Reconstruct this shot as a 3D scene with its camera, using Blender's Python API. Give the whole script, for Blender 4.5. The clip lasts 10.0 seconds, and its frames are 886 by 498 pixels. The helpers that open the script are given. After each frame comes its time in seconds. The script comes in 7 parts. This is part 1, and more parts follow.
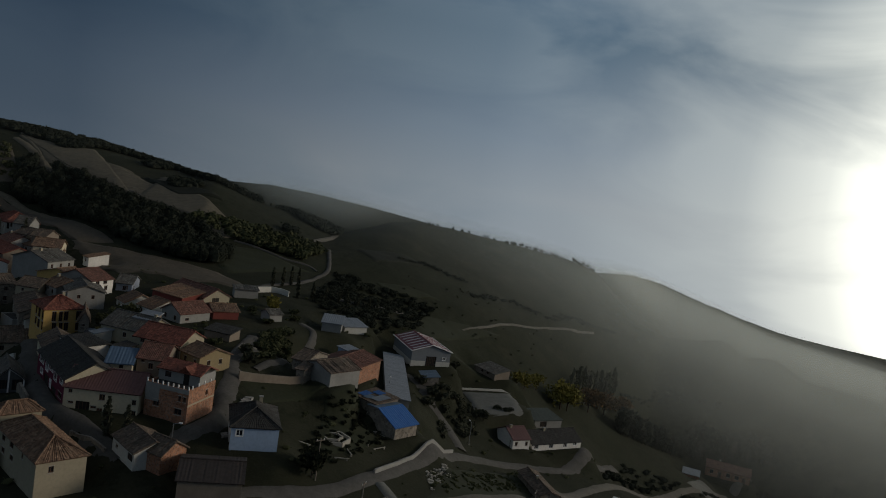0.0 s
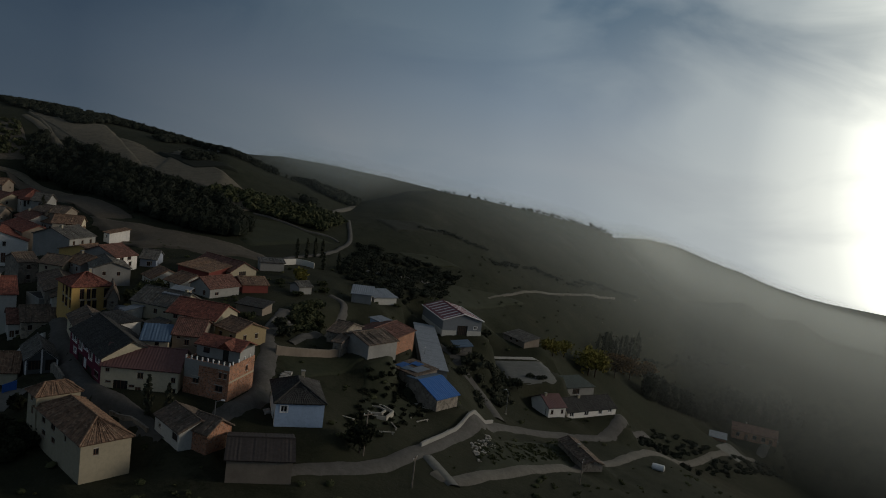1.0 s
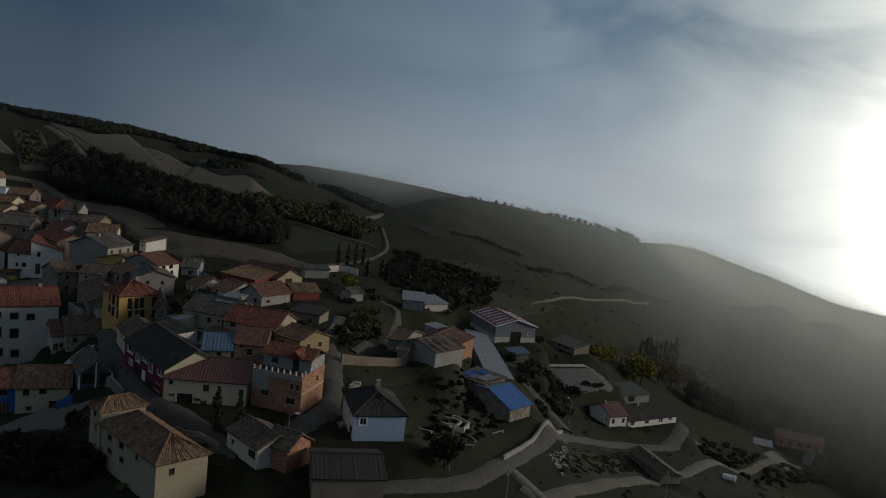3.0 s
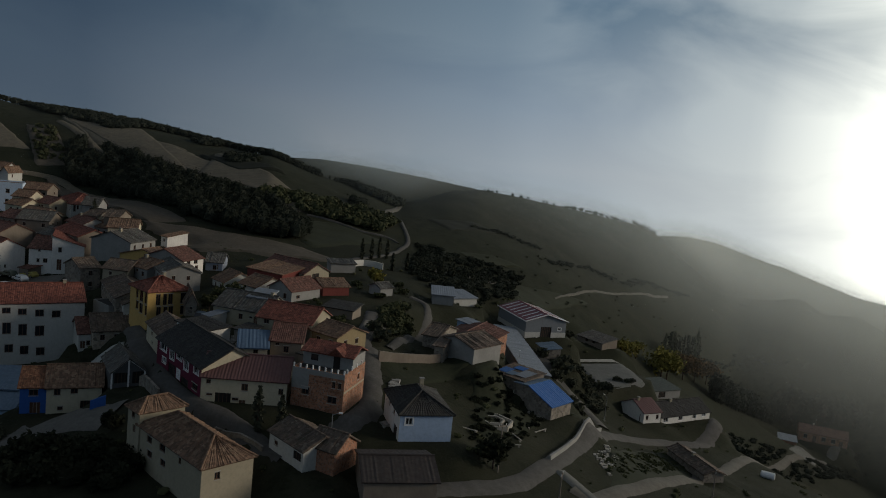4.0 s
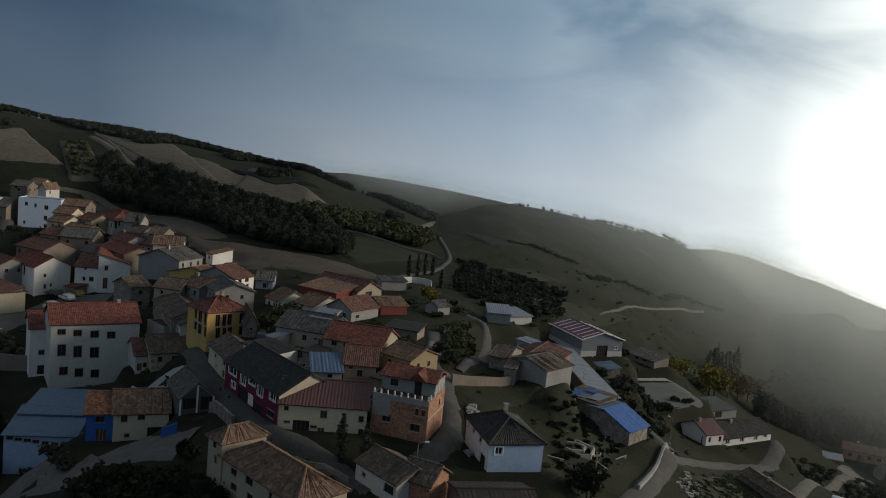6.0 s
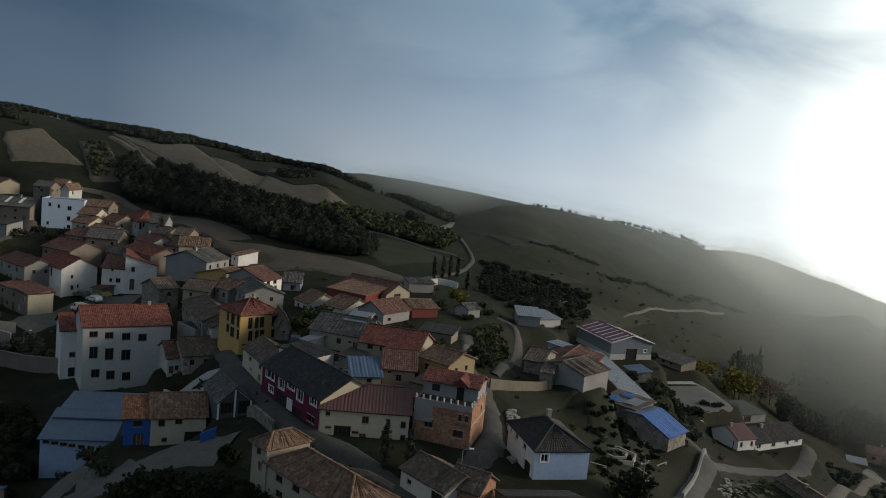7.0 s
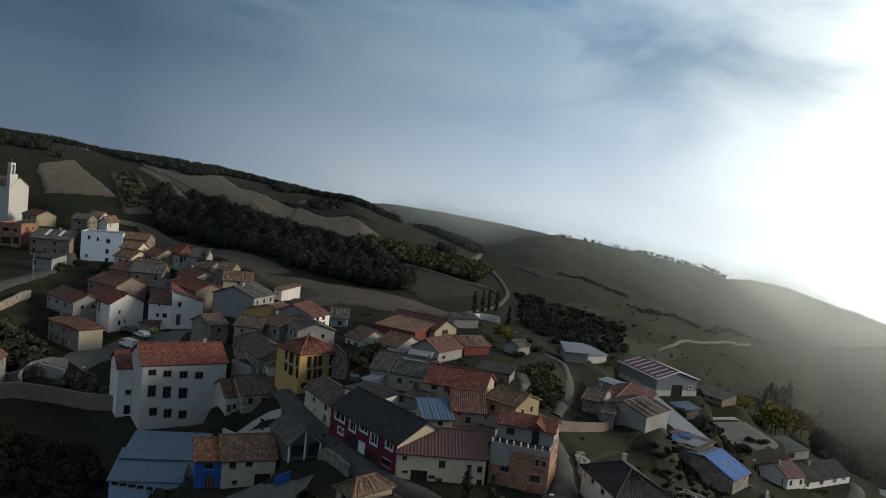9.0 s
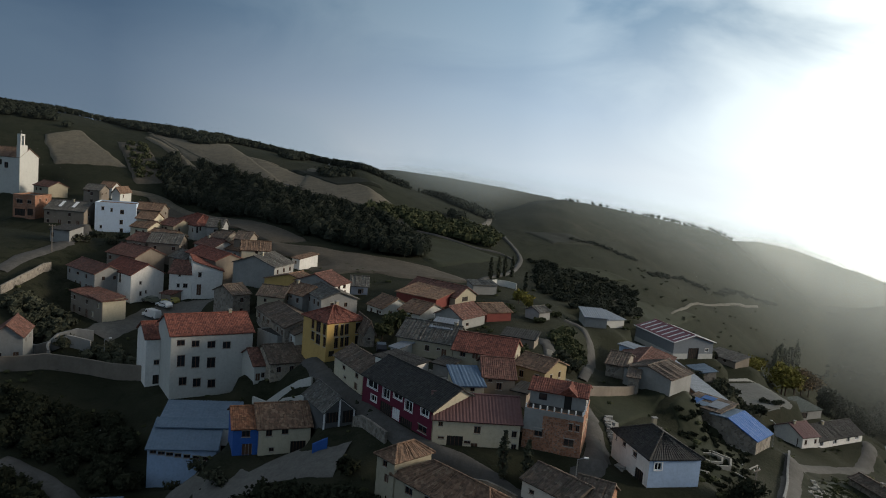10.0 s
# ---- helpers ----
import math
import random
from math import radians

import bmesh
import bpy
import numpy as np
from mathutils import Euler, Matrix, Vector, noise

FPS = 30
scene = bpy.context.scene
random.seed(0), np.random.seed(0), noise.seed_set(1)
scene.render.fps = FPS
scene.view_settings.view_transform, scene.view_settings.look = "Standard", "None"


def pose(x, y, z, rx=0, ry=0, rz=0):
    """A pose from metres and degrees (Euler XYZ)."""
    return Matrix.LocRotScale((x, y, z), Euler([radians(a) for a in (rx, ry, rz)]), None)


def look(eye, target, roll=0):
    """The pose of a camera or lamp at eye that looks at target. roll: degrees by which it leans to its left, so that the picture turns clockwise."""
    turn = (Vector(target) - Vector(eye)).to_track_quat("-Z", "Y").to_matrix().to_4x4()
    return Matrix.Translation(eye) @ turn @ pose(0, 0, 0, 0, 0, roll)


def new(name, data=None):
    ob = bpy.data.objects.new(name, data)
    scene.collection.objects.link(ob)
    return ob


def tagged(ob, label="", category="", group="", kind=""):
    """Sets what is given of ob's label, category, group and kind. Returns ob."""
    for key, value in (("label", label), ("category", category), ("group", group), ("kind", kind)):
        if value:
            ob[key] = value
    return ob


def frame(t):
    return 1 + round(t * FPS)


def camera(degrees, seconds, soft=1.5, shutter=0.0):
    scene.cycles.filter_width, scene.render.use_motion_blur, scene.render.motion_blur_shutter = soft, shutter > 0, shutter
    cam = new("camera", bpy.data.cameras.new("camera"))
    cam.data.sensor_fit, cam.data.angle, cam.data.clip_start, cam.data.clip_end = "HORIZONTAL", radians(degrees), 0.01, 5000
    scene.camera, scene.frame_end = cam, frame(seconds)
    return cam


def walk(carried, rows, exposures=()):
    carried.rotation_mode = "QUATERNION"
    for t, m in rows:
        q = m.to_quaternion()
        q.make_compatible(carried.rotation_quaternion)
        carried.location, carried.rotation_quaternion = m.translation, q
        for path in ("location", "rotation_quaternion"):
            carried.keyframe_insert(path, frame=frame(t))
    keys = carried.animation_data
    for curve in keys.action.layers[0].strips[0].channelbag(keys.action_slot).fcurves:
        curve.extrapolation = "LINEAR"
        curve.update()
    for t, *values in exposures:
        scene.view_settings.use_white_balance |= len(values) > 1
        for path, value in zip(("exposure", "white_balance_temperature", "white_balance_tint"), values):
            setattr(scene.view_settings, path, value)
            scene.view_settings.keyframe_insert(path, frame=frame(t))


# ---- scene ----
cam = camera(60.94, 10.0, 1.0)
PATH = [
    (0.0, (26.46, -19.56, 53.34), (27.94, 80.05, 44.71), 8.81),
    (0.5, (23.79, -17.41, 52.25), (25.01, 82.03, 41.70), 8.35),
    (1.0, (20.40, -14.47, 51.27), (21.70, 84.72, 38.59), 7.34),
    (1.5, (17.59, -12.36, 50.12), (18.93, 86.71, 36.60), 6.41),
    (2.0, (14.61, -10.96, 48.88), (15.83, 88.53, 38.81), 6.85),
    (2.5, (11.77, -8.80, 47.88), (12.76, 90.64, 37.32), 6.59),
    (4.0, (3.24, -2.26, 45.59), (3.14, 97.01, 33.48), 5.96),
    (4.5, (0.47, -0.92, 45.49), (-0.07, 98.54, 35.19), 6.45),
    (5.0, (-1.85, 0.36, 44.70), (-2.90, 99.61, 32.55), 5.76),
    (5.5, (-4.51, 1.52, 44.95), (-5.93, 100.96, 34.41), 5.54),
    (7.0, (-11.74, 3.81, 44.71), (-14.53, 103.20, 34.04), 5.67),
    (7.5, (-13.99, 4.45, 44.72), (-17.00, 103.63, 32.30), 5.16),
    (8.0, (-16.33, 4.25, 45.06), (-19.59, 103.61, 34.26), 5.12),
    (8.5, (-18.79, 3.93, 45.59), (-22.35, 103.42, 36.13), 5.30),
    (9.0, (-21.20, 3.09, 46.27), (-25.12, 102.74, 38.85), 5.68),
    (9.5, (-23.49, 2.94, 46.51), (-27.19, 102.29, 35.75), 5.62),
    (10.0, (-25.67, 2.26, 46.55), (-29.05, 101.48, 34.49), 5.02),
]
EXPOSURES = [(0.0, -0.66), (1.0, -0.66), (2.5, -0.5), (4.5, -0.25), (5.5, 0.03), (7.5, 0.4), (9.0, 0.55), (10.0, 0.62)]
walk(cam, [(t, look(e, g, r)) for t, e, g, r in PATH], EXPOSURES)

# ---- sky and sun ----
SUN_AZ, SUN_EL = radians(87), radians(16)          # clockwise from +y
SUN_DIR = Vector((math.sin(SUN_AZ) * math.cos(SUN_EL), math.cos(SUN_AZ) * math.cos(SUN_EL), math.sin(SUN_EL)))


world = bpy.data.worlds.new("overcast_sky")
scene.world = world
world.use_nodes = True
wt = world.node_tree
wt.nodes.clear()


def wn(kind):
    return wt.nodes.new(kind)


def wl(a, b):
    wt.links.new(a, b)


def wmath(op, a, b=None):
    n = wn("ShaderNodeMath")
    n.operation = op
    for i, v in enumerate((a, b)):
        if v is None:
            continue
        if isinstance(v, (int, float)):
            n.inputs[i].default_value = v
        else:
            wl(v, n.inputs[i])
    return n.outputs[0]


def wmix(fac, a, b, mode="MIX"):
    n = wn("ShaderNodeMix")
    n.data_type, n.blend_type = "RGBA", mode
    for i, v in ((0, fac), (6, a), (7, b)):
        if isinstance(v, (int, float)):
            n.inputs[i].default_value = v
        elif isinstance(v, tuple):
            n.inputs[i].default_value = (*v, 1)
        else:
            wl(v, n.inputs[i])
    return n.outputs[2]


def wramp(fac, stops):
    n = wn("ShaderNodeValToRGB")
    e = n.color_ramp.elements
    while len(e) < len(stops):
        e.new(0.5)
    for k, (p, c) in zip(e, stops):
        k.position = p
        k.color = (*c, 1) if isinstance(c, tuple) else (c, c, c, 1)
    wl(fac, n.inputs[0])
    return n.outputs[0]


sky = wn("ShaderNodeTexSky")
sky.sky_type, sky.sun_disc = "NISHITA", False
sky.sun_elevation, sky.sun_rotation = SUN_EL, SUN_AZ
sky.air_density, sky.dust_density = 1.0, 4.0
coord = wn("ShaderNodeTexCoord").outputs["Generated"]
dot = wn("ShaderNodeVectorMath")
dot.operation = "DOT_PRODUCT"
wl(coord, dot.inputs[0])
dot.inputs[1].default_value = (0.766, 0.643, 0.06)      # the bright part of the cloud, left of the hidden sun
near_sun = dot.outputs["Value"]
sep = wn("ShaderNodeSeparateXYZ")
wl(coord, sep.inputs[0])
up = sep.outputs[2]
# cloud layer, seen at a low angle: stretched along the horizon
stretch = wn("ShaderNodeMapping")
stretch.inputs["Scale"].default_value = (1.0, 1.0, 2.6)
stretch.inputs["Rotation"].default_value = (0, radians(9), 0)
wl(coord, stretch.inputs[0])
clouds = wn("ShaderNodeTexNoise")
clouds.inputs["Scale"].default_value, clouds.inputs["Detail"].default_value, clouds.inputs["Roughness"].default_value = 3.2, 6, 0.5
clouds.inputs["Distortion"].default_value = 0.6
wl(stretch.outputs[0], clouds.inputs["Vector"])
cover = wramp(clouds.outputs["Fac"], [(0.4, 0.0), (0.62, 1.0)])
height = wramp(up, [(0.0, (0.17, 0.2, 0.23)), (0.07, (0.116, 0.152, 0.196)), (0.2, (0.037, 0.073, 0.116)), (0.34, (0.053, 0.093, 0.144)), (0.6, (0.1, 0.113, 0.128)), (1.0, (0.11, 0.118, 0.126))])
shade = wmix(wmath("MULTIPLY", cover, 0.48), height, (0.128, 0.168, 0.205))
glow = wramp(wmath("ADD", wmath("MULTIPLY", near_sun, 0.5), 0.5), [(0.84, 0.0), (0.88, 0.025), (0.91, 0.075), (0.94, 0.135), (0.96, 0.33), (0.973, 0.72), (0.985, 1.0)])
glow_soft = wmath("MULTIPLY", glow, wmath("ADD", wmath("MULTIPLY", cover, 0.55), 0.62))
away = wramp(wmath("ADD", wmath("MULTIPLY", near_sun, 0.5), 0.5), [(0.0, 2.3), (0.34, 1.8), (0.47, (0.44, 0.55, 0.67)), (0.62, (0.58, 0.67, 0.78)), (0.75, (1.54, 1.52, 1.5)), (0.86, (2.35, 2.3, 2.25)), (1.0, (2.6, 2.5, 2.4))])
lit = wmix(1.0, wmix(1.0, shade, away, "MULTIPLY"), wmix(glow_soft, (0, 0, 0), (2.35, 2.26, 1.86)), "ADD")
both = wmix(0.004, lit, sky.outputs[0])
background = wn("ShaderNodeBackground")
background.inputs["Strength"].default_value = 1.0
wl(both, background.inputs["Color"])
wl(background.outputs[0], wn("ShaderNodeOutputWorld").inputs[0])

sun = new("sun", bpy.data.lights.new("sun", "SUN"))
sun.data.energy, sun.data.angle, sun.data.color = 1.75, radians(14), (1.0, 0.89, 0.74)
sun.matrix_world = look((0, 0, 0), tuple(-SUN_DIR))

# ---- materials ----
class Mat:
    """A small helper that strings shader nodes together."""

    def __init__(self, name):
        self.m = bpy.data.materials.new(name)
        self.m.use_nodes = True
        self.t = self.m.node_tree
        self.b = self.t.nodes["Principled BSDF"]

    def n(self, kind):
        return self.t.nodes.new(kind)

    def put(self, socket, v):
        if isinstance(v, (int, float)):
            socket.default_value = v
        elif isinstance(v, tuple):
            socket.default_value = (*v, 1) if len(v) == 3 and len(socket.default_value) == 4 else v
        else:
            self.t.links.new(v, socket)

    def pos(self, world_space=True):
        if world_space:
            return self.n("ShaderNodeNewGeometry").outputs["Position"]
        return self.n("ShaderNodeTexCoord").outputs["Object"]

    def noise(self, scale, detail=4, rough=0.55, at=None, out="Fac", stretch=None):
        v = at if at is not None else self.pos()
        if stretch:
            mp = self.n("ShaderNodeMapping")
            mp.inputs["Scale"].default_value = stretch
            self.put(mp.inputs[0], v)
            v = mp.outputs[0]
        n = self.n("ShaderNodeTexNoise")
        self.put(n.inputs["Vector"], v)
        n.inputs["Scale"].default_value, n.inputs["Detail"].default_value, n.inputs["Roughness"].default_value = scale, detail, rough
        return n.outputs[out]

    def ramp(self, fac, stops):
        n = self.n("ShaderNodeValToRGB")
        e = n.color_ramp.elements
        while len(e) < len(stops):
            e.new(0.5)
        for k, (p, c) in zip(e, stops):
            k.position = p
            k.color = (*c, 1) if isinstance(c, tuple) else (c, c, c, 1)
        self.put(n.inputs[0], fac)
        return n.outputs[0]

    def mix(self, fac, a, b, mode="MIX"):
        n = self.n("ShaderNodeMix")
        n.data_type, n.blend_type = "RGBA", mode
        self.put(n.inputs[0], fac), self.put(n.inputs[6], a), self.put(n.inputs[7], b)
        return n.outputs[2]

    def math(self, op, a, b=0.0):
        n = self.n("ShaderNodeMath")
        n.operation = op
        self.put(n.inputs[0], a), self.put(n.inputs[1], b)
        return n.outputs[0]

    def bump(self, h, strength=0.3, distance=0.05):
        n = self.n("ShaderNodeBump")
        n.inputs["Strength"].default_value, n.inputs["Distance"].default_value = strength, distance
        self.put(n.inputs["Height"], h)
        self.put(self.b.inputs["Normal"], n.outputs[0])

    def done(self, color, rough=0.85, metal=0.0, spec=0.3):
        self.put(self.b.inputs["Base Color"], color)
        self.put(self.b.inputs["Roughness"], rough)
        self.b.inputs["Metallic"].default_value = metal
        self.b.inputs["Specular IOR Level"].default_value = spec
        return self.m


def dim(c, k):
    return tuple(min(1.0, v * k) for v in c)


def plaster(name, c, dirt=0.75, blotch=0.5):
    m = Mat(name)
    big = m.noise(0.35, 5, 0.6)
    fine = m.noise(6.0, 5, 0.6)
    streak = m.noise(0.9, 4, 0.6, stretch=(1.6, 1.6, 0.4))
    col = m.mix(m.ramp(big, [(0.35, 0.0), (0.7, blotch)]), c, dim(c, dirt))
    col = m.mix(m.ramp(streak, [(0.5, 0.0), (0.75, 0.2)]), col, dim((c[0] * 0.8, c[1] * 0.76, c[2] * 0.7), dirt))
    col = m.mix(m.ramp(m.noise(2.2, 6, 0.7), [(0.45, 0.0), (0.72, 0.45)]), col, dim(c, 0.6))
    m.bump(fine, 0.25, 0.02)
    return m.done(col, 0.9)


def masonry(name, c, mortar, scale=1.6):
    m = Mat(name)
    v = m.n("ShaderNodeTexVoronoi")
    m.put(v.inputs["Vector"], m.pos())
    v.inputs["Scale"].default_value = scale
    e = m.n("ShaderNodeTexVoronoi")
    e.feature = "DISTANCE_TO_EDGE"
    m.put(e.inputs["Vector"], m.pos())
    e.inputs["Scale"].default_value = scale
    hue = m.n("ShaderNodeSeparateColor")
    m.put(hue.inputs[0], v.outputs["Color"])
    col = m.ramp(hue.outputs[0], [(0.0, dim(c, 0.55)), (0.5, c), (1.0, dim(c, 1.35))])
    col = m.mix(m.ramp(e.outputs["Distance"], [(0.0, 1.0), (0.09, 0.0)]), col, mortar)
    col = m.mix(m.ramp(m.noise(0.4), [(0.4, 0.0), (0.7, 0.5)]), col, dim(c, 0.5))
    m.bump(e.outputs["Distance"], 0.5, 0.06)
    return m.done(col, 0.92)


def tiles(name, c, moss=0.3, patch=0.35, courses=2.6):
    """Clay tile colour; the ribs themselves are geometry."""
    m = Mat(name)
    isl = m.n("ShaderNodeNewGeometry").outputs["Random Per Island"]
    cell = m.n("ShaderNodeTexVoronoi")
    mp = m.n("ShaderNodeMapping")
    mp.inputs["Scale"].default_value = (3.0, courses, courses)
    m.put(mp.inputs[0], m.pos(False))
    m.put(cell.inputs["Vector"], mp.outputs[0])
    cell.inputs["Scale"].default_value = 1.0
    hue = m.n("ShaderNodeSeparateColor")
    m.put(hue.inputs[0], cell.outputs["Color"])
    col = m.ramp(hue.outputs[0], [(0.0, dim(c, 0.5)), (0.45, dim(c, 0.95)), (0.8, dim(c, 1.2)), (1.0, dim((c[0], c[1] * 1.15, c[2] * 1.2), 1.5))])
    col = m.mix(m.ramp(m.noise(0.5, 5, 0.65), [(0.42, 0.0), (0.62, patch)]), col, dim((c[0] * 0.55, c[1] * 0.62, c[2] * 0.7), 0.9))
    col = m.mix(m.ramp(m.noise(1.7, 5, 0.7), [(0.5, 0.0), (0.68, moss)]), col, (0.05, 0.05, 0.032))
    wave = m.n("ShaderNodeTexWave")
    wave.wave_type, wave.bands_direction = "BANDS", "Z"
    wave.inputs["Scale"].default_value = 1.6
    m.put(wave.inputs["Vector"], m.pos(False))
    m.bump(wave.outputs["Fac"], 0.5, 0.03)
    return m.done(col, 0.82, 0.0, 0.35)


def sheet(name, c, rust=0.2, rough=0.45, metal=0.25):
    m = Mat(name)
    col = m.mix(m.ramp(m.noise(0.5, 5, 0.6), [(0.4, 0.0), (0.75, 0.5)]), c, dim(c, 0.72))
    col = m.mix(m.ramp(m.noise(1.3, 6, 0.7, stretch=(1, 1, 0.3)), [(0.58, 0.0), (0.7, rust)]), col, (0.16, 0.09, 0.06))
    return m.done(col, m.ramp(m.noise(2.0), [(0.3, rough), (0.7, min(1, rough + 0.3))]), metal, 0.4)


def plain(name, c, rough=0.7, metal=0.0, spec=0.3):
    m = Mat(name)
    f = m.noise(3.0, 5)
    return m.done(m.mix(m.ramp(f, [(0.3, 0.0), (0.75, 0.4)]), c, dim(c, 0.68)), rough, metal, spec)


def leaves(name, c, c2):
    m = Mat(name)
    isl = m.n("ShaderNodeNewGeometry").outputs["Random Per Island"]
    col = m.ramp(isl, [(0.0, dim(c, 0.65)), (0.5, c), (1.0, c2)])
    # clumps shade softly: their facing leans towards the sky
    lean = m.n("ShaderNodeVectorMath")
    lean.operation = "ADD"
    m.put(lean.inputs[0], m.n("ShaderNodeNewGeometry").outputs["Normal"])
    lean.inputs[1].default_value = (0.0, 0.0, 1.1)
    unit = m.n("ShaderNodeVectorMath")
    unit.operation = "NORMALIZE"
    m.put(unit.inputs[0], lean.outputs[0])
    m.put(m.b.inputs["Normal"], unit.outputs[0])
    return m.done(col, 0.9, 0.0, 0.03)


MATS = {
    "white": plaster("white_render", (0.75, 0.72, 0.67), 0.72),
    "white_grey": plaster("grey_white_render", (0.50, 0.49, 0.45), 0.8, 0.3),
    "white_blue": plaster("bluish_white_render", (0.52, 0.61, 0.72), 0.82, 0.3),
    "blue_pale": plaster("pale_blue_render", (0.33, 0.43, 0.58), 0.8),
    "blue": plaster("bright_blue_render", (0.035, 0.11, 0.36), 0.7),
    "cream": plaster("cream_render", (0.52, 0.46, 0.335), 0.76),
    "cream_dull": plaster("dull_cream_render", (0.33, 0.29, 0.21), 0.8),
    "ochre": plaster("ochre_render", (0.29, 0.225, 0.125), 0.72),
    "yellow": plaster("yellow_render", (0.50, 0.33, 0.115), 0.78, 0.3),
    "magenta": plaster("magenta_render", (0.12, 0.016, 0.036), 0.75, 0.3),
    "red_dark": plaster("dark_red_wall", (0.19, 0.05, 0.04), 0.6),
    "render_brown": plaster("brown_render", (0.23, 0.19, 0.15), 0.62, 0.7),
    "grey_render": plaster("grey_render", (0.27, 0.265, 0.25), 0.65, 0.6),
    "grey_blue": plaster("grey_blue_render", (0.27, 0.30, 0.36), 0.7),
    "grey_dark": plaster("dark_boards", (0.10, 0.10, 0.10), 0.6),
    "hangar": plaster("steel_cladding", (0.20, 0.215, 0.23), 0.85, 0.2),
    "stone": masonry("rubble_stone", (0.30, 0.25, 0.19), (0.36, 0.33, 0.28), 1.5),
    "stone_grey": masonry("grey_stone", (0.22, 0.19, 0.155), (0.26, 0.24, 0.21), 1.8),
    "brick": masonry("brown_brick", (0.30, 0.135, 0.075), (0.28, 0.22, 0.18), 3.2),
    "tile_red": tiles("red_tile", (0.165, 0.054, 0.036), 0.12, 0.2),
    "tile_orange": tiles("orange_tile", (0.225, 0.094, 0.048), 0.3, 0.3),
    "tile_redbrown": tiles("red_brown_tile", (0.135, 0.06, 0.043), 0.25, 0.35),
    "tile_brown": tiles("brown_tile", (0.175, 0.102, 0.064), 0.3, 0.4),
    "tile_old": tiles("old_tile", (0.129, 0.090, 0.066), 0.75, 0.7),
    "tile_grey": tiles("grey_tile", (0.101, 0.090, 0.078), 0.5, 0.5),
    "tile_metal": sheet("red_ribbed_sheet", (0.12, 0.058, 0.054), 0.3, 0.5, 0.1),
    "felt_dark": tiles("dark_roofing", (0.03, 0.027, 0.025), 0.4, 0.4),
    "metal_blue": sheet("blue_grey_sheet", (0.12, 0.17, 0.23), 0.15, 0.45, 0.2),
    "metal_slate": sheet("slate_blue_sheet", (0.07, 0.115, 0.18), 0.1, 0.55, 0.1),
    "metal_vivid": sheet("vivid_blue_sheet", (0.02, 0.1, 0.31), 0.08, 0.4, 0.1),
    "brown_sheet": sheet("brown_roof_sheet", (0.032, 0.024, 0.021), 0.2, 0.6, 0.0),
    "green_sheet": sheet("dull_green_roof_sheet", (0.045, 0.055, 0.045), 0.1, 0.6, 0.0),
    "metal_grey": sheet("grey_sheet", (0.22, 0.24, 0.265), 0.3, 0.45, 0.3),
    "hangar_roof": sheet("hangar_roof_sheet", (0.19, 0.06, 0.07), 0.15, 0.5, 0.1),
}
GLASS = plain("dark_glass", (0.018, 0.02, 0.024), 0.12, 0.0, 0.5)
WOOD = plain("brown_wood", (0.10, 0.05, 0.03), 0.6)
WHITE_TRIM = plain("white_trim", (0.75, 0.74, 0.72), 0.6)
# near-black colour standing for the unlit inside of openings
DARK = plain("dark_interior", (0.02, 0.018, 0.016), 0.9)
STEEL = plain("dull_steel", (0.28, 0.29, 0.30), 0.45, 0.6)
CONCRETE = plaster("concrete", (0.30, 0.29, 0.27), 0.6, 0.6)
STONE_SILL = plain("stone_sill", (0.33, 0.31, 0.27), 0.85)
BARK = plain("bark", (0.07, 0.05, 0.04), 0.95)
LEAF_DARK = leaves("dark_leaves", (0.052, 0.055, 0.037), (0.085, 0.085, 0.056))
# LEAF_DARK darkened by colour: shade painted into the foreground foliage
LEAF_SHADED = leaves("shaded_leaves", (0.02, 0.023, 0.014), (0.034, 0.036, 0.022))
LEAF_WOOD = leaves("wood_leaves", (0.024, 0.028, 0.02), (0.042, 0.045, 0.033))
LEAF_GREEN = leaves("green_leaves", (0.05, 0.056, 0.028), (0.085, 0.086, 0.044))
LEAF_YELLOW = leaves("yellow_leaves", (0.15, 0.13, 0.035), (0.27, 0.23, 0.055))
LEAF_RUST = leaves("rust_leaves", (0.09, 0.055, 0.025), (0.16, 0.09, 0.035))


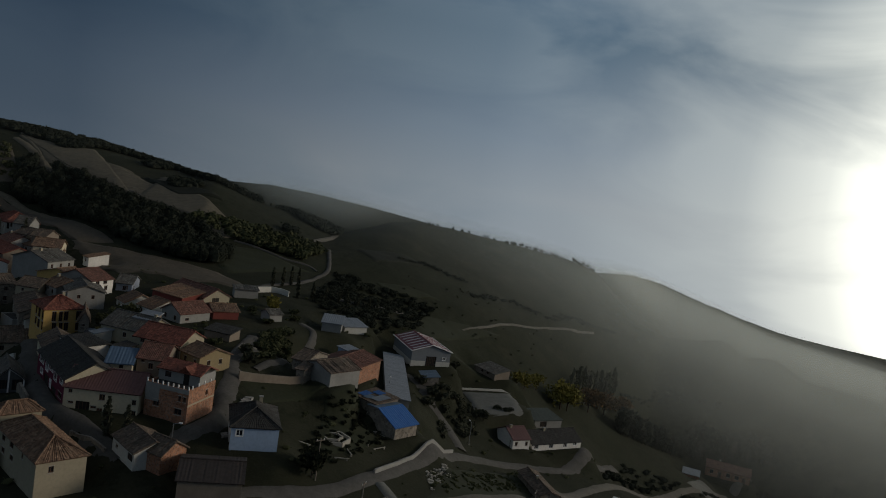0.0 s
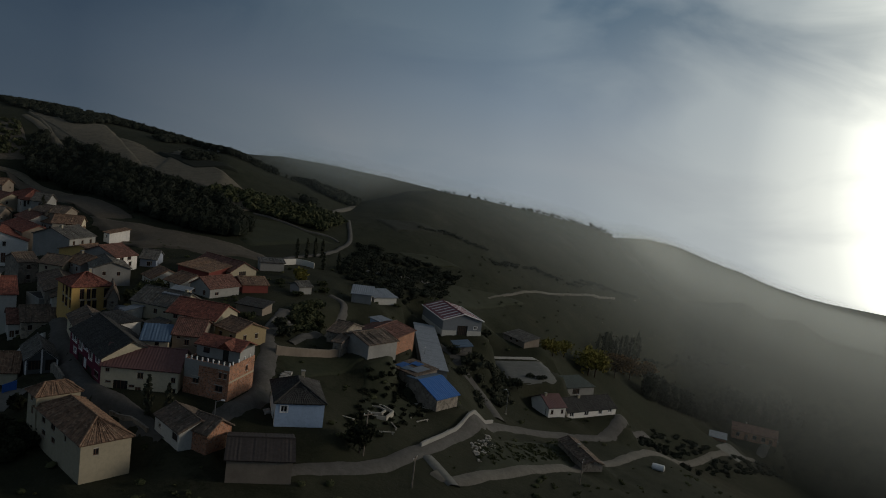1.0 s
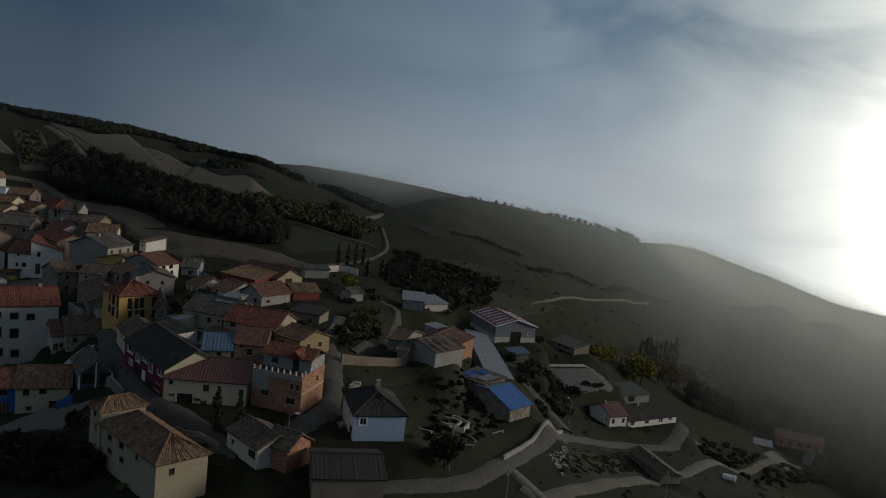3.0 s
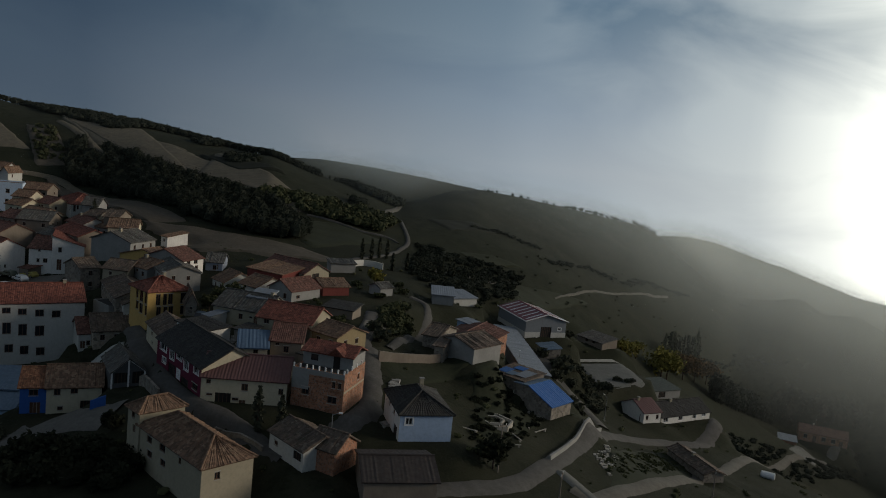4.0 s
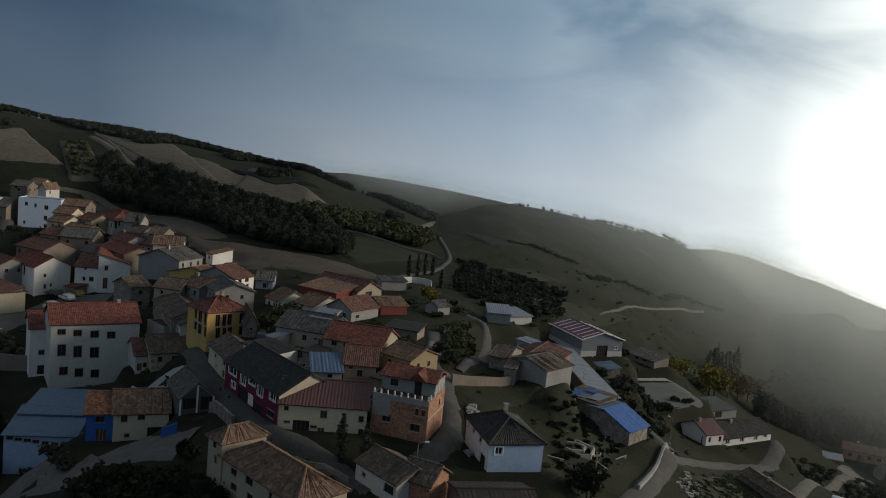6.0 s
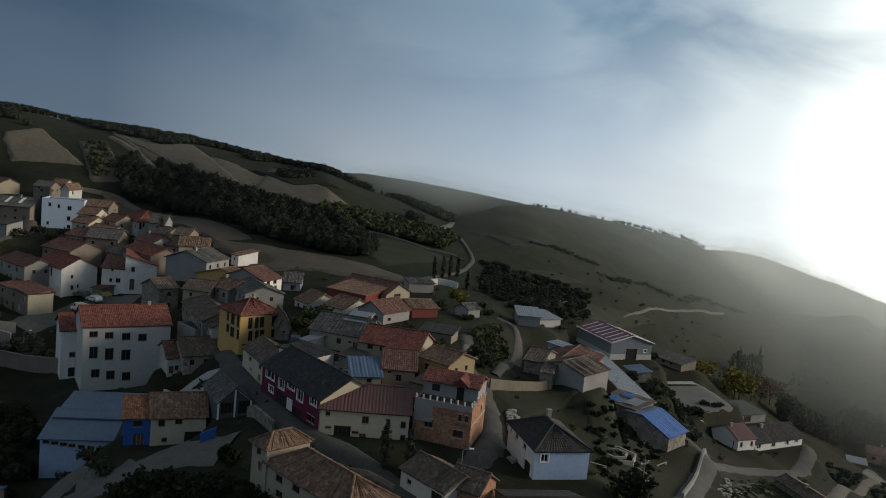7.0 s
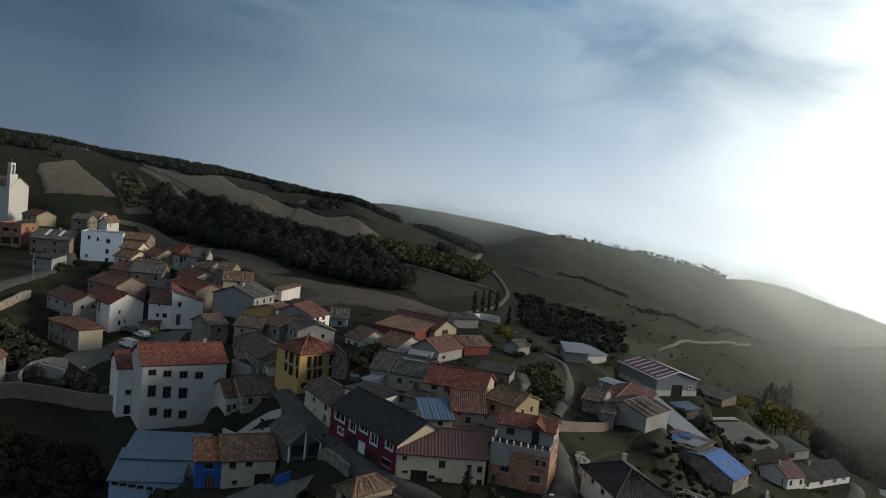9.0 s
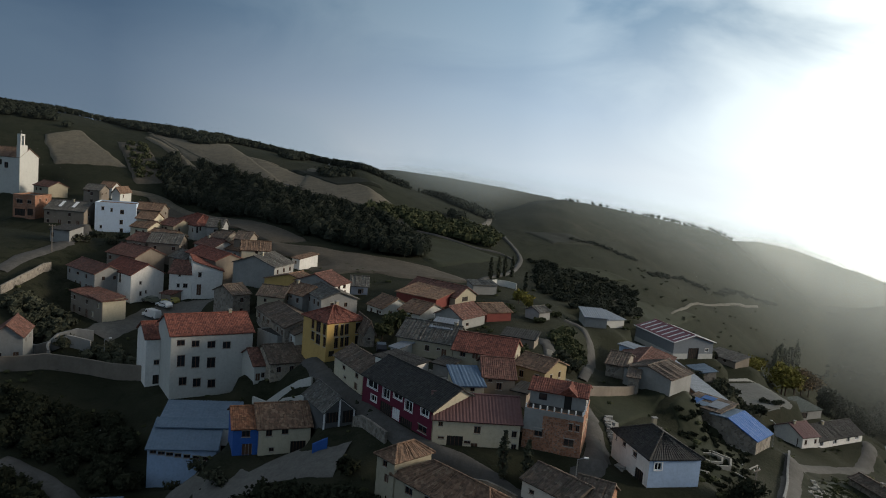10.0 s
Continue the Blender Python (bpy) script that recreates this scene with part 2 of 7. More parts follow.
def ground_material():
    m = Mat("hillside_ground")
    big = m.noise(0.012, 6, 0.6)
    mid = m.noise(0.08, 6, 0.62)
    fine = m.noise(1.2, 6, 0.65)
    cells = m.n("ShaderNodeTexVoronoi")
    warped = m.n("ShaderNodeVectorMath")
    warped.operation = "MULTIPLY_ADD"
    m.put(warped.inputs[0], m.noise(0.02, 3, 0.5, out="Color"))
    warped.inputs[1].default_value = (60, 60, 0)
    flat = m.n("ShaderNodeVectorMath")
    flat.operation = "MULTIPLY"
    m.put(flat.inputs[0], m.pos())
    flat.inputs[1].default_value = (0.7, 1.0, 0.0)
    m.put(warped.inputs[2], flat.outputs[0])
    m.put(cells.inputs["Vector"], warped.outputs[0])
    cells.inputs["Scale"].default_value = 0.011
    hue = m.n("ShaderNodeSeparateColor")
    m.put(hue.inputs[0], cells.outputs["Color"])
    field = m.ramp(hue.outputs[0], [(0.0, (0.018, 0.021, 0.012)), (0.3, (0.024, 0.026, 0.015)), (0.5, (0.034, 0.031, 0.021)), (0.75, (0.021, 0.025, 0.013)), (1.0, (0.044, 0.039, 0.027))])
    scrub = m.ramp(mid, [(0.35, (0.012, 0.014, 0.008)), (0.55, (0.024, 0.025, 0.014)), (0.75, (0.048, 0.043, 0.028))])
    col = m.mix(m.ramp(big, [(0.38, 0.85), (0.6, 0.25)]), field, scrub)
    banks = m.noise(1.0, 4, 0.6, stretch=(0.02, 0.02, 0.16))
    col = m.mix(m.ramp(banks, [(0.42, 0.0), (0.5, 0.25), (0.58, 0.0)]), col, (0.015, 0.017, 0.01))
    tufts = m.noise(0.33, 4, 0.65)
    col = m.mix(m.math("MULTIPLY", m.ramp(tufts, [(0.5, 0.0), (0.6, 0.9)]), m.ramp(m.noise(0.022, 4, 0.6), [(0.4, 0.15), (0.6, 1.0)])), col, (0.01, 0.012, 0.006))
    col = m.mix(m.ramp(fine, [(0.42, 0.0), (0.66, 0.6)]), col, (0.023, 0.026, 0.014))
    specks = m.noise(3.1, 3, 0.7)
    col = m.mix(m.ramp(specks, [(0.55, 0.0), (0.7, 0.55)]), col, (0.04, 0.04, 0.027))
    m.bump(fine, 0.5, 0.25)
    return m.done(col, 0.95, 0.0, 0.1)


def earth(name, c, c2):
    m = Mat(name)
    f = m.noise(0.5, 6, 0.6)
    g = m.noise(4.0, 5, 0.65)
    col = m.mix(m.ramp(f, [(0.35, 0.0), (0.68, 0.8)]), c, c2)
    col = m.mix(m.ramp(m.noise(1.4, 6, 0.75), [(0.45, 0.0), (0.65, 0.55)]), col, dim(c, 0.5))
    col = m.mix(m.ramp(g, [(0.4, 0.0), (0.8, 0.5)]), col, dim(c, 0.55))
    m.bump(g, 0.3, 0.05)
    return m.done(col, 0.93, 0.0, 0.2)


GROUND = ground_material()
LANE = earth("worn_lane", (0.098, 0.093, 0.086), (0.065, 0.061, 0.054))
YARD = earth("trodden_yard", (0.15, 0.141, 0.126), (0.105, 0.098, 0.087))
GRAVEL = earth("pale_gravel", (0.135, 0.125, 0.107), (0.09, 0.082, 0.068))
PAVED = earth("concrete_paving", (0.16, 0.16, 0.147), (0.11, 0.11, 0.10))
GRASS = earth("rough_grass", (0.024, 0.029, 0.014), (0.034, 0.035, 0.02))
HEATH = earth("dark_heath", (0.017, 0.019, 0.012), (0.024, 0.025, 0.016))
PLOUGH = earth("ploughed_field", (0.105, 0.087, 0.066), (0.07, 0.062, 0.047))
STUBBLE = earth("stubble_field", (0.15, 0.128, 0.094), (0.09, 0.08, 0.058))


def haze_material(name, low, high):
    """Painted haze: mostly clear sheet, translucent to the low sun, denser towards its side."""
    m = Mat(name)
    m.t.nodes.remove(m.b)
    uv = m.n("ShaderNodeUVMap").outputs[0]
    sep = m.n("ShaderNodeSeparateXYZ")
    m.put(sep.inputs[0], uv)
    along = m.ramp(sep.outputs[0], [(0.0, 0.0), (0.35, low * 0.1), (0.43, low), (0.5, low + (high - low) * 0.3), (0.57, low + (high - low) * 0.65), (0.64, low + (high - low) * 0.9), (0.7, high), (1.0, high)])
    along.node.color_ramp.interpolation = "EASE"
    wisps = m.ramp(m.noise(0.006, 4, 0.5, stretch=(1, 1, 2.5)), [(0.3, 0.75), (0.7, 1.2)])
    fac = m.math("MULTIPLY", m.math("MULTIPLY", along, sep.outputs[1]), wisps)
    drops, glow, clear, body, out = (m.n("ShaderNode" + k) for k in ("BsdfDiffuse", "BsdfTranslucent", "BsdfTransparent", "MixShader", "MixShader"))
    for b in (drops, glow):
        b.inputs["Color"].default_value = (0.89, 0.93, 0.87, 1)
    glow.inputs["Normal"].default_value = tuple(-SUN_DIR)      # normal fixed along the sun's rays, brightening the haze at every bearing
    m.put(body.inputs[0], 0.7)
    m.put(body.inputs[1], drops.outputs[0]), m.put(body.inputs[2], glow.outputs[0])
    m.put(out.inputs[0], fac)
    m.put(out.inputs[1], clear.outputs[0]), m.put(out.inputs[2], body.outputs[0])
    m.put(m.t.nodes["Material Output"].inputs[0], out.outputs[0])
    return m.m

# ---- ground ----
SLOPE = [6.58, 2.66, -0.9, 0.11, -15.19, -16.97, 3.52, -14.29, 3.26, 1.98]
BUMPS = [(-82, 140, 16, -10.9), (-60, 110, 20, -8.4), (-28, 97, 22, 4.9), (-72, 143, 14, 7.2), (-47, 120, 16, 4), (-14, 146, 26, 5), (-3, 128, 20, 1), (0, 103, 14, 0.4), (45, 162, 22, -7.1), (58, 183, 22, -1.8), (20, 180, 26, 4.8), (48, 278, 40, 9.2), (-8, 251, 50, 3.1), (-156, 221, 34, 7.9), (-140, 231, 20, -11.4), (-100, 176, 22, -6.3), (-180, 150, 40, 20.7), (108, 231, 34, -8.8), (60, 100, 40, -3.4), (-31, 160, 24, -1), (-26, 81, 10, -3.7), (-12, 86, 10, -0.9), (-61, 132, 9, -2.6), (-122, 275, 30, -8)]
# the near crest and, behind it, the far one: bearing, distance, and slope of the sight line from 45 m up
NEAR_AZ = [-60, -35, -32, -29, -25.5, -22, -18, -15, -13, -9.8, -7, -5, -3.2, -1, 0.5, 2.7, 7.5, 11.8, 14.6, 16.2, 18, 20, 22, 24, 26.3, 27.8, 29.8, 32, 45]
NEAR_SLOPE = [0.02, 0.02, 0.017, 0.009, 0.006, 0.001, -0.009, -0.016, -0.019, -0.037, -0.048, -0.056, -0.066, -0.052, -0.041, -0.035, -0.044, -0.052, -0.059, -0.069, -0.095, -0.118, -0.134, -0.132, -0.121, -0.137, -0.131, -0.148, -0.16]
FAR_AZ = [-60, -20, -14, -9.6, -5.3, -1, 2.2, 6, 12, 15, 16.4, 18.3, 20.3, 23.7, 25, 27, 29.6, 40]
FAR_SLOPE = [-0.06, -0.04, -0.02, -0.016, -0.02, -0.028, -0.035, -0.055, -0.075, -0.072, -0.067, -0.065, -0.069, -0.086, -0.09, -0.1, -0.112, -0.13]


def near_crest(az):
    """Distance and height of the nearer crest at that bearing."""
    far = float(np.interp(az, [-26, -18, -12.8, -3, 0, 2.5, 16.6, 21], [429, 380, 329, 345, 372, 384, 488, 450]))
    return far, 45 + far * float(np.interp(az, NEAR_AZ, NEAR_SLOPE))


def ground_z(x, y):
    """Height of the hillside: the village slope, running up to two crests one behind the other."""
    r = math.hypot(x, y)
    k = min(1.0, 380 / max(r, 1))
    u, v = max(-190.0, min(230.0, x * k)) / 100, (max(0.0, min(420.0, y * k)) - 150) / 100
    z = sum(c * u**i * v**j for c, (i, j) in zip(SLOPE, [(i, j) for i in range(4) for j in range(4 - i)]))
    for bx, by, size, high in BUMPS:
        q = ((x - bx) ** 2 + (y - by) ** 2) / (2 * size * size)
        if q < 12:
            z += high * math.exp(-q)
    az = math.degrees(math.atan2(x, y))
    far, top = near_crest(az)
    foot = float(np.interp(az, [-26, -20, 10, 17, 20, 23], [280, 230, 230, 240, 300, 365]))
    s = min(1.0, max(0.0, (r - foot) / (far - foot)))
    s = s * s * (3 - 2 * s)
    z = z * (1 - s) + top * s
    if r > far:
        z = top - (r - far) * 0.3
    back = float(np.interp(az, [2.2, 12, 16], [410, 500, 560]))
    ridge = 45 + back * float(np.interp(az, FAR_AZ, FAR_SLOPE)) - abs(r - back) * (0.3 if r < back else 0.12)
    return max(z, ridge) if r > far else z


# ---- building kit ----
PADS = []


def mesh_of(name, verts, faces, *mats, index=None, smooth=False):
    me = bpy.data.meshes.new(name)
    me.from_pydata(verts, [], faces)
    for m in mats:
        me.materials.append(m)
    if index:
        me.polygons.foreach_set("material_index", index)
    if smooth:
        me.polygons.foreach_set("use_smooth", [True] * len(faces))
    me.update()
    return me


def piece(name, verts, faces, mat, parent, label="", smooth=False):
    ob = new(name, mesh_of(name, verts, faces, mat, smooth=smooth))
    ob.parent = parent
    if label:
        tagged(ob, label)
    return ob


class Shape:
    """Collects boxes and quads into one mesh."""

    def __init__(self):
        self.v, self.f = [], []

    def quad(self, *p):
        k = len(self.v)
        self.v += [tuple(q) for q in p]
        self.f.append(tuple(range(k, k + len(p))))
        return self

    def box(self, x0, y0, z0, x1, y1, z1):
        k = len(self.v)
        self.v += [(x, y, z) for z in (z0, z1) for x, y in ((x0, y0), (x1, y0), (x1, y1), (x0, y1))]
        self.f += [tuple(k + i for i in q) for q in ((3, 2, 1, 0), (4, 5, 6, 7), (0, 1, 5, 4), (1, 2, 6, 5), (2, 3, 7, 6), (3, 0, 4, 7))]
        return self

    def beam(self, a, b, r=0.05, sides=6, r2=None):
        a, b = Vector(a), Vector(b)
        q = (b - a).to_track_quat("Z", "Y")
        k = len(self.v)
        for p, rad in ((a, r), (b, r if r2 is None else r2)):
            for i in range(sides):
                t = 2 * math.pi * i / sides
                self.v.append(tuple(p + q @ Vector((rad * math.cos(t), rad * math.sin(t), 0))))
        for i in range(sides):
            j = (i + 1) % sides
            self.f.append((k + i, k + j, k + sides + j, k + sides + i))
        self.f.append(tuple(k + sides + i for i in range(sides)))
        self.f.append(tuple(k + i for i in reversed(range(sides))))
        return self

    def moved(self, fn):
        self.v = [tuple(fn(*p)) for p in self.v]
        return self

    def part(self, name, mat, parent, label="", smooth=False):
        return piece(name, self.v, self.f, mat, parent, label, smooth)


def wall_face(sh, at, length, z0, z1, holes, deep=0.16):
    """A wall face with real openings; at(u, z, inward) gives the place."""
    us = sorted({0.0, length, *[h[0] for h in holes], *[h[1] for h in holes]})
    zs = sorted({z0, z1, *[h[2] for h in holes], *[h[3] for h in holes]})
    for i in range(len(us) - 1):
        for j in range(len(zs) - 1):
            u, z = (us[i] + us[i + 1]) / 2, (zs[j] + zs[j + 1]) / 2
            if any(h[0] < u < h[1] and h[2] < z < h[3] for h in holes):
                continue
            sh.quad(at(us[i], zs[j], 0), at(us[i + 1], zs[j], 0), at(us[i + 1], zs[j + 1], 0), at(us[i], zs[j + 1], 0))
    for a, b, c, d in holes:
        sh.quad(at(a, c, 0), at(a, c, deep), at(a, d, deep), at(a, d, 0))
        sh.quad(at(b, c, deep), at(b, c, 0), at(b, d, 0), at(b, d, deep))
        sh.quad(at(a, d, 0), at(a, d, deep), at(b, d, deep), at(b, d, 0))
        sh.quad(at(a, c, deep), at(a, c, 0), at(b, c, 0), at(b, c, deep))


def ribbed(sh, e0, e1, r0, r1, pitch=0.36, high=0.07, thick=0.16, rng=None, rough=0.0):
    """A roof slope from eave e0-e1 up to ridge r0-r1, its ribs running up the slope."""
    e0, e1, r0, r1 = map(Vector, (e0, e1, r0, r1))
    nrm = (e1 - e0).cross(r0 - e0 if (r0 - e0).length > 0.01 else r1 - e0).normalized()
    if nrm.z < 0:
        nrm = -nrm
    n = max(3, int((e1 - e0).length / pitch)) * 2
    k = len(sh.v)
    for i in range(n + 1):
        t = i / n
        lift = nrm * (high * (i % 2) + (rng.uniform(-rough, rough) if rng else 0))
        a, b = e0.lerp(e1, t), r0.lerp(r1, t)
        mid = a.lerp(b, 0.5) + (nrm * rng.uniform(-rough, rough) if rng else Vector((0, 0, 0)))
        sh.v += [tuple(a + lift), tuple(mid + lift), tuple(b + lift)]
    for i in range(n):
        p = k + 3 * i
        sh.f += [(p, p + 3, p + 4, p + 1), (p + 1, p + 4, p + 5, p + 2)]
    down = nrm * -thick
    sh.quad(e0 + down, r0 + down, r1 + down, e1 + down)
    sh.quad(e0 + down, e1 + down, e1, e0)
    if (e0 - r0).length > 0.01:
        sh.quad(e0 + down, e0, r0, r0 + down)
        sh.quad(e1, e1 + down, r1 + down, r1)


SMOOTH_ROOFS = {"metal_slate": (0.5, 0.04), "metal_blue": (0.5, 0.04), "metal_vivid": (0.5, 0.04), "metal_grey": (0.5, 0.04), "tile_metal": (0.45, 0.045), "hangar_roof": (0.6, 0.05), "felt_dark": (0.4, 0.05), "brown_sheet": (0.5, 0.02), "green_sheet": (0.5, 0.03)}


def opening(kind, at, a, b, c, d, parent):
    """Fills one opening: a window with frame and pane, a door, or a flat sheet painted interior-dark."""
    w, h = b - a, d - c
    if kind in "wW":
        trim = WHITE_TRIM if kind == "W" else WOOD
        t = 0.09 if w > 0.7 else 0.06
        fr = Shape()
        for u0, u1, z0, z1 in ((a, b, c, c + t), (a, b, d - t, d), (a, a + t, c + t, d - t), (b - t, b, c + t, d - t), ((a + b) / 2 - t / 2, (a + b) / 2 + t / 2, c + t, d - t)):
            p = [at(u, z, i) for z in (z0, z1) for i in (0.09, 0.15) for u in (u0, u1)]
            k = len(fr.v)
            fr.v += p
            fr.f += [tuple(k + i for i in q) for q in ((0, 1, 5, 4), (2, 6, 7, 3), (0, 4, 6, 2), (1, 3, 7, 5), (4, 5, 7, 6), (0, 2, 3, 1))]
        win = fr.part("window", trim, parent)
        Shape().quad(at(a, c, 0.14), at(b, c, 0.14), at(b, d, 0.14), at(a, d, 0.14)).part("pane", GLASS, win)
        m = 0.14 if kind == "W" else 0.08
        bars = [("sill", a - m, b + m, c - 0.1, c), ("lintel", a - m, b + m, d, d + 0.12)]
        if kind == "W":
            bars += [("jamb", a - m, a, c, d), ("jamb", b, b + m, c, d)]
        for what, u0, u1, z0, z1 in bars:
            sl = Shape()
            sl.v = [at(u, z, i) for z in (z0, z1) for i in (-0.05, 0.02) for u in (u0, u1)]
            sl.f = [(0, 1, 5, 4), (2, 6, 7, 3), (0, 4, 6, 2), (1, 3, 7, 5), (4, 5, 7, 6), (0, 2, 3, 1)]
            sl.part(what, WHITE_TRIM if kind == "W" else STONE_SILL, win)
    else:
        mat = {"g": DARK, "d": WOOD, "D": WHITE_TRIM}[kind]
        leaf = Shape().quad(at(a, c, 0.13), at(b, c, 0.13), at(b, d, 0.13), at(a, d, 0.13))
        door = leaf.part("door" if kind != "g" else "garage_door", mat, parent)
        ribs = Shape()
        n = max(2, int(w / 0.45))
        for i in range(n + 1):
            u = a + w * i / n
            u0, u1 = max(a, u - 0.03), min(b, u + 0.03)
            ribs.quad(at(u0, c, 0.12), at(u1, c, 0.12), at(u1, d, 0.12), at(u0, d, 0.12))
        ribs.part("board_joint", WOOD if kind == "g" else STONE_SILL, door)


def house(name, label, category, spot, w, d, z0, z1, roof, rise, wall, tile, holes, chim=None, frame=0, patch=0, sky=0, gab="", pad=0.0):
    """A building on the slope: spot is its middle and its turn, z0 the foot of its walls, z1 its eaves."""
    x, y, turn = spot
    rng = random.Random(name)
    top = tagged(new(name, None), label, category)
    top.matrix_world = pose(x, y, z0, 0, 0, turn)
    h = z1 - z0
    hw, hd = w / 2, d / 2
    PADS.append((x, y, math.hypot(hw, hd) + 10, math.cos(radians(turn)), math.sin(radians(turn)), hw, hd, z0 + 1.5, pad))
    faces = {
        "F": (w, lambda u, z, i: (-hw + u, -hd + i, z)),
        "R": (d, lambda u, z, i: (hw - i, -hd + u, z)),
        "L": (d, lambda u, z, i: (-hw + i, -hd + u, z)),
        "B": (w, lambda u, z, i: (-hw + u, hd - i, z)),
    }
    cut = {k: [] for k in faces}
    for code, a, b, c, e in holes:
        c, e = max(h + c, 0.25), min(h + e, h - 0.1)
        a, b = max(0.1, a), min(faces[code[0]][0] - 0.1, b)
        if e - c > 0.2 and b - a > 0.2 and not any(a < q[1] + 0.05 and b > q[0] - 0.05 and c < q[3] + 0.05 and e > q[2] - 0.05 for q in cut[code[0]]):
            cut[code[0]].append((a, b, c, e, code[1]))
    body, ends = Shape(), Shape()
    if not gab:
        ends = body
    for k, (length, at) in faces.items():
        wall_face(ends if k in "RL" else body, at, length, 0, h, [q[:4] for q in cut[k]])
    over = 0.35 if roof != "f" else 0.0
    pitch, high = SMOOTH_ROOFS.get(tile, (0.3, 0.04))
    rough = 0.05 if tile in ("tile_old", "tile_grey", "tile_brown") else 0.015
    cover, caps = Shape(), Shape()

    def slope(*p):
        ribbed(cover, *p, pitch=pitch, high=high, rng=rng, rough=rough)

    if roof == "g":
        ends.quad((-hw, -hd, h), (-hw, 0, h + rise), (-hw, hd, h)).quad((hw, hd, h), (hw, 0, h + rise), (hw, -hd, h))
        dz = rise * over / hd
        for s in (-1, 1):
            slope((-hw - over, s * (hd + over), h - dz + 0.18), (hw + over, s * (hd + over), h - dz + 0.18), (-hw - over, 0, h + rise + 0.18), (hw + over, 0, h + rise + 0.18))
        caps.beam((-hw - over, 0, h + rise + 0.22), (hw + over, 0, h + rise + 0.22), 0.14)
    elif roof == "G":
        body.quad((-hw, -hd, h), (hw, -hd, h), (0, -hd, h + rise)).quad((hw, hd, h), (-hw, hd, h), (0, hd, h + rise))
        dz = rise * over / hw
        for s in (-1, 1):
            slope((s * (hw + over), -hd - over, h - dz + 0.18), (s * (hw + over), hd + over, h - dz + 0.18), (0, -hd - over, h + rise + 0.18), (0, hd + over, h + rise + 0.18))
        caps.beam((0, -hd - over, h + rise + 0.22), (0, hd + over, h + rise + 0.22), 0.14)
    elif roof == "h":
        run = min(hw, hd)
        rx, ry = hw - run, hd - run
        a, b, z, t = hw + over, hd + over, h + 0.1, h + rise + 0.18
        slope((-a, -b, z), (a, -b, z), (-rx, -ry, t), (rx, -ry, t))
        slope((a, b, z), (-a, b, z), (rx, ry, t), (-rx, ry, t))
        slope((a, -b, z), (a, b, z), (rx, -ry, t), (rx, ry, t))
        slope((-a, b, z), (-a, -b, z), (-rx, ry, t), (-rx, -ry, t))
        for sx in (-1, 1):
            for sy in (-1, 1):
                caps.beam((sx * a, sy * b, z + 0.05), (sx * rx, sy * ry, t + 0.05), 0.13)
        caps.beam((-rx, -ry, t + 0.05), (rx, ry, t + 0.05), 0.13)
    elif roof == "s":
        body.quad((-hw, -hd, h), (-hw, hd, h + rise), (-hw, hd, h)).quad((hw, hd, h), (hw, hd, h + rise), (hw, -hd, h))
        body.quad((-hw, hd, h), (hw, hd, h), (hw, hd, h + rise), (-hw, hd, h + rise))
        dz = rise * over / d
        slope((-hw - over, -hd - over, h - dz + 0.18), (hw + over, -hd - over, h - dz + 0.18), (-hw - over, hd + over, h + rise + dz + 0.18), (hw + over, hd + over, h + rise + dz + 0.18))
    elif roof == "r":
        body.quad((-hw, -hd, h), (hw, -hd, h), (-hw, -hd, h + rise)).quad((hw, hd, h), (-hw, hd, h), (-hw, hd, h + rise))
        body.quad((-hw, hd, h), (-hw, -hd, h), (-hw, -hd, h + rise), (-hw, hd, h + rise))
        dz = rise * over / w
        slope((hw + over, -hd - over, h - dz + 0.18), (hw + over, hd + over, h - dz + 0.18), (-hw, -hd - over, h + rise + 0.18), (-hw, hd + over, h + rise + 0.18))
    else:
        body.quad((-hw, -hd, h), (hw, -hd, h), (hw, hd, h), (-hw, hd, h))
        cover.box(-hw + 0.25, -hd + 0.25, h + 0.004, hw - 0.25, hd - 0.25, h + 0.12)
        for q in ((-hw, -hd, hw, -hd + 0.22), (-hw, hd - 0.22, hw, hd), (-hw, -hd + 0.22, -hw + 0.22, hd - 0.22), (hw - 0.22, -hd + 0.22, hw, hd - 0.22)):
            caps.box(q[0], q[1], h + 0.003, q[2], q[3], h + rise)
    if not gab:
        body.part("wall", MATS[wall], top)
    else:
        for shape, axis, label, mat in ((body, 1, "", wall), (ends, 0, gab.replace("_", " ") + " rendered gable wall", gab)):
            for side in (-1, 1):
                keep = [q for q in shape.f if side * sum(shape.v[i][axis] for i in q) > 0]
                used = sorted({i for q in keep for i in q})
                at = {i: n for n, i in enumerate(used)}
                piece("gable_wall" if axis == 0 else "wall", [shape.v[i] for i in used], [tuple(at[i] for i in q) for q in keep], MATS[mat], top, label)
    cover.part("roof", MATS[tile], top)
    if caps.f:
        caps.part("parapet" if roof == "f" else "ridge", MATS[wall] if roof == "f" else MATS[tile], top)
    for k, (length, at) in faces.items():
        for a, b, c, e, kind in cut[k]:
            opening(kind, at, a, b, c, e, top)
    if chim:
        cx, cy = -hw + chim[0] * w, -hd + chim[1] * d
        st = Shape().box(cx - 0.28, cy - 0.25, h + rise * 0.4, cx + 0.28, cy + 0.25, h + rise + 0.7)
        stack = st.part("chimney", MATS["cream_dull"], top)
        Shape().box(cx - 0.36, cy - 0.33, h + rise + 0.703, cx + 0.36, cy + 0.33, h + rise + 0.8).part("cap", CONCRETE, stack)
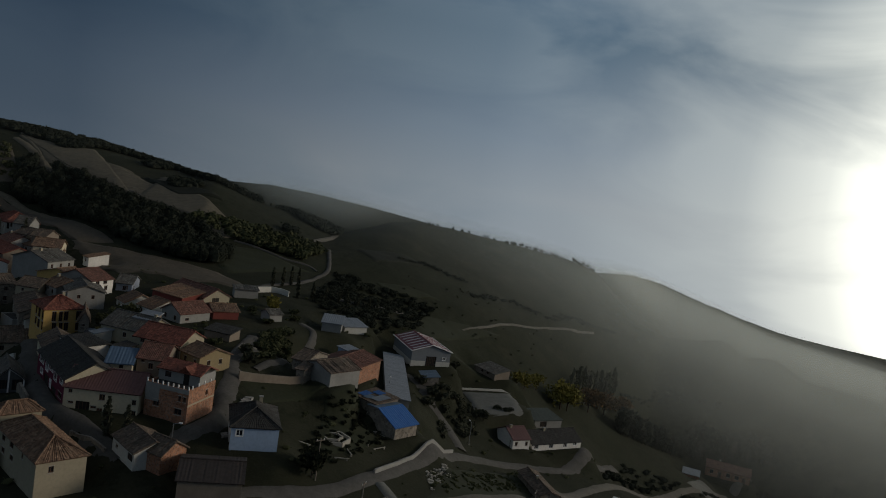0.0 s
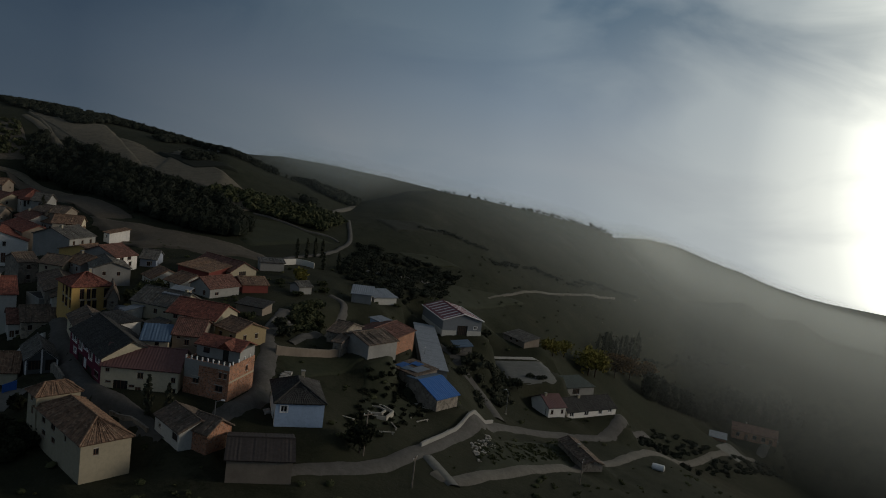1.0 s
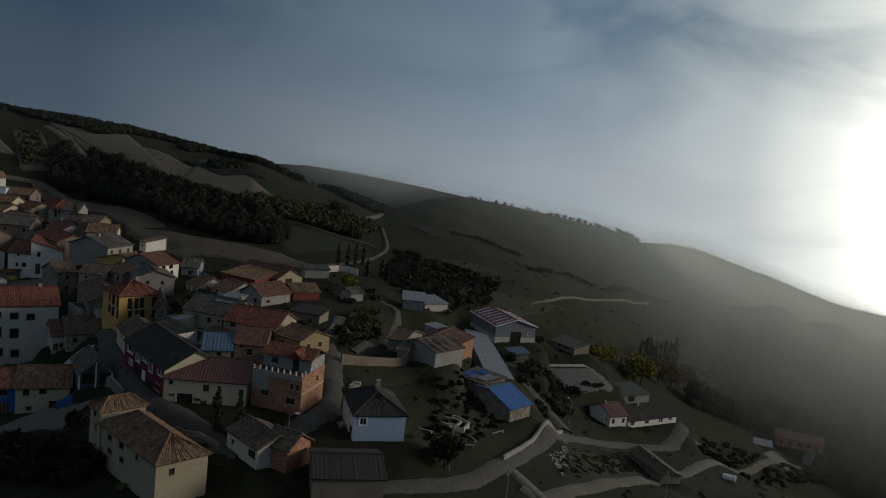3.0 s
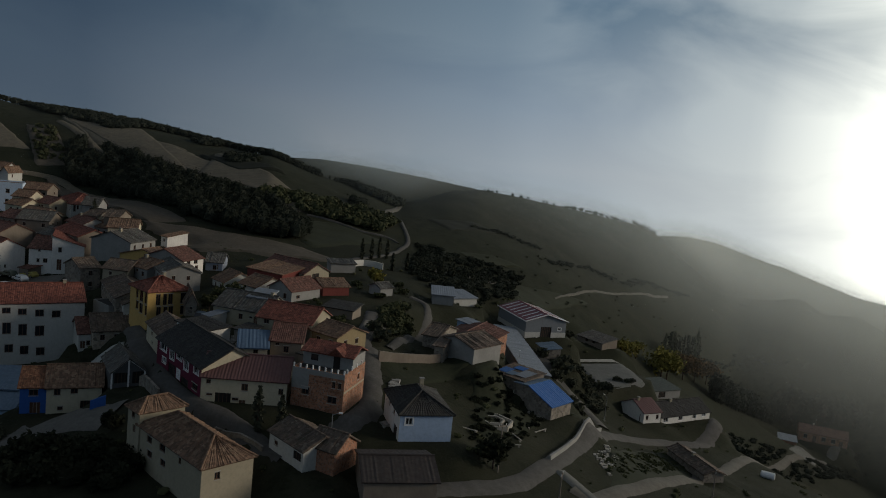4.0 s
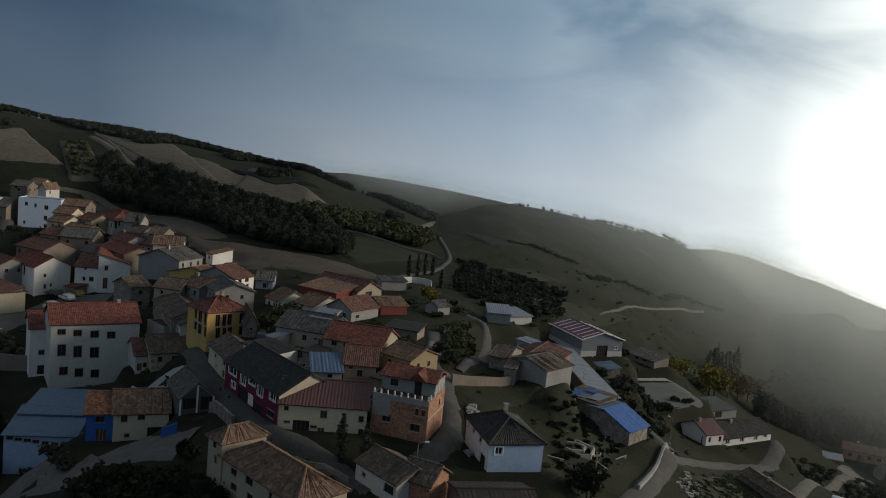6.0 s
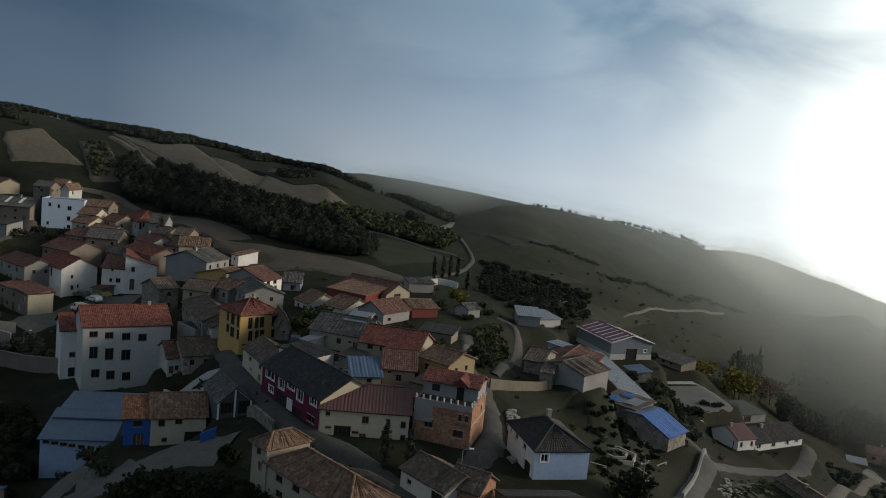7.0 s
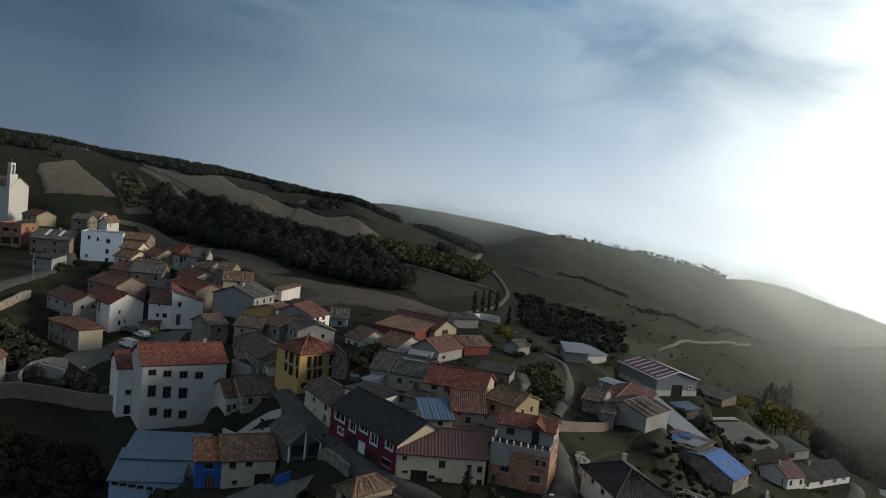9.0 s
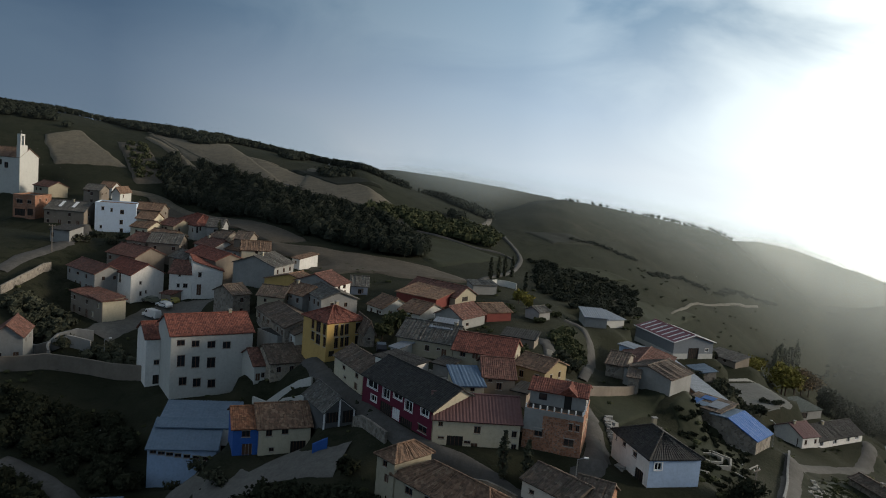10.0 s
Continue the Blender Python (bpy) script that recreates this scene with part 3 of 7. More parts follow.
    if frame:
        fr = Shape()
        for ux in (-hw, 0, hw):
            fr.box(ux - 0.12, -hd - 0.14, 0, ux + 0.12, -hd - 0.004, h + (rise if ux == 0 else 0) - 0.02)
        fr.beam((-hw, -hd - 0.1, h), (0, -hd - 0.1, h + rise), 0.12).beam((hw, -hd - 0.1, h), (0, -hd - 0.1, h + rise), 0.12)
        fr.part("gable_frame", WHITE_TRIM, top, "white painted gable frame")
    if sky:
        for ux in (-0.22, 0.12):
            s = Shape()
            y0, y1 = -hd * 0.72, -hd * 0.12
            f = lambda yy: h + rise * (1 - abs(yy) / hd) + 0.32
            s.quad((ux * w, y0, f(y0)), (ux * w + 1.0, y0, f(y0)), (ux * w + 1.0, y1, f(y1)), (ux * w, y1, f(y1)))
            s.quad((ux * w, y0, f(y0) - 0.2), (ux * w, y1, f(y1) - 0.2), (ux * w + 1.0, y1, f(y1) - 0.2), (ux * w + 1.0, y0, f(y0) - 0.2))
            s.part("skylight", WHITE_TRIM, top, "pale translucent skylight strip")
    return top


# ---- land use: strips and patches that follow the slope ----
def smooth_line(points, step=2.0):
    pts = [Vector((*p, 0)) for p in points]
    out = []
    for i in range(len(pts) - 1):
        p0, p1, p2, p3 = pts[max(i - 1, 0)], pts[i], pts[i + 1], pts[min(i + 2, len(pts) - 1)]
        n = max(2, int((p2 - p1).length / step))
        for k in range(n):
            t = k / n
            out.append(0.5 * ((2 * p1) + (p2 - p0) * t + (2 * p0 - 5 * p1 + 4 * p2 - p3) * t * t + (3 * p1 - p0 - 3 * p2 + p3) * t**3))
    return out + [pts[-1]]


def sheet_z(x, y):
    """The ground sheet: the slope, its unevenness, and the levelled plots under the buildings."""
    z = ground_z(x, y)
    r = math.hypot(x, y)
    if r > 240:
        z += min(1.0, (r - 240) / 300) * 1.6 * (noise.noise((x * 0.012, y * 0.012, 0.3)) + 0.2 * noise.noise((x * 0.035, y * 0.035, 2.1)))
    z += 0.35 * noise.noise((x * 0.14, y * 0.14, 5.0)) - 0.25
    total, level, near = 0.0, 0.0, 0.0
    for px, py, reach, c, s, hw, hd, foot, tight in PADS:
        dx, dy = x - px, y - py
        if abs(dx) > reach or abs(dy) > reach:
            continue
        u, v = abs(dx * c + dy * s) - hw, abs(dy * c - dx * s) - hd
        out = math.hypot(max(u, 0), max(v, 0))
        wide = tight or min(9.0, 3.0 + 1.2 * abs(foot - z))
        if out < wide + 0.6:
            k = min(1.0, max(0.0, 1 - (out - 0.6) / wide))
            near = max(near, k * k * (3 - 2 * k))
            k = math.exp(-out * 1.6)
            total += k
            level += k * foot
    if total > 0:
        z = z * (1 - near) + level / total * near
    return z


def ground_sheet():
    """One sheet out to the horizon, finer where the village stands."""
    radii, r = [0.0], 12.0
    while r < 4600:
        radii.append(r)
        r += max(2.6, r * 0.016) if r < 420 else max(9.0, r * 0.02)
    az, a = [], -180.0
    while a < 180:
        az.append(a)
        a += 0.55 if -48 < a < 52 else 5.0
    verts, faces = [], []
    for rr in radii:
        for a in az:
            x, y = rr * math.sin(radians(a)), rr * math.cos(radians(a))
            verts.append((x, y, sheet_z(x, y)))
    n = len(az)
    for i in range(len(radii) - 1):
        for j in range(n):
            k = (j + 1) % n
            faces.append((i * n + j, i * n + k, (i + 1) * n + k, (i + 1) * n + j))
    me = bpy.data.meshes.new("ground")
    me.from_pydata(verts, [], faces)
    me.polygons.foreach_set("use_smooth", [True] * len(faces))
    me.materials.append(GROUND)
    me.validate()
    return tagged(new("ground", me), "dark olive and brown hillside of rough grass and fields", "ground", kind="structure")


LANES = []


def strip(name, label, category, points, width, mat, lift=0.25, kind="structure", across=4):
    LANES.append((points, width))
    line = smooth_line(points, max(1.2, width * 0.5))
    verts, faces = [], []
    rng = random.Random(name + label)
    for i, p in enumerate(line):
        d = (line[min(i + 1, len(line) - 1)] - line[max(i - 1, 0)]).normalized()
        side = Vector((-d.y, d.x, 0))
        half = width / 2 * (1 + rng.uniform(-0.08, 0.08))
        for j in range(across + 1):
            q = p + side * half * (2 * j / across - 1)
            edge = 0.0 if 0 < j < across else -0.6
            verts.append((q.x, q.y, sheet_z(q.x, q.y) + lift + edge))
    n = across + 1
    for i in range(len(line) - 1):
        for j in range(across):
            faces.append((i * n + j, i * n + j + 1, (i + 1) * n + j + 1, (i + 1) * n + j))
    return tagged(new(name, mesh_of(name, verts, faces, mat, smooth=True)), label, category, kind=kind)


def patch_of(name, label, category, corners, mat, lift=0.22, n=14, kind="structure"):
    """A four-cornered field or yard laid on the slope, its edge uneven."""
    a, b, c, d = [Vector((*p, 0)) for p in corners]
    verts, faces = [], []
    for i in range(n + 1):
        for j in range(n + 1):
            u, v = i / n, j / n
            p = (a * (1 - u) + b * u) * (1 - v) + (d * (1 - u) + c * u) * v
            rim = i in (0, n) or j in (0, n)
            if rim:
                p += Vector((noise.noise((p.x * 0.2, p.y * 0.2, 1)), noise.noise((p.x * 0.2, p.y * 0.2, 7)), 0)) * min(3.0, (b - a).length * 0.05)
            verts.append((p.x, p.y, sheet_z(p.x, p.y) + lift - (lift + 0.1 if rim else 0)))
    for i in range(n):
        for j in range(n):
            k = i * (n + 1) + j
            faces.append((k, k + 1, k + n + 2, k + n + 1))
    return tagged(new(name, mesh_of(name, verts, faces, mat, smooth=True)), label, category, kind=kind)


def yard_wall(name, label, points, high, thick, mat):
    line = smooth_line(points, 3.0)
    sh = Shape()
    for a, b in zip(line, line[1:]):
        d = (b - a).normalized()
        s = Vector((-d.y, d.x, 0)) * thick / 2
        za, zb = sheet_z(a.x, a.y), sheet_z(b.x, b.y)
        k = len(sh.v)
        for p, z in ((a, za), (b, zb)):
            for q, zz in ((p - s, z - 1), (p + s, z - 1), (p + s, z + high), (p - s, z + high)):
                sh.v.append((q.x, q.y, zz))
        sh.f += [tuple(k + i for i in q) for q in ((0, 4, 7, 3), (1, 2, 6, 5), (3, 7, 6, 2), (0, 3, 2, 1), (4, 5, 6, 7))]
    return tagged(new(name, mesh_of(name, sh.v, sh.f, mat)), label, "wall", kind="structure")


# ---- plants ----
def leaf_cloud(verts, faces, centre, size, count, rng, leaf=0.5, squash=1.0):
    """Small leaf-clump faces scattered through an uneven crown."""
    for _ in range(count):
        d = Vector((rng.gauss(0, 1), rng.gauss(0, 1), rng.gauss(0, 1))).normalized()
        d *= rng.uniform(0.45, 1.0) * (1 + 0.25 * math.sin(5 * d.x + 3 * d.y + centre[0]))
        p = Vector(centre) + Vector((d.x * size, d.y * size, d.z * size * squash))
        a = Vector((rng.gauss(0, 1), rng.gauss(0, 1), rng.gauss(0, 0.8))).normalized() * leaf * rng.uniform(0.6, 1.3)
        b = a.cross(Vector((rng.gauss(0, 1), rng.gauss(0, 1), rng.gauss(0, 1)))).normalized() * leaf * rng.uniform(0.5, 1.1)
        k = len(verts)
        verts += [tuple(p - a), tuple(p + b), tuple(p + a), tuple(p - b * 0.8)]
        faces.append((k, k + 1, k + 2, k + 3))


def tree(name, label, x, y, high, wide, mat, seed, leaf=0.4, count=420, bare=0.25):
    rng = random.Random(seed)
    z = sheet_z(x, y)
    top = tagged(new(name, None), label, "tree")
    top.matrix_world = pose(x, y, z - 0.1, 0, 0, rng.uniform(0, 360))
    tr = Shape()
    tr.beam((0, 0, -0.5), (rng.uniform(-.1, .1), rng.uniform(-.1, .1), high * 0.55), 0.05 * high * 0.6, 7, 0.02 * high)
    blobs = []
    for i in range(6):
        t = 2 * math.pi * i / 6 + rng.uniform(-.4, .4)
        q = (math.cos(t) * wide * 0.28 * rng.uniform(.6, 1.2), math.sin(t) * wide * 0.28 * rng.uniform(.6, 1.2), high * rng.uniform(bare + 0.2, 0.8))
        tr.beam((0, 0, high * rng.uniform(0.25, 0.5)), q, 0.014 * high, 5, 0.006 * high)
        blobs.append(q)
    blobs.append((0, 0, high * 0.78))
    tr.part("trunk", BARK, top)
    v, f = [], []
    for q in blobs:
        leaf_cloud(v, f, q, wide * 0.3 * rng.uniform(.8, 1.2), count // len(blobs), rng, leaf, 0.85)
    piece("crown", v, f, mat, top)
    return top


def cypress(name, label, x, y, high, wide, mat, seed):
    rng = random.Random(seed)
    z = sheet_z(x, y)
    top = tagged(new(name, None), label, "tree")
    top.matrix_world = pose(x, y, z - 0.1, 0, 0, rng.uniform(0, 360))
    Shape().beam((0, 0, -0.4), (0, 0, high * 0.8), 0.12, 6, 0.04).part("trunk", BARK, top)
    v, f = [], []
    for i in range(12):
        t = i / 11
        r = wide * 0.5 * max(0.08, math.sin(math.pi * min(1, 0.18 + t * 0.82)) ** 0.8)
        leaf_cloud(v, f, (rng.uniform(-.1, .1), rng.uniform(-.1, .1), high * (0.06 + 0.9 * t)), r, 26, rng, 0.3, 1.4)
    piece("crown", v, f, mat, top)
    return top


def bush(name, label, x, y, high, wide, mat, seed, count=220, leaf=0.3):
    rng = random.Random(seed)
    z = sheet_z(x, y)
    v, f = [], []
    for i in range(5):
        q = (rng.uniform(-.35, .35) * wide, rng.uniform(-.35, .35) * wide, high * rng.uniform(.25, .6))
        leaf_cloud(v, f, q, wide * 0.33, count // 5, rng, leaf, high / wide)
    st = Shape()
    for i in range(4):
        st.beam((0, 0, -0.4), (rng.uniform(-.3, .3) * wide, rng.uniform(-.3, .3) * wide, high * 0.6), 0.05, 5, 0.02)
    top = tagged(new(name, None), label, "bush")
    top.matrix_world = pose(x, y, z, 0, 0, 0)
    st.part("stem", BARK, top)
    piece("foliage", v, f, mat, top)
    return top


def wood(name, label, spots, mat, seed, leaf=1.0, per=34):
    """Woodland nobody could count: many uneven crowns with trunks, as one object."""
    rng = random.Random(seed)
    v, f = [], []
    tr = Shape()
    for x, y, high, wide in spots:
        z = sheet_z(x, y)
        leaf_cloud(v, f, (x, y, z + high * 0.6), wide * 0.5, per, rng, leaf, high * 0.45 / (wide * 0.5))
        tr.beam((x, y, z - 0.5), (x, y, z + high * 0.6), 0.15, 4)
        # the dense inner foliage, an uneven lump under the leaf clumps
        k = len(v)
        for i in range(7):
            for q, (up, out) in enumerate(((0.2, 0.75), (0.6, 0.85), (0.92, 0.4))):
                t, g = 2 * math.pi * i / 7 + q, wide * 0.44 * out * rng.uniform(0.7, 1.15)
                v.append((x + math.cos(t) * g, y + math.sin(t) * g, z + high * up * rng.uniform(0.85, 1.1)))
        for i in range(7):
            a, b = k + 3 * i, k + 3 * ((i + 1) % 7)
            f += [(a, b, b + 1, a + 1), (a + 1, b + 1, b + 2, a + 2)]
        f.append(tuple(k + 3 * i + 2 for i in range(7)))
    k = len(v)
    v += tr.v
    f += [tuple(i + k for i in q) for q in tr.f]
    return tagged(new(name, mesh_of(name, v, f, mat)), label, "woodland", kind="stuff")



# ---- vehicles, lamps and poles ----
def paint(name, c):
    m = Mat(name)
    f = m.noise(1.5, 3)
    return m.done(m.mix(m.ramp(f, [(0.3, 0.0), (0.8, 0.3)]), c, dim(c, 0.75)), 0.3, 0.1, 0.5)


TYRE = plain("rubber", (0.02, 0.02, 0.02), 0.9)
POLE_WOOD = plain("weathered_pole", (0.20, 0.17, 0.14), 0.9)


def wheel_at(parent, x, y, r=0.32):
    sh = Shape().beam((x, y - 0.1, r), (x, y + 0.1, r), r, 14)
    w = sh.part("wheel", TYRE, parent)
    Shape().beam((x, y - 0.115, r), (x, y + 0.115, r), r * 0.55, 10).part("rim", STEEL, w)


def car(name, label, x, y, turn, mat, van=False):
    z = sheet_z(x, y) + 0.32
    top = tagged(new(name, None), label, "van" if van else "car", "cars on the square")
    top.matrix_world = pose(x, y, z, 0, 0, turn)
    half = 0.86
    if van:
        side = [(-2.3, 0.35), (-2.35, 1.0), (-2.3, 2.0), (1.0, 2.05), (1.6, 1.25), (2.3, 1.0), (2.35, 0.4)]
        glass = [(0.55, 1.2), (0.6, 1.8), (1.0, 1.82), (1.45, 1.25)]
    else:
        side = [(-2.0, 0.3), (-2.05, 0.75), (-1.85, 0.95), (-1.45, 1.42), (0.35, 1.45), (0.95, 0.95), (1.9, 0.8), (2.05, 0.35)]
        glass = [(-1.45, 0.95), (-1.2, 1.35), (0.3, 1.38), (0.8, 0.95)]

    def slab(poly, y0, y1, inset=0.0):
        s = Shape()
        k = len(poly)
        s.v = [(px, y0 + (inset if pz > 1.0 else 0), pz) for px, pz in poly] + [(px, y1 - (inset if pz > 1.0 else 0), pz) for px, pz in poly]
        s.f = [tuple(range(k)), tuple(range(2 * k - 1, k - 1, -1))] + [(i, k + i, k + (i + 1) % k, (i + 1) % k) for i in range(k)]
        return s

    slab(side, -half, half, 0.1).part("body", mat, top)
    for s in (-1, 1):
        yy = s * (half + 0.005)
        g = Shape()
        g.v = [(px, yy - s * (0.1 if pz > 1.0 else 0.0), pz) for px, pz in glass]
        g.f = [tuple(range(len(glass))) if s < 0 else tuple(reversed(range(len(glass))))]
        g.part("side_window", GLASS, top)
        for wx in (-1.35, 1.3):
            wheel_at(top, wx, s * (half - 0.08))
        Shape().box(2.28 if van else 1.98, s * 0.6 - 0.15, 0.62, 2.38 if van else 2.06, s * 0.6 + 0.15, 0.78).part("headlight", WHITE_TRIM, top)
    a, b = ((1.02, 2.0), (1.58, 1.28)) if van else ((0.38, 1.44), (0.94, 0.98))
    Shape().quad((a[0] + 0.03, -0.7, a[1]), (b[0] + 0.03, -0.74, b[1]), (b[0] + 0.03, 0.74, b[1]), (a[0] + 0.03, 0.7, a[1])).part("windscreen", GLASS, top)
    return top


def street_lamp(name, label, x, y, high, turn, seed):
    z = sheet_z(x, y)
    top = tagged(new(name, None), label, "street lamp")
    top.matrix_world = pose(x, y, z - 0.05, 0, 0, turn)
    Shape().beam((0, 0, -0.4), (0, 0, high), 0.09, 8, 0.055).part("pole", STEEL, top)
    Shape().beam((0, 0, high - 0.05), (0.9, 0, high + 0.25), 0.04, 6).part("arm", STEEL, top)
    Shape().box(0.8, -0.14, high + 0.2, 1.35, 0.14, high + 0.34).part("lamp_head", WHITE_TRIM, top)
    Shape().box(-0.2, -0.2, -0.3, 0.2, 0.2, 0.25).part("base", CONCRETE, top)
    return top


def utility_pole(name, label, x, y, high, turn, seed):
    z = sheet_z(x, y)
    top = tagged(new(name, None), label, "utility pole")
    top.matrix_world = pose(x, y, z - 0.05, 0, 0, turn)
    Shape().beam((0, 0, -0.6), (0, 0, high), 0.13, 8, 0.09).part("pole", POLE_WOOD, top)
    Shape().box(-0.8, -0.06, high - 0.45, 0.8, 0.06, high - 0.3).part("crossarm", POLE_WOOD, top)
    for px in (-0.65, 0.0, 0.65):
        Shape().beam((px, 0, high - 0.3), (px, 0, high - 0.1), 0.05, 6).part("insulator", WHITE_TRIM, top)
    return top


def cable(label, a, b, sag=1.2):
    pts = []
    for i in range(13):
        t = i / 12
        p = Vector(a).lerp(Vector(b), t)
        pts.append((p.x, p.y, p.z - sag * 4 * t * (1 - t)))
    sh = Shape()
    for p, q in zip(pts, pts[1:]):
        sh.beam(p, q, 0.025, 4)
    return tagged(new("cable", mesh_of("cable", sh.v, sh.f, TYRE)), label, "cable")


# ---- buildings ----
house('apartment_house', 'tall grey-white rendered house with dark windows and red roof', 'house', (-74.12, 140.84, 34.0), 14.91, 11.00, -2.63, 10.61, 'g', 2.6, 'white_grey', 'tile_red',
      [('Fw', 1.03, 2.41, -1.86, -0.82), ('Fw', 3.62, 5.03, -2.22, -1.06), ('Fw', 6.46, 7.91, -2.61, -1.32), ('Fw', 9.27, 10.74, -2.88, -1.58), ('Fw', 1.17, 2.56, -5.76, -3.65), ('Fw', 3.77, 5.19, -6.17, -4.03), ('Fw', 6.52, 8.08, -6.37, -4.43), ('Fw', 1.63, 3.03, -9.29, -7.80), ('Fw', 4.15, 5.57, -9.83, -8.22), ('Fw', 6.82, 8.27, -10.17, -8.65), ('Fw', 12.86, 14.39, -11.04, -9.48), ('Rw', 2.95, 3.65, -1.60, -0.70)], chim=(0.8, 0.5))
house('annex_house', 'narrow white rendered annex with a dark garage door and red roof', 'house', (-85.06, 143.10, 34.0), 4.38, 9.00, -2.86, 7.87, 'g', 2.2, 'white', 'tile_red',
      [('Fw', 1.48, 2.51, -5.06, -4.17), ('Fg', 1.40, 3.25, -8.85, -7.07), ('Rw', 2.35, 3.05, -1.60, -0.70)])
house('workshop', 'pale blue rendered workshop with strip windows and blue sheet roof', 'workshop', (-66.52, 112.95, 12.0), 9.90, 8.00, -7.8, -0.25, 's', 1.7, 'blue_pale', 'metal_blue',
      [('Fw', 0.34, 1.30, -0.69, -0.16), ('Fw', 1.46, 2.51, -0.84, -0.31), ('Fw', 2.68, 3.73, -0.99, -0.46), ('Fw', 3.90, 4.87, -1.15, -0.62), ('Fw', 5.20, 6.18, -1.30, -0.77), ('Fw', 6.51, 7.49, -1.45, -0.92), ('Fw', 7.75, 9.47, -1.69, -1.07)])
house('storage_shed', 'wide low shed with pale blue sheet metal roof', 'shed', (-66.57, 119.37, 12.0), 11.67, 10.00, -3.12, 1.18, 's', 0.7, 'white', 'metal_blue',
      [('Fg', 9.59, 11.52, -4.01, -2.80)])
house('blue_house', 'small bright blue rendered house with orange tile roof', 'house', (-56.56, 108.83, 22.0), 3.54, 8.00, 0.11, 5.59, 'g', 1.8, 'blue', 'tile_orange',
      [('Fw', 1.21, 2.39, -1.25, -0.32), ('Fd', 1.33, 2.75, -3.97, -2.27), ('Rw', 5.09, 5.79, -1.60, -0.70)])
house('cream_house', 'cream rendered house with a dark garage door and brown tile roof', 'house', (-51.50, 110.68, 24.0), 7.49, 8.50, 0.18, 5.66, 'g', 2.2, 'cream', 'tile_brown',
      [('Fw', 0.99, 1.88, -1.18, -0.16), ('Fw', 3.24, 4.22, -0.97, -0.12), ('Fw', 1.54, 2.26, -3.50, -2.91), ('Fg', 4.61, 6.86, -4.02, -2.11), ('Rw', 2.20, 2.90, -1.60, -0.70), ('Rw', 5.43, 6.13, -1.60, -0.70)])
house('glazed_shed', 'dark shed with a white framed gable front and grey roof', 'shed', (-44.6, 111.6, 33.0), 4.7, 8.50, 4.67, 8.6, 'G', 1.9, 'grey_dark', 'tile_grey',
      [('Fg', 0.39, 2.42, -1.77, -0.20), ('Fg', 2.92, 4.90, -2.00, -0.12)], frame=1)
house('stone_barn', 'old stone barn with a weathered patchy tile roof', 'house', (-58.03, 137.72, 33.3), 7.97, 9.00, 2.69, 7.41, 'g', 2.2, 'stone', 'tile_old',
      [('Fw', 1.15, 1.95, -1.70, -0.65), ('Fw', 3.56, 4.36, -1.70, -0.65), ('Fw', 6.36, 7.16, -1.70, -0.65), ('Rw', 5.77, 6.47, -1.60, -0.70)], patch=1, pad=1.5)
house('white_annex', 'small whitewashed house with a dark door beside the barn', 'house', (-63.22, 137.23, 33.0), 2.91, 8.50, 1.83, 6.37, 'g', 2.0, 'white_grey', 'tile_redbrown',
      [('Fd', 0.32, 1.15, -2.79, -1.41), ('Fw', 1.34, 1.97, -2.22, -1.37)], pad=1.5)
house('yellow_house', 'yellow rendered three storey house with tall brown windows and hipped roof', 'house', (-49.09, 136.96, 46.0), 8.09, 7.50, 7.27, 15.71, 'h', 2.1, 'yellow', 'tile_red',
      [('Fw', 1.56, 2.42, -2.45, -0.37), ('Fw', 2.91, 3.65, -2.48, -0.39), ('Fw', 3.89, 4.77, -2.37, -0.38), ('Fw', 6.28, 7.70, -2.32, -0.40), ('Fw', 1.74, 2.61, -4.64, -2.76), ('Fw', 3.09, 3.84, -4.58, -2.79), ('Fw', 4.08, 4.97, -4.48, -2.79), ('Fw', 6.35, 7.65, -4.44, -2.83), ('Fg', 0.68, 1.91, -6.09, -5.04), ('Lw', 0.39, 1.25, -2.20, -0.20), ('Lw', 2.01, 3.40, -2.11, -0.12), ('Lw', 4.00, 4.89, -1.78, -0.12), ('Lw', 0.15, 0.99, -4.30, -2.50), ('Lw', 1.92, 3.32, -4.27, -2.45), ('Lw', 3.75, 4.81, -3.84, -2.31)], chim=(0.62, 0.6))
house('stone_cottage', 'small grey stone cottage with a weathered gable roof', 'house', (-43.35, 136.56, 25.0), 1.89, 7.00, 10.28, 14.35, 'G', 2.0, 'stone_grey', 'tile_old',
      [('Fw', 0.71, 1.13, -1.35, -0.83), ('Rw', 4.41, 5.11, -1.60, -0.70)])
house('low_house', 'low cream rendered house with an old mossy tile roof', 'house', (-40.65, 121.50, -56.3), 11.00, 6.22, 7.32, 12.21, 'g', 1.6, 'cream', 'tile_old',
      [('Fw', 3.29, 4.39, -1.32, -0.68), ('Fw', 8.21, 9.43, -1.26, -0.47), ('Fd', 8.08, 9.31, -3.21, -2.08), ('Fw', 4.00, 4.88, -2.66, -2.30), ('Rw', 1.52, 2.22, -1.60, -0.70), ('Rw', 3.88, 4.58, -1.60, -0.70)])
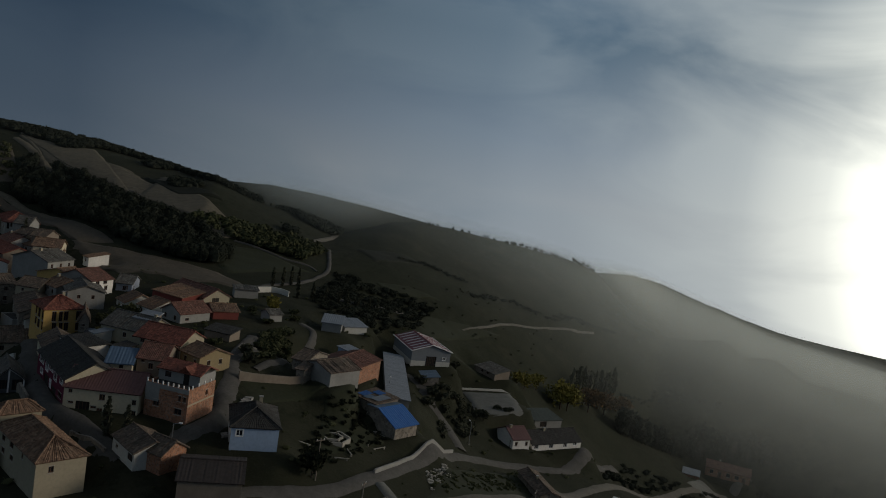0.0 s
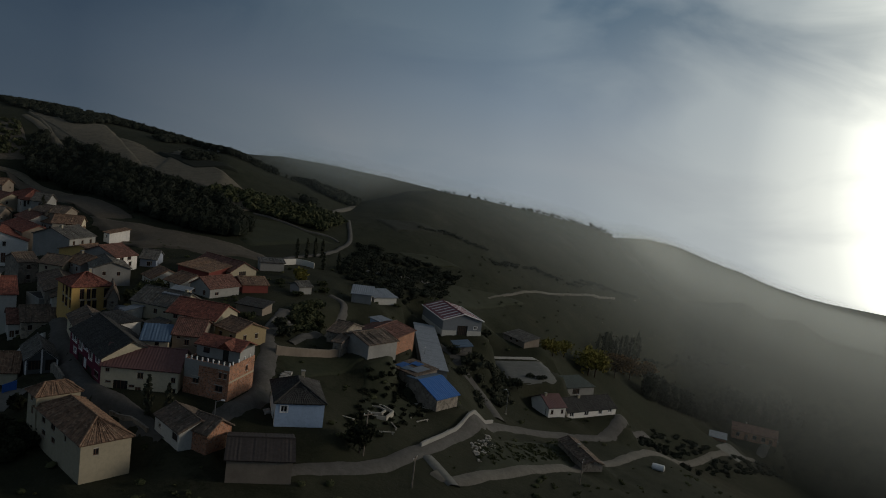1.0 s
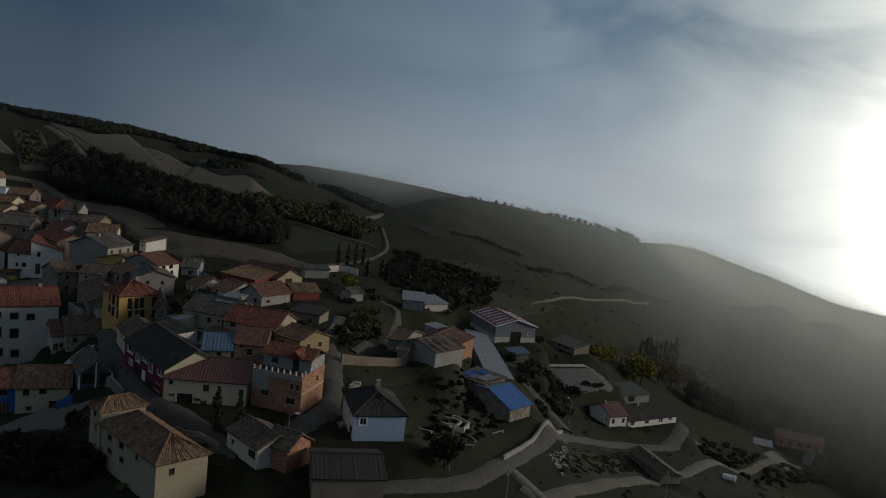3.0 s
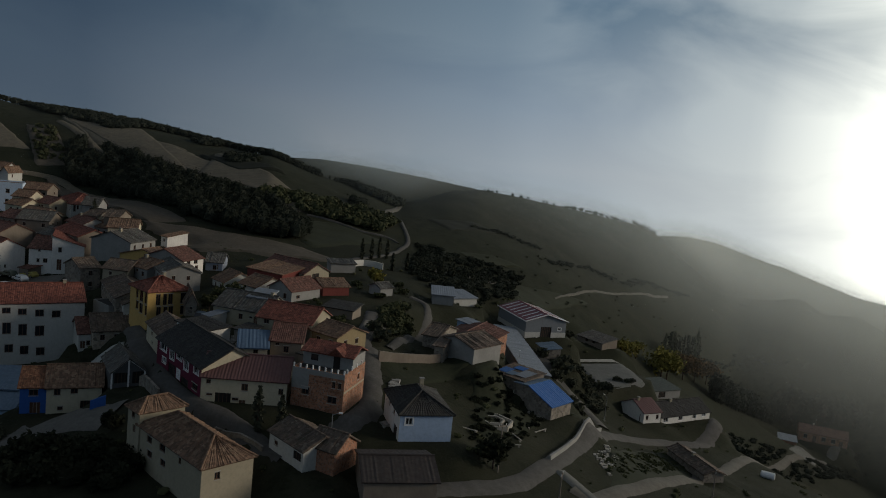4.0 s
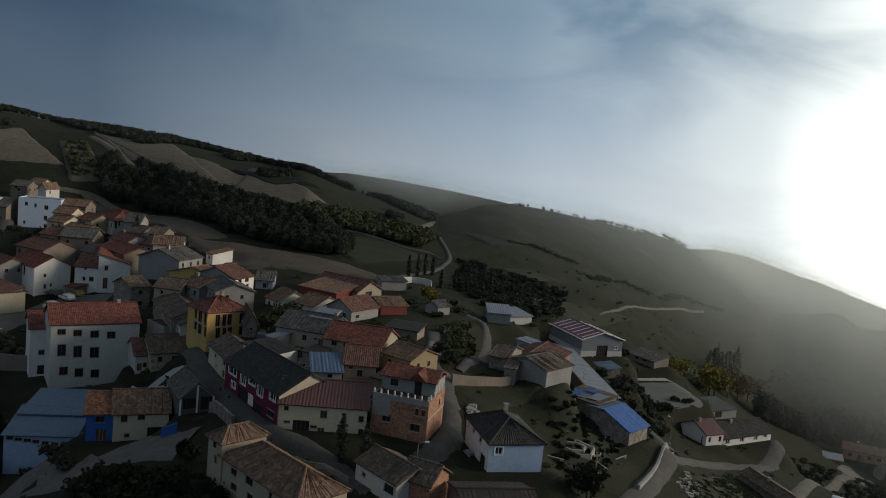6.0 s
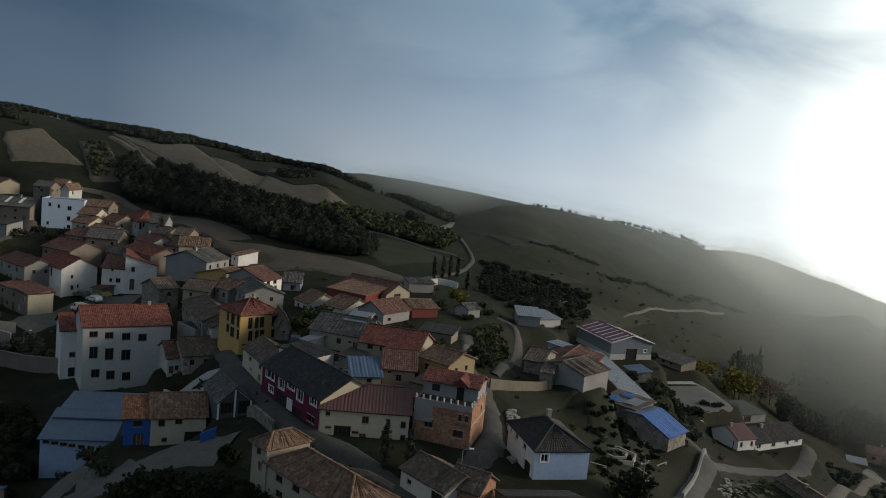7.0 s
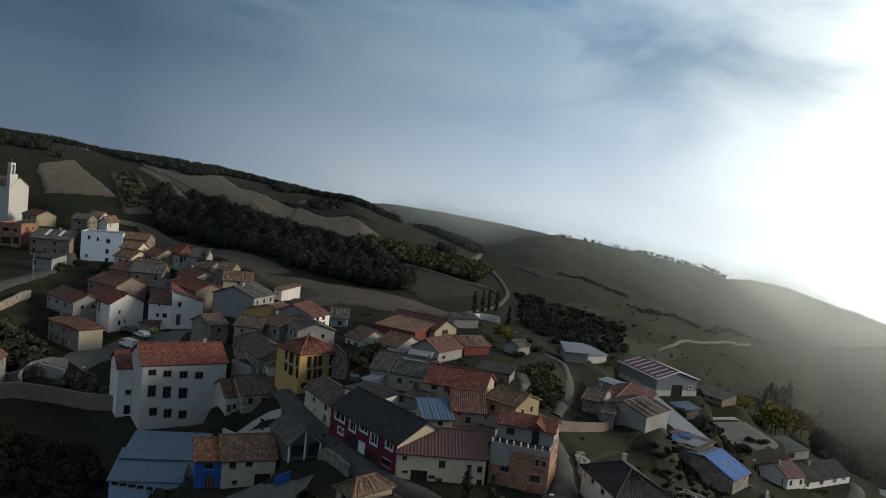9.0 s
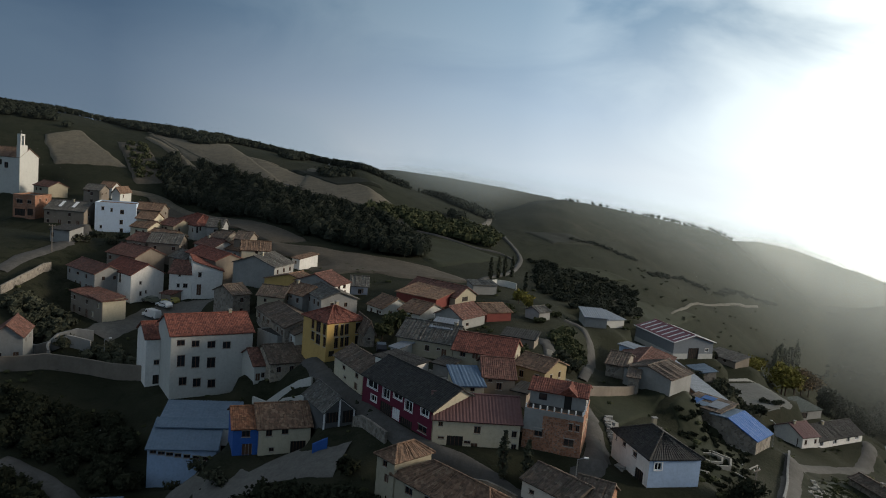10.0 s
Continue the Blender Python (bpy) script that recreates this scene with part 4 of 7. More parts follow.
house('magenta_house', 'long magenta rendered house with white framed windows and a dark roof', 'house', (-30.58, 108.31, -49.7), 17.53, 9.00, 7.53, 13.15, 'g', 2.4, 'magenta', 'felt_dark',
      [('FW', 1.29, 4.00, -1.38, -0.22), ('FW', 5.49, 7.20, -1.79, -0.34), ('FW', 8.24, 10.29, -0.99, -0.20), ('FW', 11.13, 12.83, -1.83, -0.36), ('FW', 14.86, 16.59, -1.26, -0.29), ('FW', 2.49, 3.98, -3.19, -2.28), ('Fg', 4.94, 7.94, -4.44, -2.42), ('FD', 8.02, 9.95, -4.12, -2.37), ('Fg', 10.15, 13.05, -4.63, -3.08), ('Fw', 14.42, 16.41, -3.66, -2.75), ('Rw', 2.35, 3.05, -1.60, -0.70), ('Rw', 5.77, 6.47, -1.60, -0.70)], gab='cream')
house('lower_house', 'long cream rendered house with a dull red ribbed roof', 'house', (-22.83, 103.24, 6.0), 11.62, 8.50, 7.21, 12.19, 'g', 2.2, 'cream', 'tile_metal',
      [('Fw', 0.65, 1.25, -0.94, -0.33), ('Fg', 1.91, 4.09, -3.85, -2.14), ('Fd', 5.21, 6.11, -4.23, -2.99), ('Fw', 5.44, 6.34, -1.64, -0.63), ('Fw', 10.54, 11.22, -1.87, -1.01), ('Fw', 0.74, 1.56, -2.64, -2.33), ('Fw', 4.24, 5.14, -3.12, -2.73), ('Fw', 10.64, 11.32, -3.59, -2.81), ('Rw', 5.43, 6.13, -1.60, -0.70)])
house('blue_roof_house', 'small cream house with blue sheet roof and dark garage opening', 'house', (-24.30, 110.24, 14.7), 4.19, 5.50, 9.94, 14.30, 's', 1.2, 'cream', 'metal_slate',
      [('Fw', 2.13, 2.80, -0.79, -0.20), ('Fg', 0.79, 2.55, -2.82, -1.81)])
house('brown_house', 'brown rendered house with a dark red brown roof', 'house', (-19.77, 115.20, 5.1), 4.70, 9.00, 10.30, 14.94, 'g', 1.8, 'render_brown', 'tile_redbrown',
      [('Fw', 0.71, 1.29, -0.61, -0.19), ('Fw', 1.99, 2.79, -1.70, -0.65), ('Rw', 5.77, 6.47, -1.60, -0.70)])
house('ochre_house', 'ochre rendered house with a brown and dark roof', 'house', (-12.54, 119.91, -35.2), 5.65, 7.00, 10.68, 15.18, 'g', 1.3, 'ochre', 'tile_brown',
      [('Fw', 1.07, 1.87, -1.70, -0.65), ('Fw', 3.94, 4.74, -1.70, -0.65), ('Rw', 1.75, 2.45, -1.60, -0.70), ('Rw', 4.41, 5.11, -1.60, -0.70)])
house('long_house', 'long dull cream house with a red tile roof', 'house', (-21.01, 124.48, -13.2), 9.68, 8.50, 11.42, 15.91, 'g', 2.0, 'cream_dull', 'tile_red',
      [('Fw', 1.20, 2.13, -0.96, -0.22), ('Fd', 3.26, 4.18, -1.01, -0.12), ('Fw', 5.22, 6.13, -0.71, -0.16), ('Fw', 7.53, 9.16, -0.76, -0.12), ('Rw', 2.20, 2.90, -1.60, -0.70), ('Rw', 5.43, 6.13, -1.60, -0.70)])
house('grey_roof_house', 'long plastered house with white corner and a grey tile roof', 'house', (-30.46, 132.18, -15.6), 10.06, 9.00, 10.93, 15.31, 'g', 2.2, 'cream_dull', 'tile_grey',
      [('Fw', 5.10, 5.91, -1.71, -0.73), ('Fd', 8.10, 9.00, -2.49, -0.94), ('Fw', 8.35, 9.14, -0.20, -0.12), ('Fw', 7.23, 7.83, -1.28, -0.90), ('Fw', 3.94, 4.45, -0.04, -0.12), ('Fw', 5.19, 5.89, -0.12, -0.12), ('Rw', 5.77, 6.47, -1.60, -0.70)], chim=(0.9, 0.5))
house('garage_block', 'low white walled garage with a dark flat roof', 'garage', (-34.51, 118.08, 58.6), 5.53, 6.43, 10.19, 14.29, 's', 0.4, 'white', 'felt_dark',
      [])
house('side_house', 'grey rendered house with a red brown roof', 'house', (-26.07, 148.38, -32.8), 6.41, 8.10, 12.73, 16.31, 'G', 1.8, 'grey_render', 'tile_redbrown',
      [('Rw', 1.35, 2.35, -1.57, -0.89), ('Fw', 0.91, 1.71, -1.70, -0.65), ('Fw', 4.17, 4.97, -1.70, -0.65)])
house('gable_house', 'white plastered gabled house with brown tile roof', 'house', (-33.91, 154.33, -35.4), 5.41, 8.53, 12.27, 15.14, 'g', 1.6, 'white_grey', 'tile_brown',
      [('Fw', 1.15, 1.95, -1.70, -0.65)])
house('corner_house', 'white plastered house with a brown tile roof', 'house', (-41.29, 158.87, -46.8), 5.29, 7.62, 11.73, 14.53, 'g', 1.8, 'white_grey', 'tile_brown',
      [('Fw', 4.22, 4.99, -1.09, -0.63), ('Fw', 1.08, 1.88, -1.70, -0.65), ('Fw', 3.32, 4.12, -1.70, -0.65), ('Rw', 1.94, 2.64, -1.60, -0.70), ('Rw', 4.83, 5.53, -1.60, -0.70)])
house('red_barn', 'long dark red walled barn with a brown roof', 'barn', (-33.93, 167.98, -29.2), 10.44, 9.00, 12.47, 16.12, 's', 1.2, 'red_dark', 'tile_brown',
      [])
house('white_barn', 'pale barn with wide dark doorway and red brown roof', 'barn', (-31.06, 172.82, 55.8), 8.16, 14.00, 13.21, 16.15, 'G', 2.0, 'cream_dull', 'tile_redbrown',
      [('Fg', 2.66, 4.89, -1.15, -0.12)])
house('brown_shed', 'low dark red shed with a brown tile roof', 'shed', (-20.28, 156.25, 30.5), 5.81, 8.00, 13.05, 16.35, 'g', 1.0, 'red_dark', 'tile_brown',
      [])
house('canopy_shed', 'low open farm shed with a pale grey sheet roof', 'shed', (-14.71, 138.07, -16.1), 5.97, 4.00, 12.29, 15.39, 's', 0.6, 'render_brown', 'felt_dark',
      [])
house('balcony_house', 'white two storey house with grey side wall and red brown roof', 'house', (-57.33, 166.63, 71.3), 7.14, 10.08, 11.90, 16.88, 'g', 2.0, 'white', 'tile_redbrown',
      [('Fw', 1.28, 2.56, -1.01, -0.12), ('Fw', 3.79, 5.11, -0.95, -0.12), ('Fw', 1.75, 2.77, -2.43, -1.53), ('Fw', 4.29, 5.34, -2.53, -1.49), ('Rw', 2.67, 3.37, -1.60, -0.70), ('Rw', 6.50, 7.20, -1.60, -0.70)], gab='grey_render')
house('blue_grey_house', 'blue grey rendered house with a grey roof', 'house', (-50.28, 174.97, 8.4), 3.85, 8.00, 12.37, 15.70, 'g', 1.6, 'grey_blue', 'tile_grey',
      [('Fd', 2.51, 2.90, -1.52, -0.47), ('Fw', 1.66, 2.46, -1.70, -0.65), ('Rw', 2.05, 2.75, -1.60, -0.70)])
house('mustard_house', 'mustard rendered house with a pale front and a brown roof', 'house', (-64.21, 170.05, 70.4), 5.26, 13.19, 11.54, 15.78, 'g', 1.8, 'yellow', 'tile_brown',
      [('Fw', 1.50, 2.71, -1.43, -0.25), ('Fw', 3.64, 4.38, -1.15, -0.23), ('Rw', 3.61, 4.31, -1.60, -0.70)])
house('white_tower_house', 'narrow tall white rendered house', 'house', (-67.61, 194.12, -37.1), 2.93, 6.00, 13.46, 17.58, 's', 1.0, 'white', 'tile_brown',
      [('Fw', 1.01, 1.67, -1.26, -0.68)])
house('grey_gable_house', 'large grey rendered house with a windowless gable', 'house', (-73.56, 176.91, 77.0), 9.56, 10.63, 11.59, 18.19, 'g', 2.0, 'grey_render', 'tile_grey',
      [('Fw', 1.20, 2.00, -1.70, -0.65), ('Fd', 1.10, 2.10, -4.90, -2.90), ('Fw', 4.33, 5.13, -1.70, -0.65), ('Fw', 4.33, 5.13, -4.10, -3.00), ('Fw', 7.38, 8.18, -1.70, -0.65), ('Rw', 2.84, 3.54, -1.60, -0.70), ('Rw', 6.88, 7.58, -1.60, -0.70)], chim=(0.2857142857142857, 0.45))
house('cream_hill_house', 'cream plastered house with a brown tile roof at the village edge', 'house', (-80.00, 192.15, 15.0), 6.92, 8.00, 12.18, 19.18, 'g', 1.8, 'cream', 'tile_brown',
      [('Fw', 3.33, 4.02, -0.79, -0.12), ('Fw', 5.96, 6.52, -0.65, -0.12), ('Rw', 2.05, 2.75, -1.60, -0.70)])
house('stepped_house', 'cream plastered stepped house with a brown roof', 'house', (-79.00, 187.55, -38.8), 9.57, 5.65, 10.35, 13.82, 'g', 1.8, 'cream', 'tile_brown',
      [('Fw', 1.17, 1.97, -1.70, -0.65), ('Fw', 7.49, 8.29, -1.70, -0.65)], chim=(0.7142857142857142, 0.45))
house('white_large_house', 'tall white plastered house with a balcony door and red roof', 'house', (-89.27, 182.02, 25.0), 6.97, 11.00, 6.56, 14.85, 'r', 2.4, 'white', 'tile_red',
      [('Fw', 1.32, 2.08, -1.46, -0.37), ('Fd', 1.09, 2.12, -5.83, -3.23), ('Fw', 5.27, 5.93, -5.79, -5.24), ('Fw', 1.32, 2.22, -4.32, -3.37), ('Rw', 2.95, 3.65, -1.60, -0.70), ('Rw', 7.13, 7.83, -1.60, -0.70)])
house('white_joined_house', 'white plastered house with blue doors and dark red roof', 'house', (-93.38, 180.12, 5.6), 5.27, 9.00, 6.61, 13.83, 'g', 2.4, 'white', 'tile_redbrown',
      [('Fw', 2.12, 2.65, -0.63, -0.12), ('Fw', 3.28, 4.33, -3.24, -2.29), ('Fw', 1.83, 2.49, -3.23, -2.42), ('FD', 1.80, 2.72, -5.95, -4.18), ('Rw', 2.35, 3.05, -1.60, -0.70), ('Rw', 5.77, 6.47, -1.60, -0.70)], chim=(0.7142857142857142, 0.45))
house('white_gable_house', 'white plastered house with a broad lit gable and red roof', 'house', (-105.36, 178.08, -34.6), 11.97, 8.49, 5.22, 13.25, 'g', 2.2, 'white', 'tile_red',
      [('Fw', 2.77, 4.03, -3.43, -2.48), ('Fw', 6.93, 7.67, -2.36, -0.12), ('Rw', 2.20, 2.78, -2.33, -1.65), ('Rw', 2.30, 2.88, -5.04, -4.09), ('Rw', 3.74, 4.17, -4.62, -3.94), ('Fw', 2.89, 3.90, -1.25, -0.57)])
house('tan_house', 'tan rendered low house with terrace wall', 'house', (-107.98, 165.76, -35.9), 14.16, 4.86, 2.80, 9.06, 's', 0.7, 'render_brown', 'tile_redbrown',
      [('Fw', 0.15, 0.62, -1.69, -1.17), ('Fw', 1.29, 2.09, -1.70, -0.65), ('Fd', 1.19, 2.19, -4.90, -2.90), ('Fw', 3.78, 4.58, -4.10, -3.00), ('Fw', 6.97, 7.77, -1.70, -0.65), ('Fd', 6.87, 7.87, -4.90, -2.90), ('Fw', 9.74, 10.54, -4.10, -3.00), ('Fw', 12.16, 12.96, -1.70, -0.65)])
house('cream_wall_block', 'low cream rendered block beside the lane', 'outbuilding', (-104.47, 163.60, 54.3), 5.29, 6.00, 2.80, 9.06, 's', 0.3, 'cream', 'tile_redbrown',
      [])
house('church', 'pale stone church nave with round windows and a brown roof', 'church', (-193.46, 262.68, -5.0), 22.97, 10.00, 19.73, 33.80, 'g', 3.0, 'white_grey', 'tile_brown',
      [('Fw', 17.28, 18.77, -3.95, -2.01), ('Fw', 15.55, 16.40, -2.96, -1.20), ('Rw', 1.48, 2.64, -2.75, -1.18)])
house('brick_frame_building', 'unfinished brick building with open storeys and a dark roof', 'house', (-162.37, 231.28, 0.0), 6.92, 9.00, 15.54, 23.65, 'f', 0.5, 'brick', 'felt_dark',
      [('Fw', 1.10, 3.05, -2.25, -1.03), ('Fw', 4.47, 5.71, -2.16, -1.12), ('Fg', 0.63, 3.83, -6.06, -3.98), ('Fg', 4.54, 6.31, -5.78, -3.69), ('Fw', 2.28, 4.05, 0.97, -0.12), ('Rw', 2.35, 3.05, -1.60, -0.70), ('Rw', 5.77, 6.47, -1.60, -0.70)])
house('skylight_house', 'broad house with two long pale skylights in a dark roof', 'house', (-149.25, 230.85, 5.0), 11.76, 12.00, 15.12, 20.62, 'g', 2.4, 'render_brown', 'tile_grey',
      [('Fw', 0.78, 1.58, -1.70, -0.65), ('Fw', 0.78, 1.58, -4.10, -3.00), ('Fd', 4.07, 5.07, -4.90, -2.90), ('Fw', 7.10, 7.90, -1.70, -0.65), ('Fw', 7.10, 7.90, -4.10, -3.00), ('Fd', 9.53, 10.53, -4.90, -2.90), ('Rw', 3.25, 3.95, -1.60, -0.70)], sky=1, chim=(0.5428571428571429, 0.45))
house('tall_white_house', 'tall white rendered house with small dark windows', 'house', (-136.23, 233.70, 15.0), 11.91, 8.00, 13.26, 23.32, 'f', 0.5, 'white_blue', 'tile_brown',
      [('Fw', 1.82, 2.63, -1.94, -0.89), ('Fw', 4.43, 5.08, -2.29, -1.24), ('Fw', 7.22, 8.36, -2.78, -1.56), ('Fw', 7.16, 8.14, -5.97, -4.73), ('Fw', 7.24, 8.23, -8.43, -7.38), ('Fw', 1.50, 2.15, -7.57, -6.70), ('Fw', 10.44, 11.10, -10.38, -9.31)])
house('roof_room', 'cream roof room on the slope above the white house', 'house', (-133.55, 238.17, 5.0), 3.16, 6.00, 15.48, 20.98, 'g', 1.2, 'cream', 'tile_brown',
      [])
house('upper_house', 'cream house with brown roof high in the village', 'house', (-115.78, 210.09, 0.0), 4.79, 7.00, 15.92, 22.42, 'g', 1.6, 'cream', 'tile_brown',
      [('Fw', 3.53, 4.33, -1.07, -0.12), ('Fw', 2.10, 2.90, -1.70, -0.65)])
house('upper_barn', 'plain rendered barn at the top of the village', 'house', (-150.52, 247.77, 5.0), 5.09, 8.00, 19.41, 25.91, 'g', 1.6, 'render_brown', 'tile_grey',
      [('Fw', 1.28, 2.01, -0.79, -0.12), ('Fw', 2.15, 2.95, -1.70, -0.65), ('Fw', 2.15, 2.95, -4.10, -3.00), ('Rw', 2.05, 2.75, -1.60, -0.70), ('Rw', 5.09, 5.79, -1.60, -0.70)])
house('chalet_house', 'pale gabled house at the top of the village', 'house', (-139.08, 241.69, 0.0), 2.58, 8.00, 19.80, 26.30, 'G', 1.6, 'white_grey', 'tile_brown',
      [('Rw', 2.05, 2.75, -1.60, -0.70)])
house('ridge_house', 'brown tiled house among upper lanes', 'house', (-126.84, 236.67, 5.0), 7.82, 8.00, 16.26, 22.26, 'g', 1.8, 'render_brown', 'tile_brown',
      [('Fw', 0.63, 1.43, -1.70, -0.65), ('Fw', 0.63, 1.43, -4.10, -3.00), ('Fw', 3.52, 4.32, -1.70, -0.65), ('Fw', 3.52, 4.32, -4.10, -3.00), ('Fw', 6.41, 7.21, -1.70, -0.65), ('Fw', 6.41, 7.21, -4.10, -3.00), ('Rw', 5.09, 5.79, -1.60, -0.70)])
house('hip_house', 'white house with a bright red hipped roof', 'house', (-103.77, 216.51, -45.1), 13.51, 9.51, 16.15, 21.47, 'h', 2.6, 'white_grey', 'tile_red',
      [('Rw', 0.54, 1.20, -1.91, -0.16), ('Rw', 1.50, 2.00, -1.27, -0.12), ('Fw', 1.24, 2.04, -1.70, -0.65), ('Fw', 3.59, 4.39, -1.70, -0.65), ('Fw', 6.48, 7.28, -1.70, -0.65), ('Fw', 9.02, 9.82, -1.70, -0.65), ('Fw', 11.99, 12.79, -1.70, -0.65)])
house('grey_end_house', 'grey rendered house beside a dark cypress', 'house', (-96.01, 208.76, 5.0), 4.30, 7.00, 15.33, 22.15, 'g', 2.0, 'grey_render', 'tile_grey',
      [('Fw', 0.88, 1.49, -2.72, -1.94), ('Fw', 2.04, 2.84, -1.70, -0.65)])
house('banner_house', 'stone house with weathered roof', 'house', (-84.60, 198.11, 0.0), 3.72, 8.00, 14.34, 20.84, 'g', 1.6, 'render_brown', 'tile_old',
      [('Fw', 1.56, 2.36, -1.70, -0.65)])
house('inner_house', 'grey brown house with a dark roof', 'house', (-105.20, 197.47, 8.1), 7.97, 9.00, 11.64, 18.14, 'g', 2.0, 'render_brown', 'tile_grey',
      [('Fw', 1.47, 2.17, -1.64, -0.75), ('Fw', 0.64, 1.44, -4.10, -3.00), ('Fw', 6.11, 6.91, -1.70, -0.65), ('Fw', 6.11, 6.91, -4.10, -3.00), ('Rw', 2.35, 3.05, -1.60, -0.70), ('Rw', 5.77, 6.47, -1.60, -0.70)])
house('inner_red_house', 'house with a dull red roof behind the white gable', 'house', (-109.53, 188.22, -26.1), 10.46, 9.00, 9.64, 15.64, 'g', 2.0, 'render_brown', 'tile_redbrown',
      [('Fw', 0.88, 1.68, -1.70, -0.65), ('Fd', 0.78, 1.78, -4.90, -2.90), ('Fw', 3.67, 4.47, -4.10, -3.00), ('Fw', 6.25, 7.05, -1.70, -0.65), ('Fw', 8.98, 9.78, -1.70, -0.65), ('Fd', 8.88, 9.88, -4.90, -2.90)])
house('red_wing', 'red tiled wing behind the white house', 'house', (-89.35, 188.61, -41.9), 15.06, 8.00, 9.33, 16.83, 'g', 1.6, 'render_brown', 'tile_red',
      [('Fw', 1.31, 2.11, -1.70, -0.65), ('Fw', 1.31, 2.11, -4.10, -3.00), ('Fw', 3.83, 4.63, -1.70, -0.65), ('Fw', 7.36, 8.16, -1.70, -0.65), ('Fw', 7.36, 8.16, -4.10, -3.00), ('Fw', 10.30, 11.10, -1.70, -0.65), ('Fw', 10.30, 11.10, -4.10, -3.00), ('Fd', 13.35, 14.35, -4.90, -2.90), ('Rw', 5.09, 5.79, -1.60, -0.70)])
house('concrete_house', 'small grey concrete block house', 'outbuilding', (-131.40, 195.28, 0.0), 5.10, 7.00, 14.71, 19.32, 's', 0.6, 'grey_render', 'felt_dark',
      [('Fw', 0.15, 0.95, -1.99, -0.81)])
house('edge_house', 'grey rendered gabled house beside a field wall', 'house', (-111.96, 140.94, 20.0), 5.63, 9.00, -1.95, 6.10, 'G', 2.2, 'grey_render', 'tile_redbrown',
      [('Fw', 1.27, 2.07, -4.10, -3.00), ('Fd', 3.95, 4.95, -4.90, -2.90), ('Rw', 2.35, 3.05, -1.60, -0.70), ('Rw', 5.77, 6.47, -1.60, -0.70)])
house('tile_row_house', 'low stone row house with old patchy tile roof', 'house', (-60.18, 149.50, -57.2), 17.68, 8.00, 7.21, 12.11, 'g', 1.6, 'stone_grey', 'tile_old',
      [('Fd', 9.71, 12.13, -0.67, -0.12), ('Fw', 1.00, 1.80, -1.70, -0.65), ('Fw', 3.84, 4.64, -1.70, -0.65), ('Fw', 7.06, 7.86, -1.70, -0.65), ('Fw', 7.06, 7.86, -4.10, -3.00), ('Fw', 10.12, 10.92, -1.70, -0.65), ('Fw', 13.11, 13.91, -1.70, -0.65), ('Fw', 13.11, 13.91, -4.10, -3.00), ('Fw', 15.76, 16.56, -1.70, -0.65)])
house('white_row_house', 'low whitewashed row house with old tile roof', 'house', (-56.27, 144.31, -56.1), 10.23, 7.00, 6.95, 11.45, 'g', 1.4, 'white_grey', 'tile_old',
      [('Fw', 2.67, 3.62, -0.16, -0.12), ('Fw', 1.48, 2.28, -1.70, -0.65), ('Fw', 4.42, 5.22, -1.70, -0.65), ('Fw', 7.88, 8.68, -1.70, -0.65), ('Rw', 1.75, 2.45, -1.60, -0.70), ('Rw', 4.41, 5.11, -1.60, -0.70)], chim=(0.45714285714285713, 0.45))
house('ruin_turret_house', 'weathered stone house with worn roof edge', 'house', (-76.19, 162.35, 52.7), 4.46, 7.00, 6.98, 13.48, 'g', 1.6, 'stone_grey', 'tile_old',
      [('Fw', 1.89, 2.69, -1.70, -0.65), ('Fw', 1.89, 2.69, -4.10, -3.00), ('Rw', 4.41, 5.11, -1.60, -0.70)])
house('walled_house', 'plain grey rendered house below the mustard house', 'house', (-54.11, 158.32, -56.7), 10.90, 8.00, 10.29, 15.79, 'g', 1.4, 'grey_render', 'tile_grey',
      [('Fw', 0.15, 0.95, -3.03, -2.41), ('Fw', 1.12, 1.92, -1.70, -0.65), ('Fw', 3.94, 4.74, -1.70, -0.65), ('Fw', 6.67, 7.47, -1.70, -0.65), ('Fw', 8.94, 9.74, -1.70, -0.65), ('Rw', 2.05, 2.75, -1.60, -0.70), ('Rw', 5.09, 5.79, -1.60, -0.70)])
house('ruined_house', 'half ruined stone house with collapsed roof', 'house', (4.26, 140.00, -22.4), 3.18, 9.00, 8.38, 12.18, 'g', 1.4, 'stone_grey', 'tile_old',
      [('Rw', 5.77, 6.47, -1.60, -0.70)])
house('gable_barn', 'big grey rendered barn with an old tile roof', 'barn', (9.63, 133.49, -40.2), 8.88, 8.00, 8.33, 12.62, 'G', 1.3, 'grey_render', 'tile_old',
      [])
house('tarp_barn', 'low barn with a rusty red roof', 'barn', (10.68, 149.05, 67.5), 17.29, 10.00, 4.47, 9.97, 'g', 1.2, 'brick', 'tile_redbrown',
      [])
house('grey_sheet_shed', 'long shed with a flat grey sheet roof', 'shed', (22.33, 162.70, 95.3), 40.60, 5.00, 0.40, 4.90, 's', 0.4, 'grey_render', 'metal_grey',
      [])
house('blue_tarp_shed', 'low stone shed with a blue tarp on its roof', 'shed', (19.59, 134.68, -43.7), 7.13, 6.00, 3.03, 6.93, 's', 0.6, 'stone_grey', 'tile_old',
      [])
house('blue_barn', 'stone barn with a vivid blue sheet roof', 'barn', (25.1, 128.6, 48.1), 6.2, 4.80, 0.6, 4.5, 's', 2.2, 'stone_grey', 'metal_vivid',
      [('Lw', 3.14, 3.68, 0.20, -0.12)])
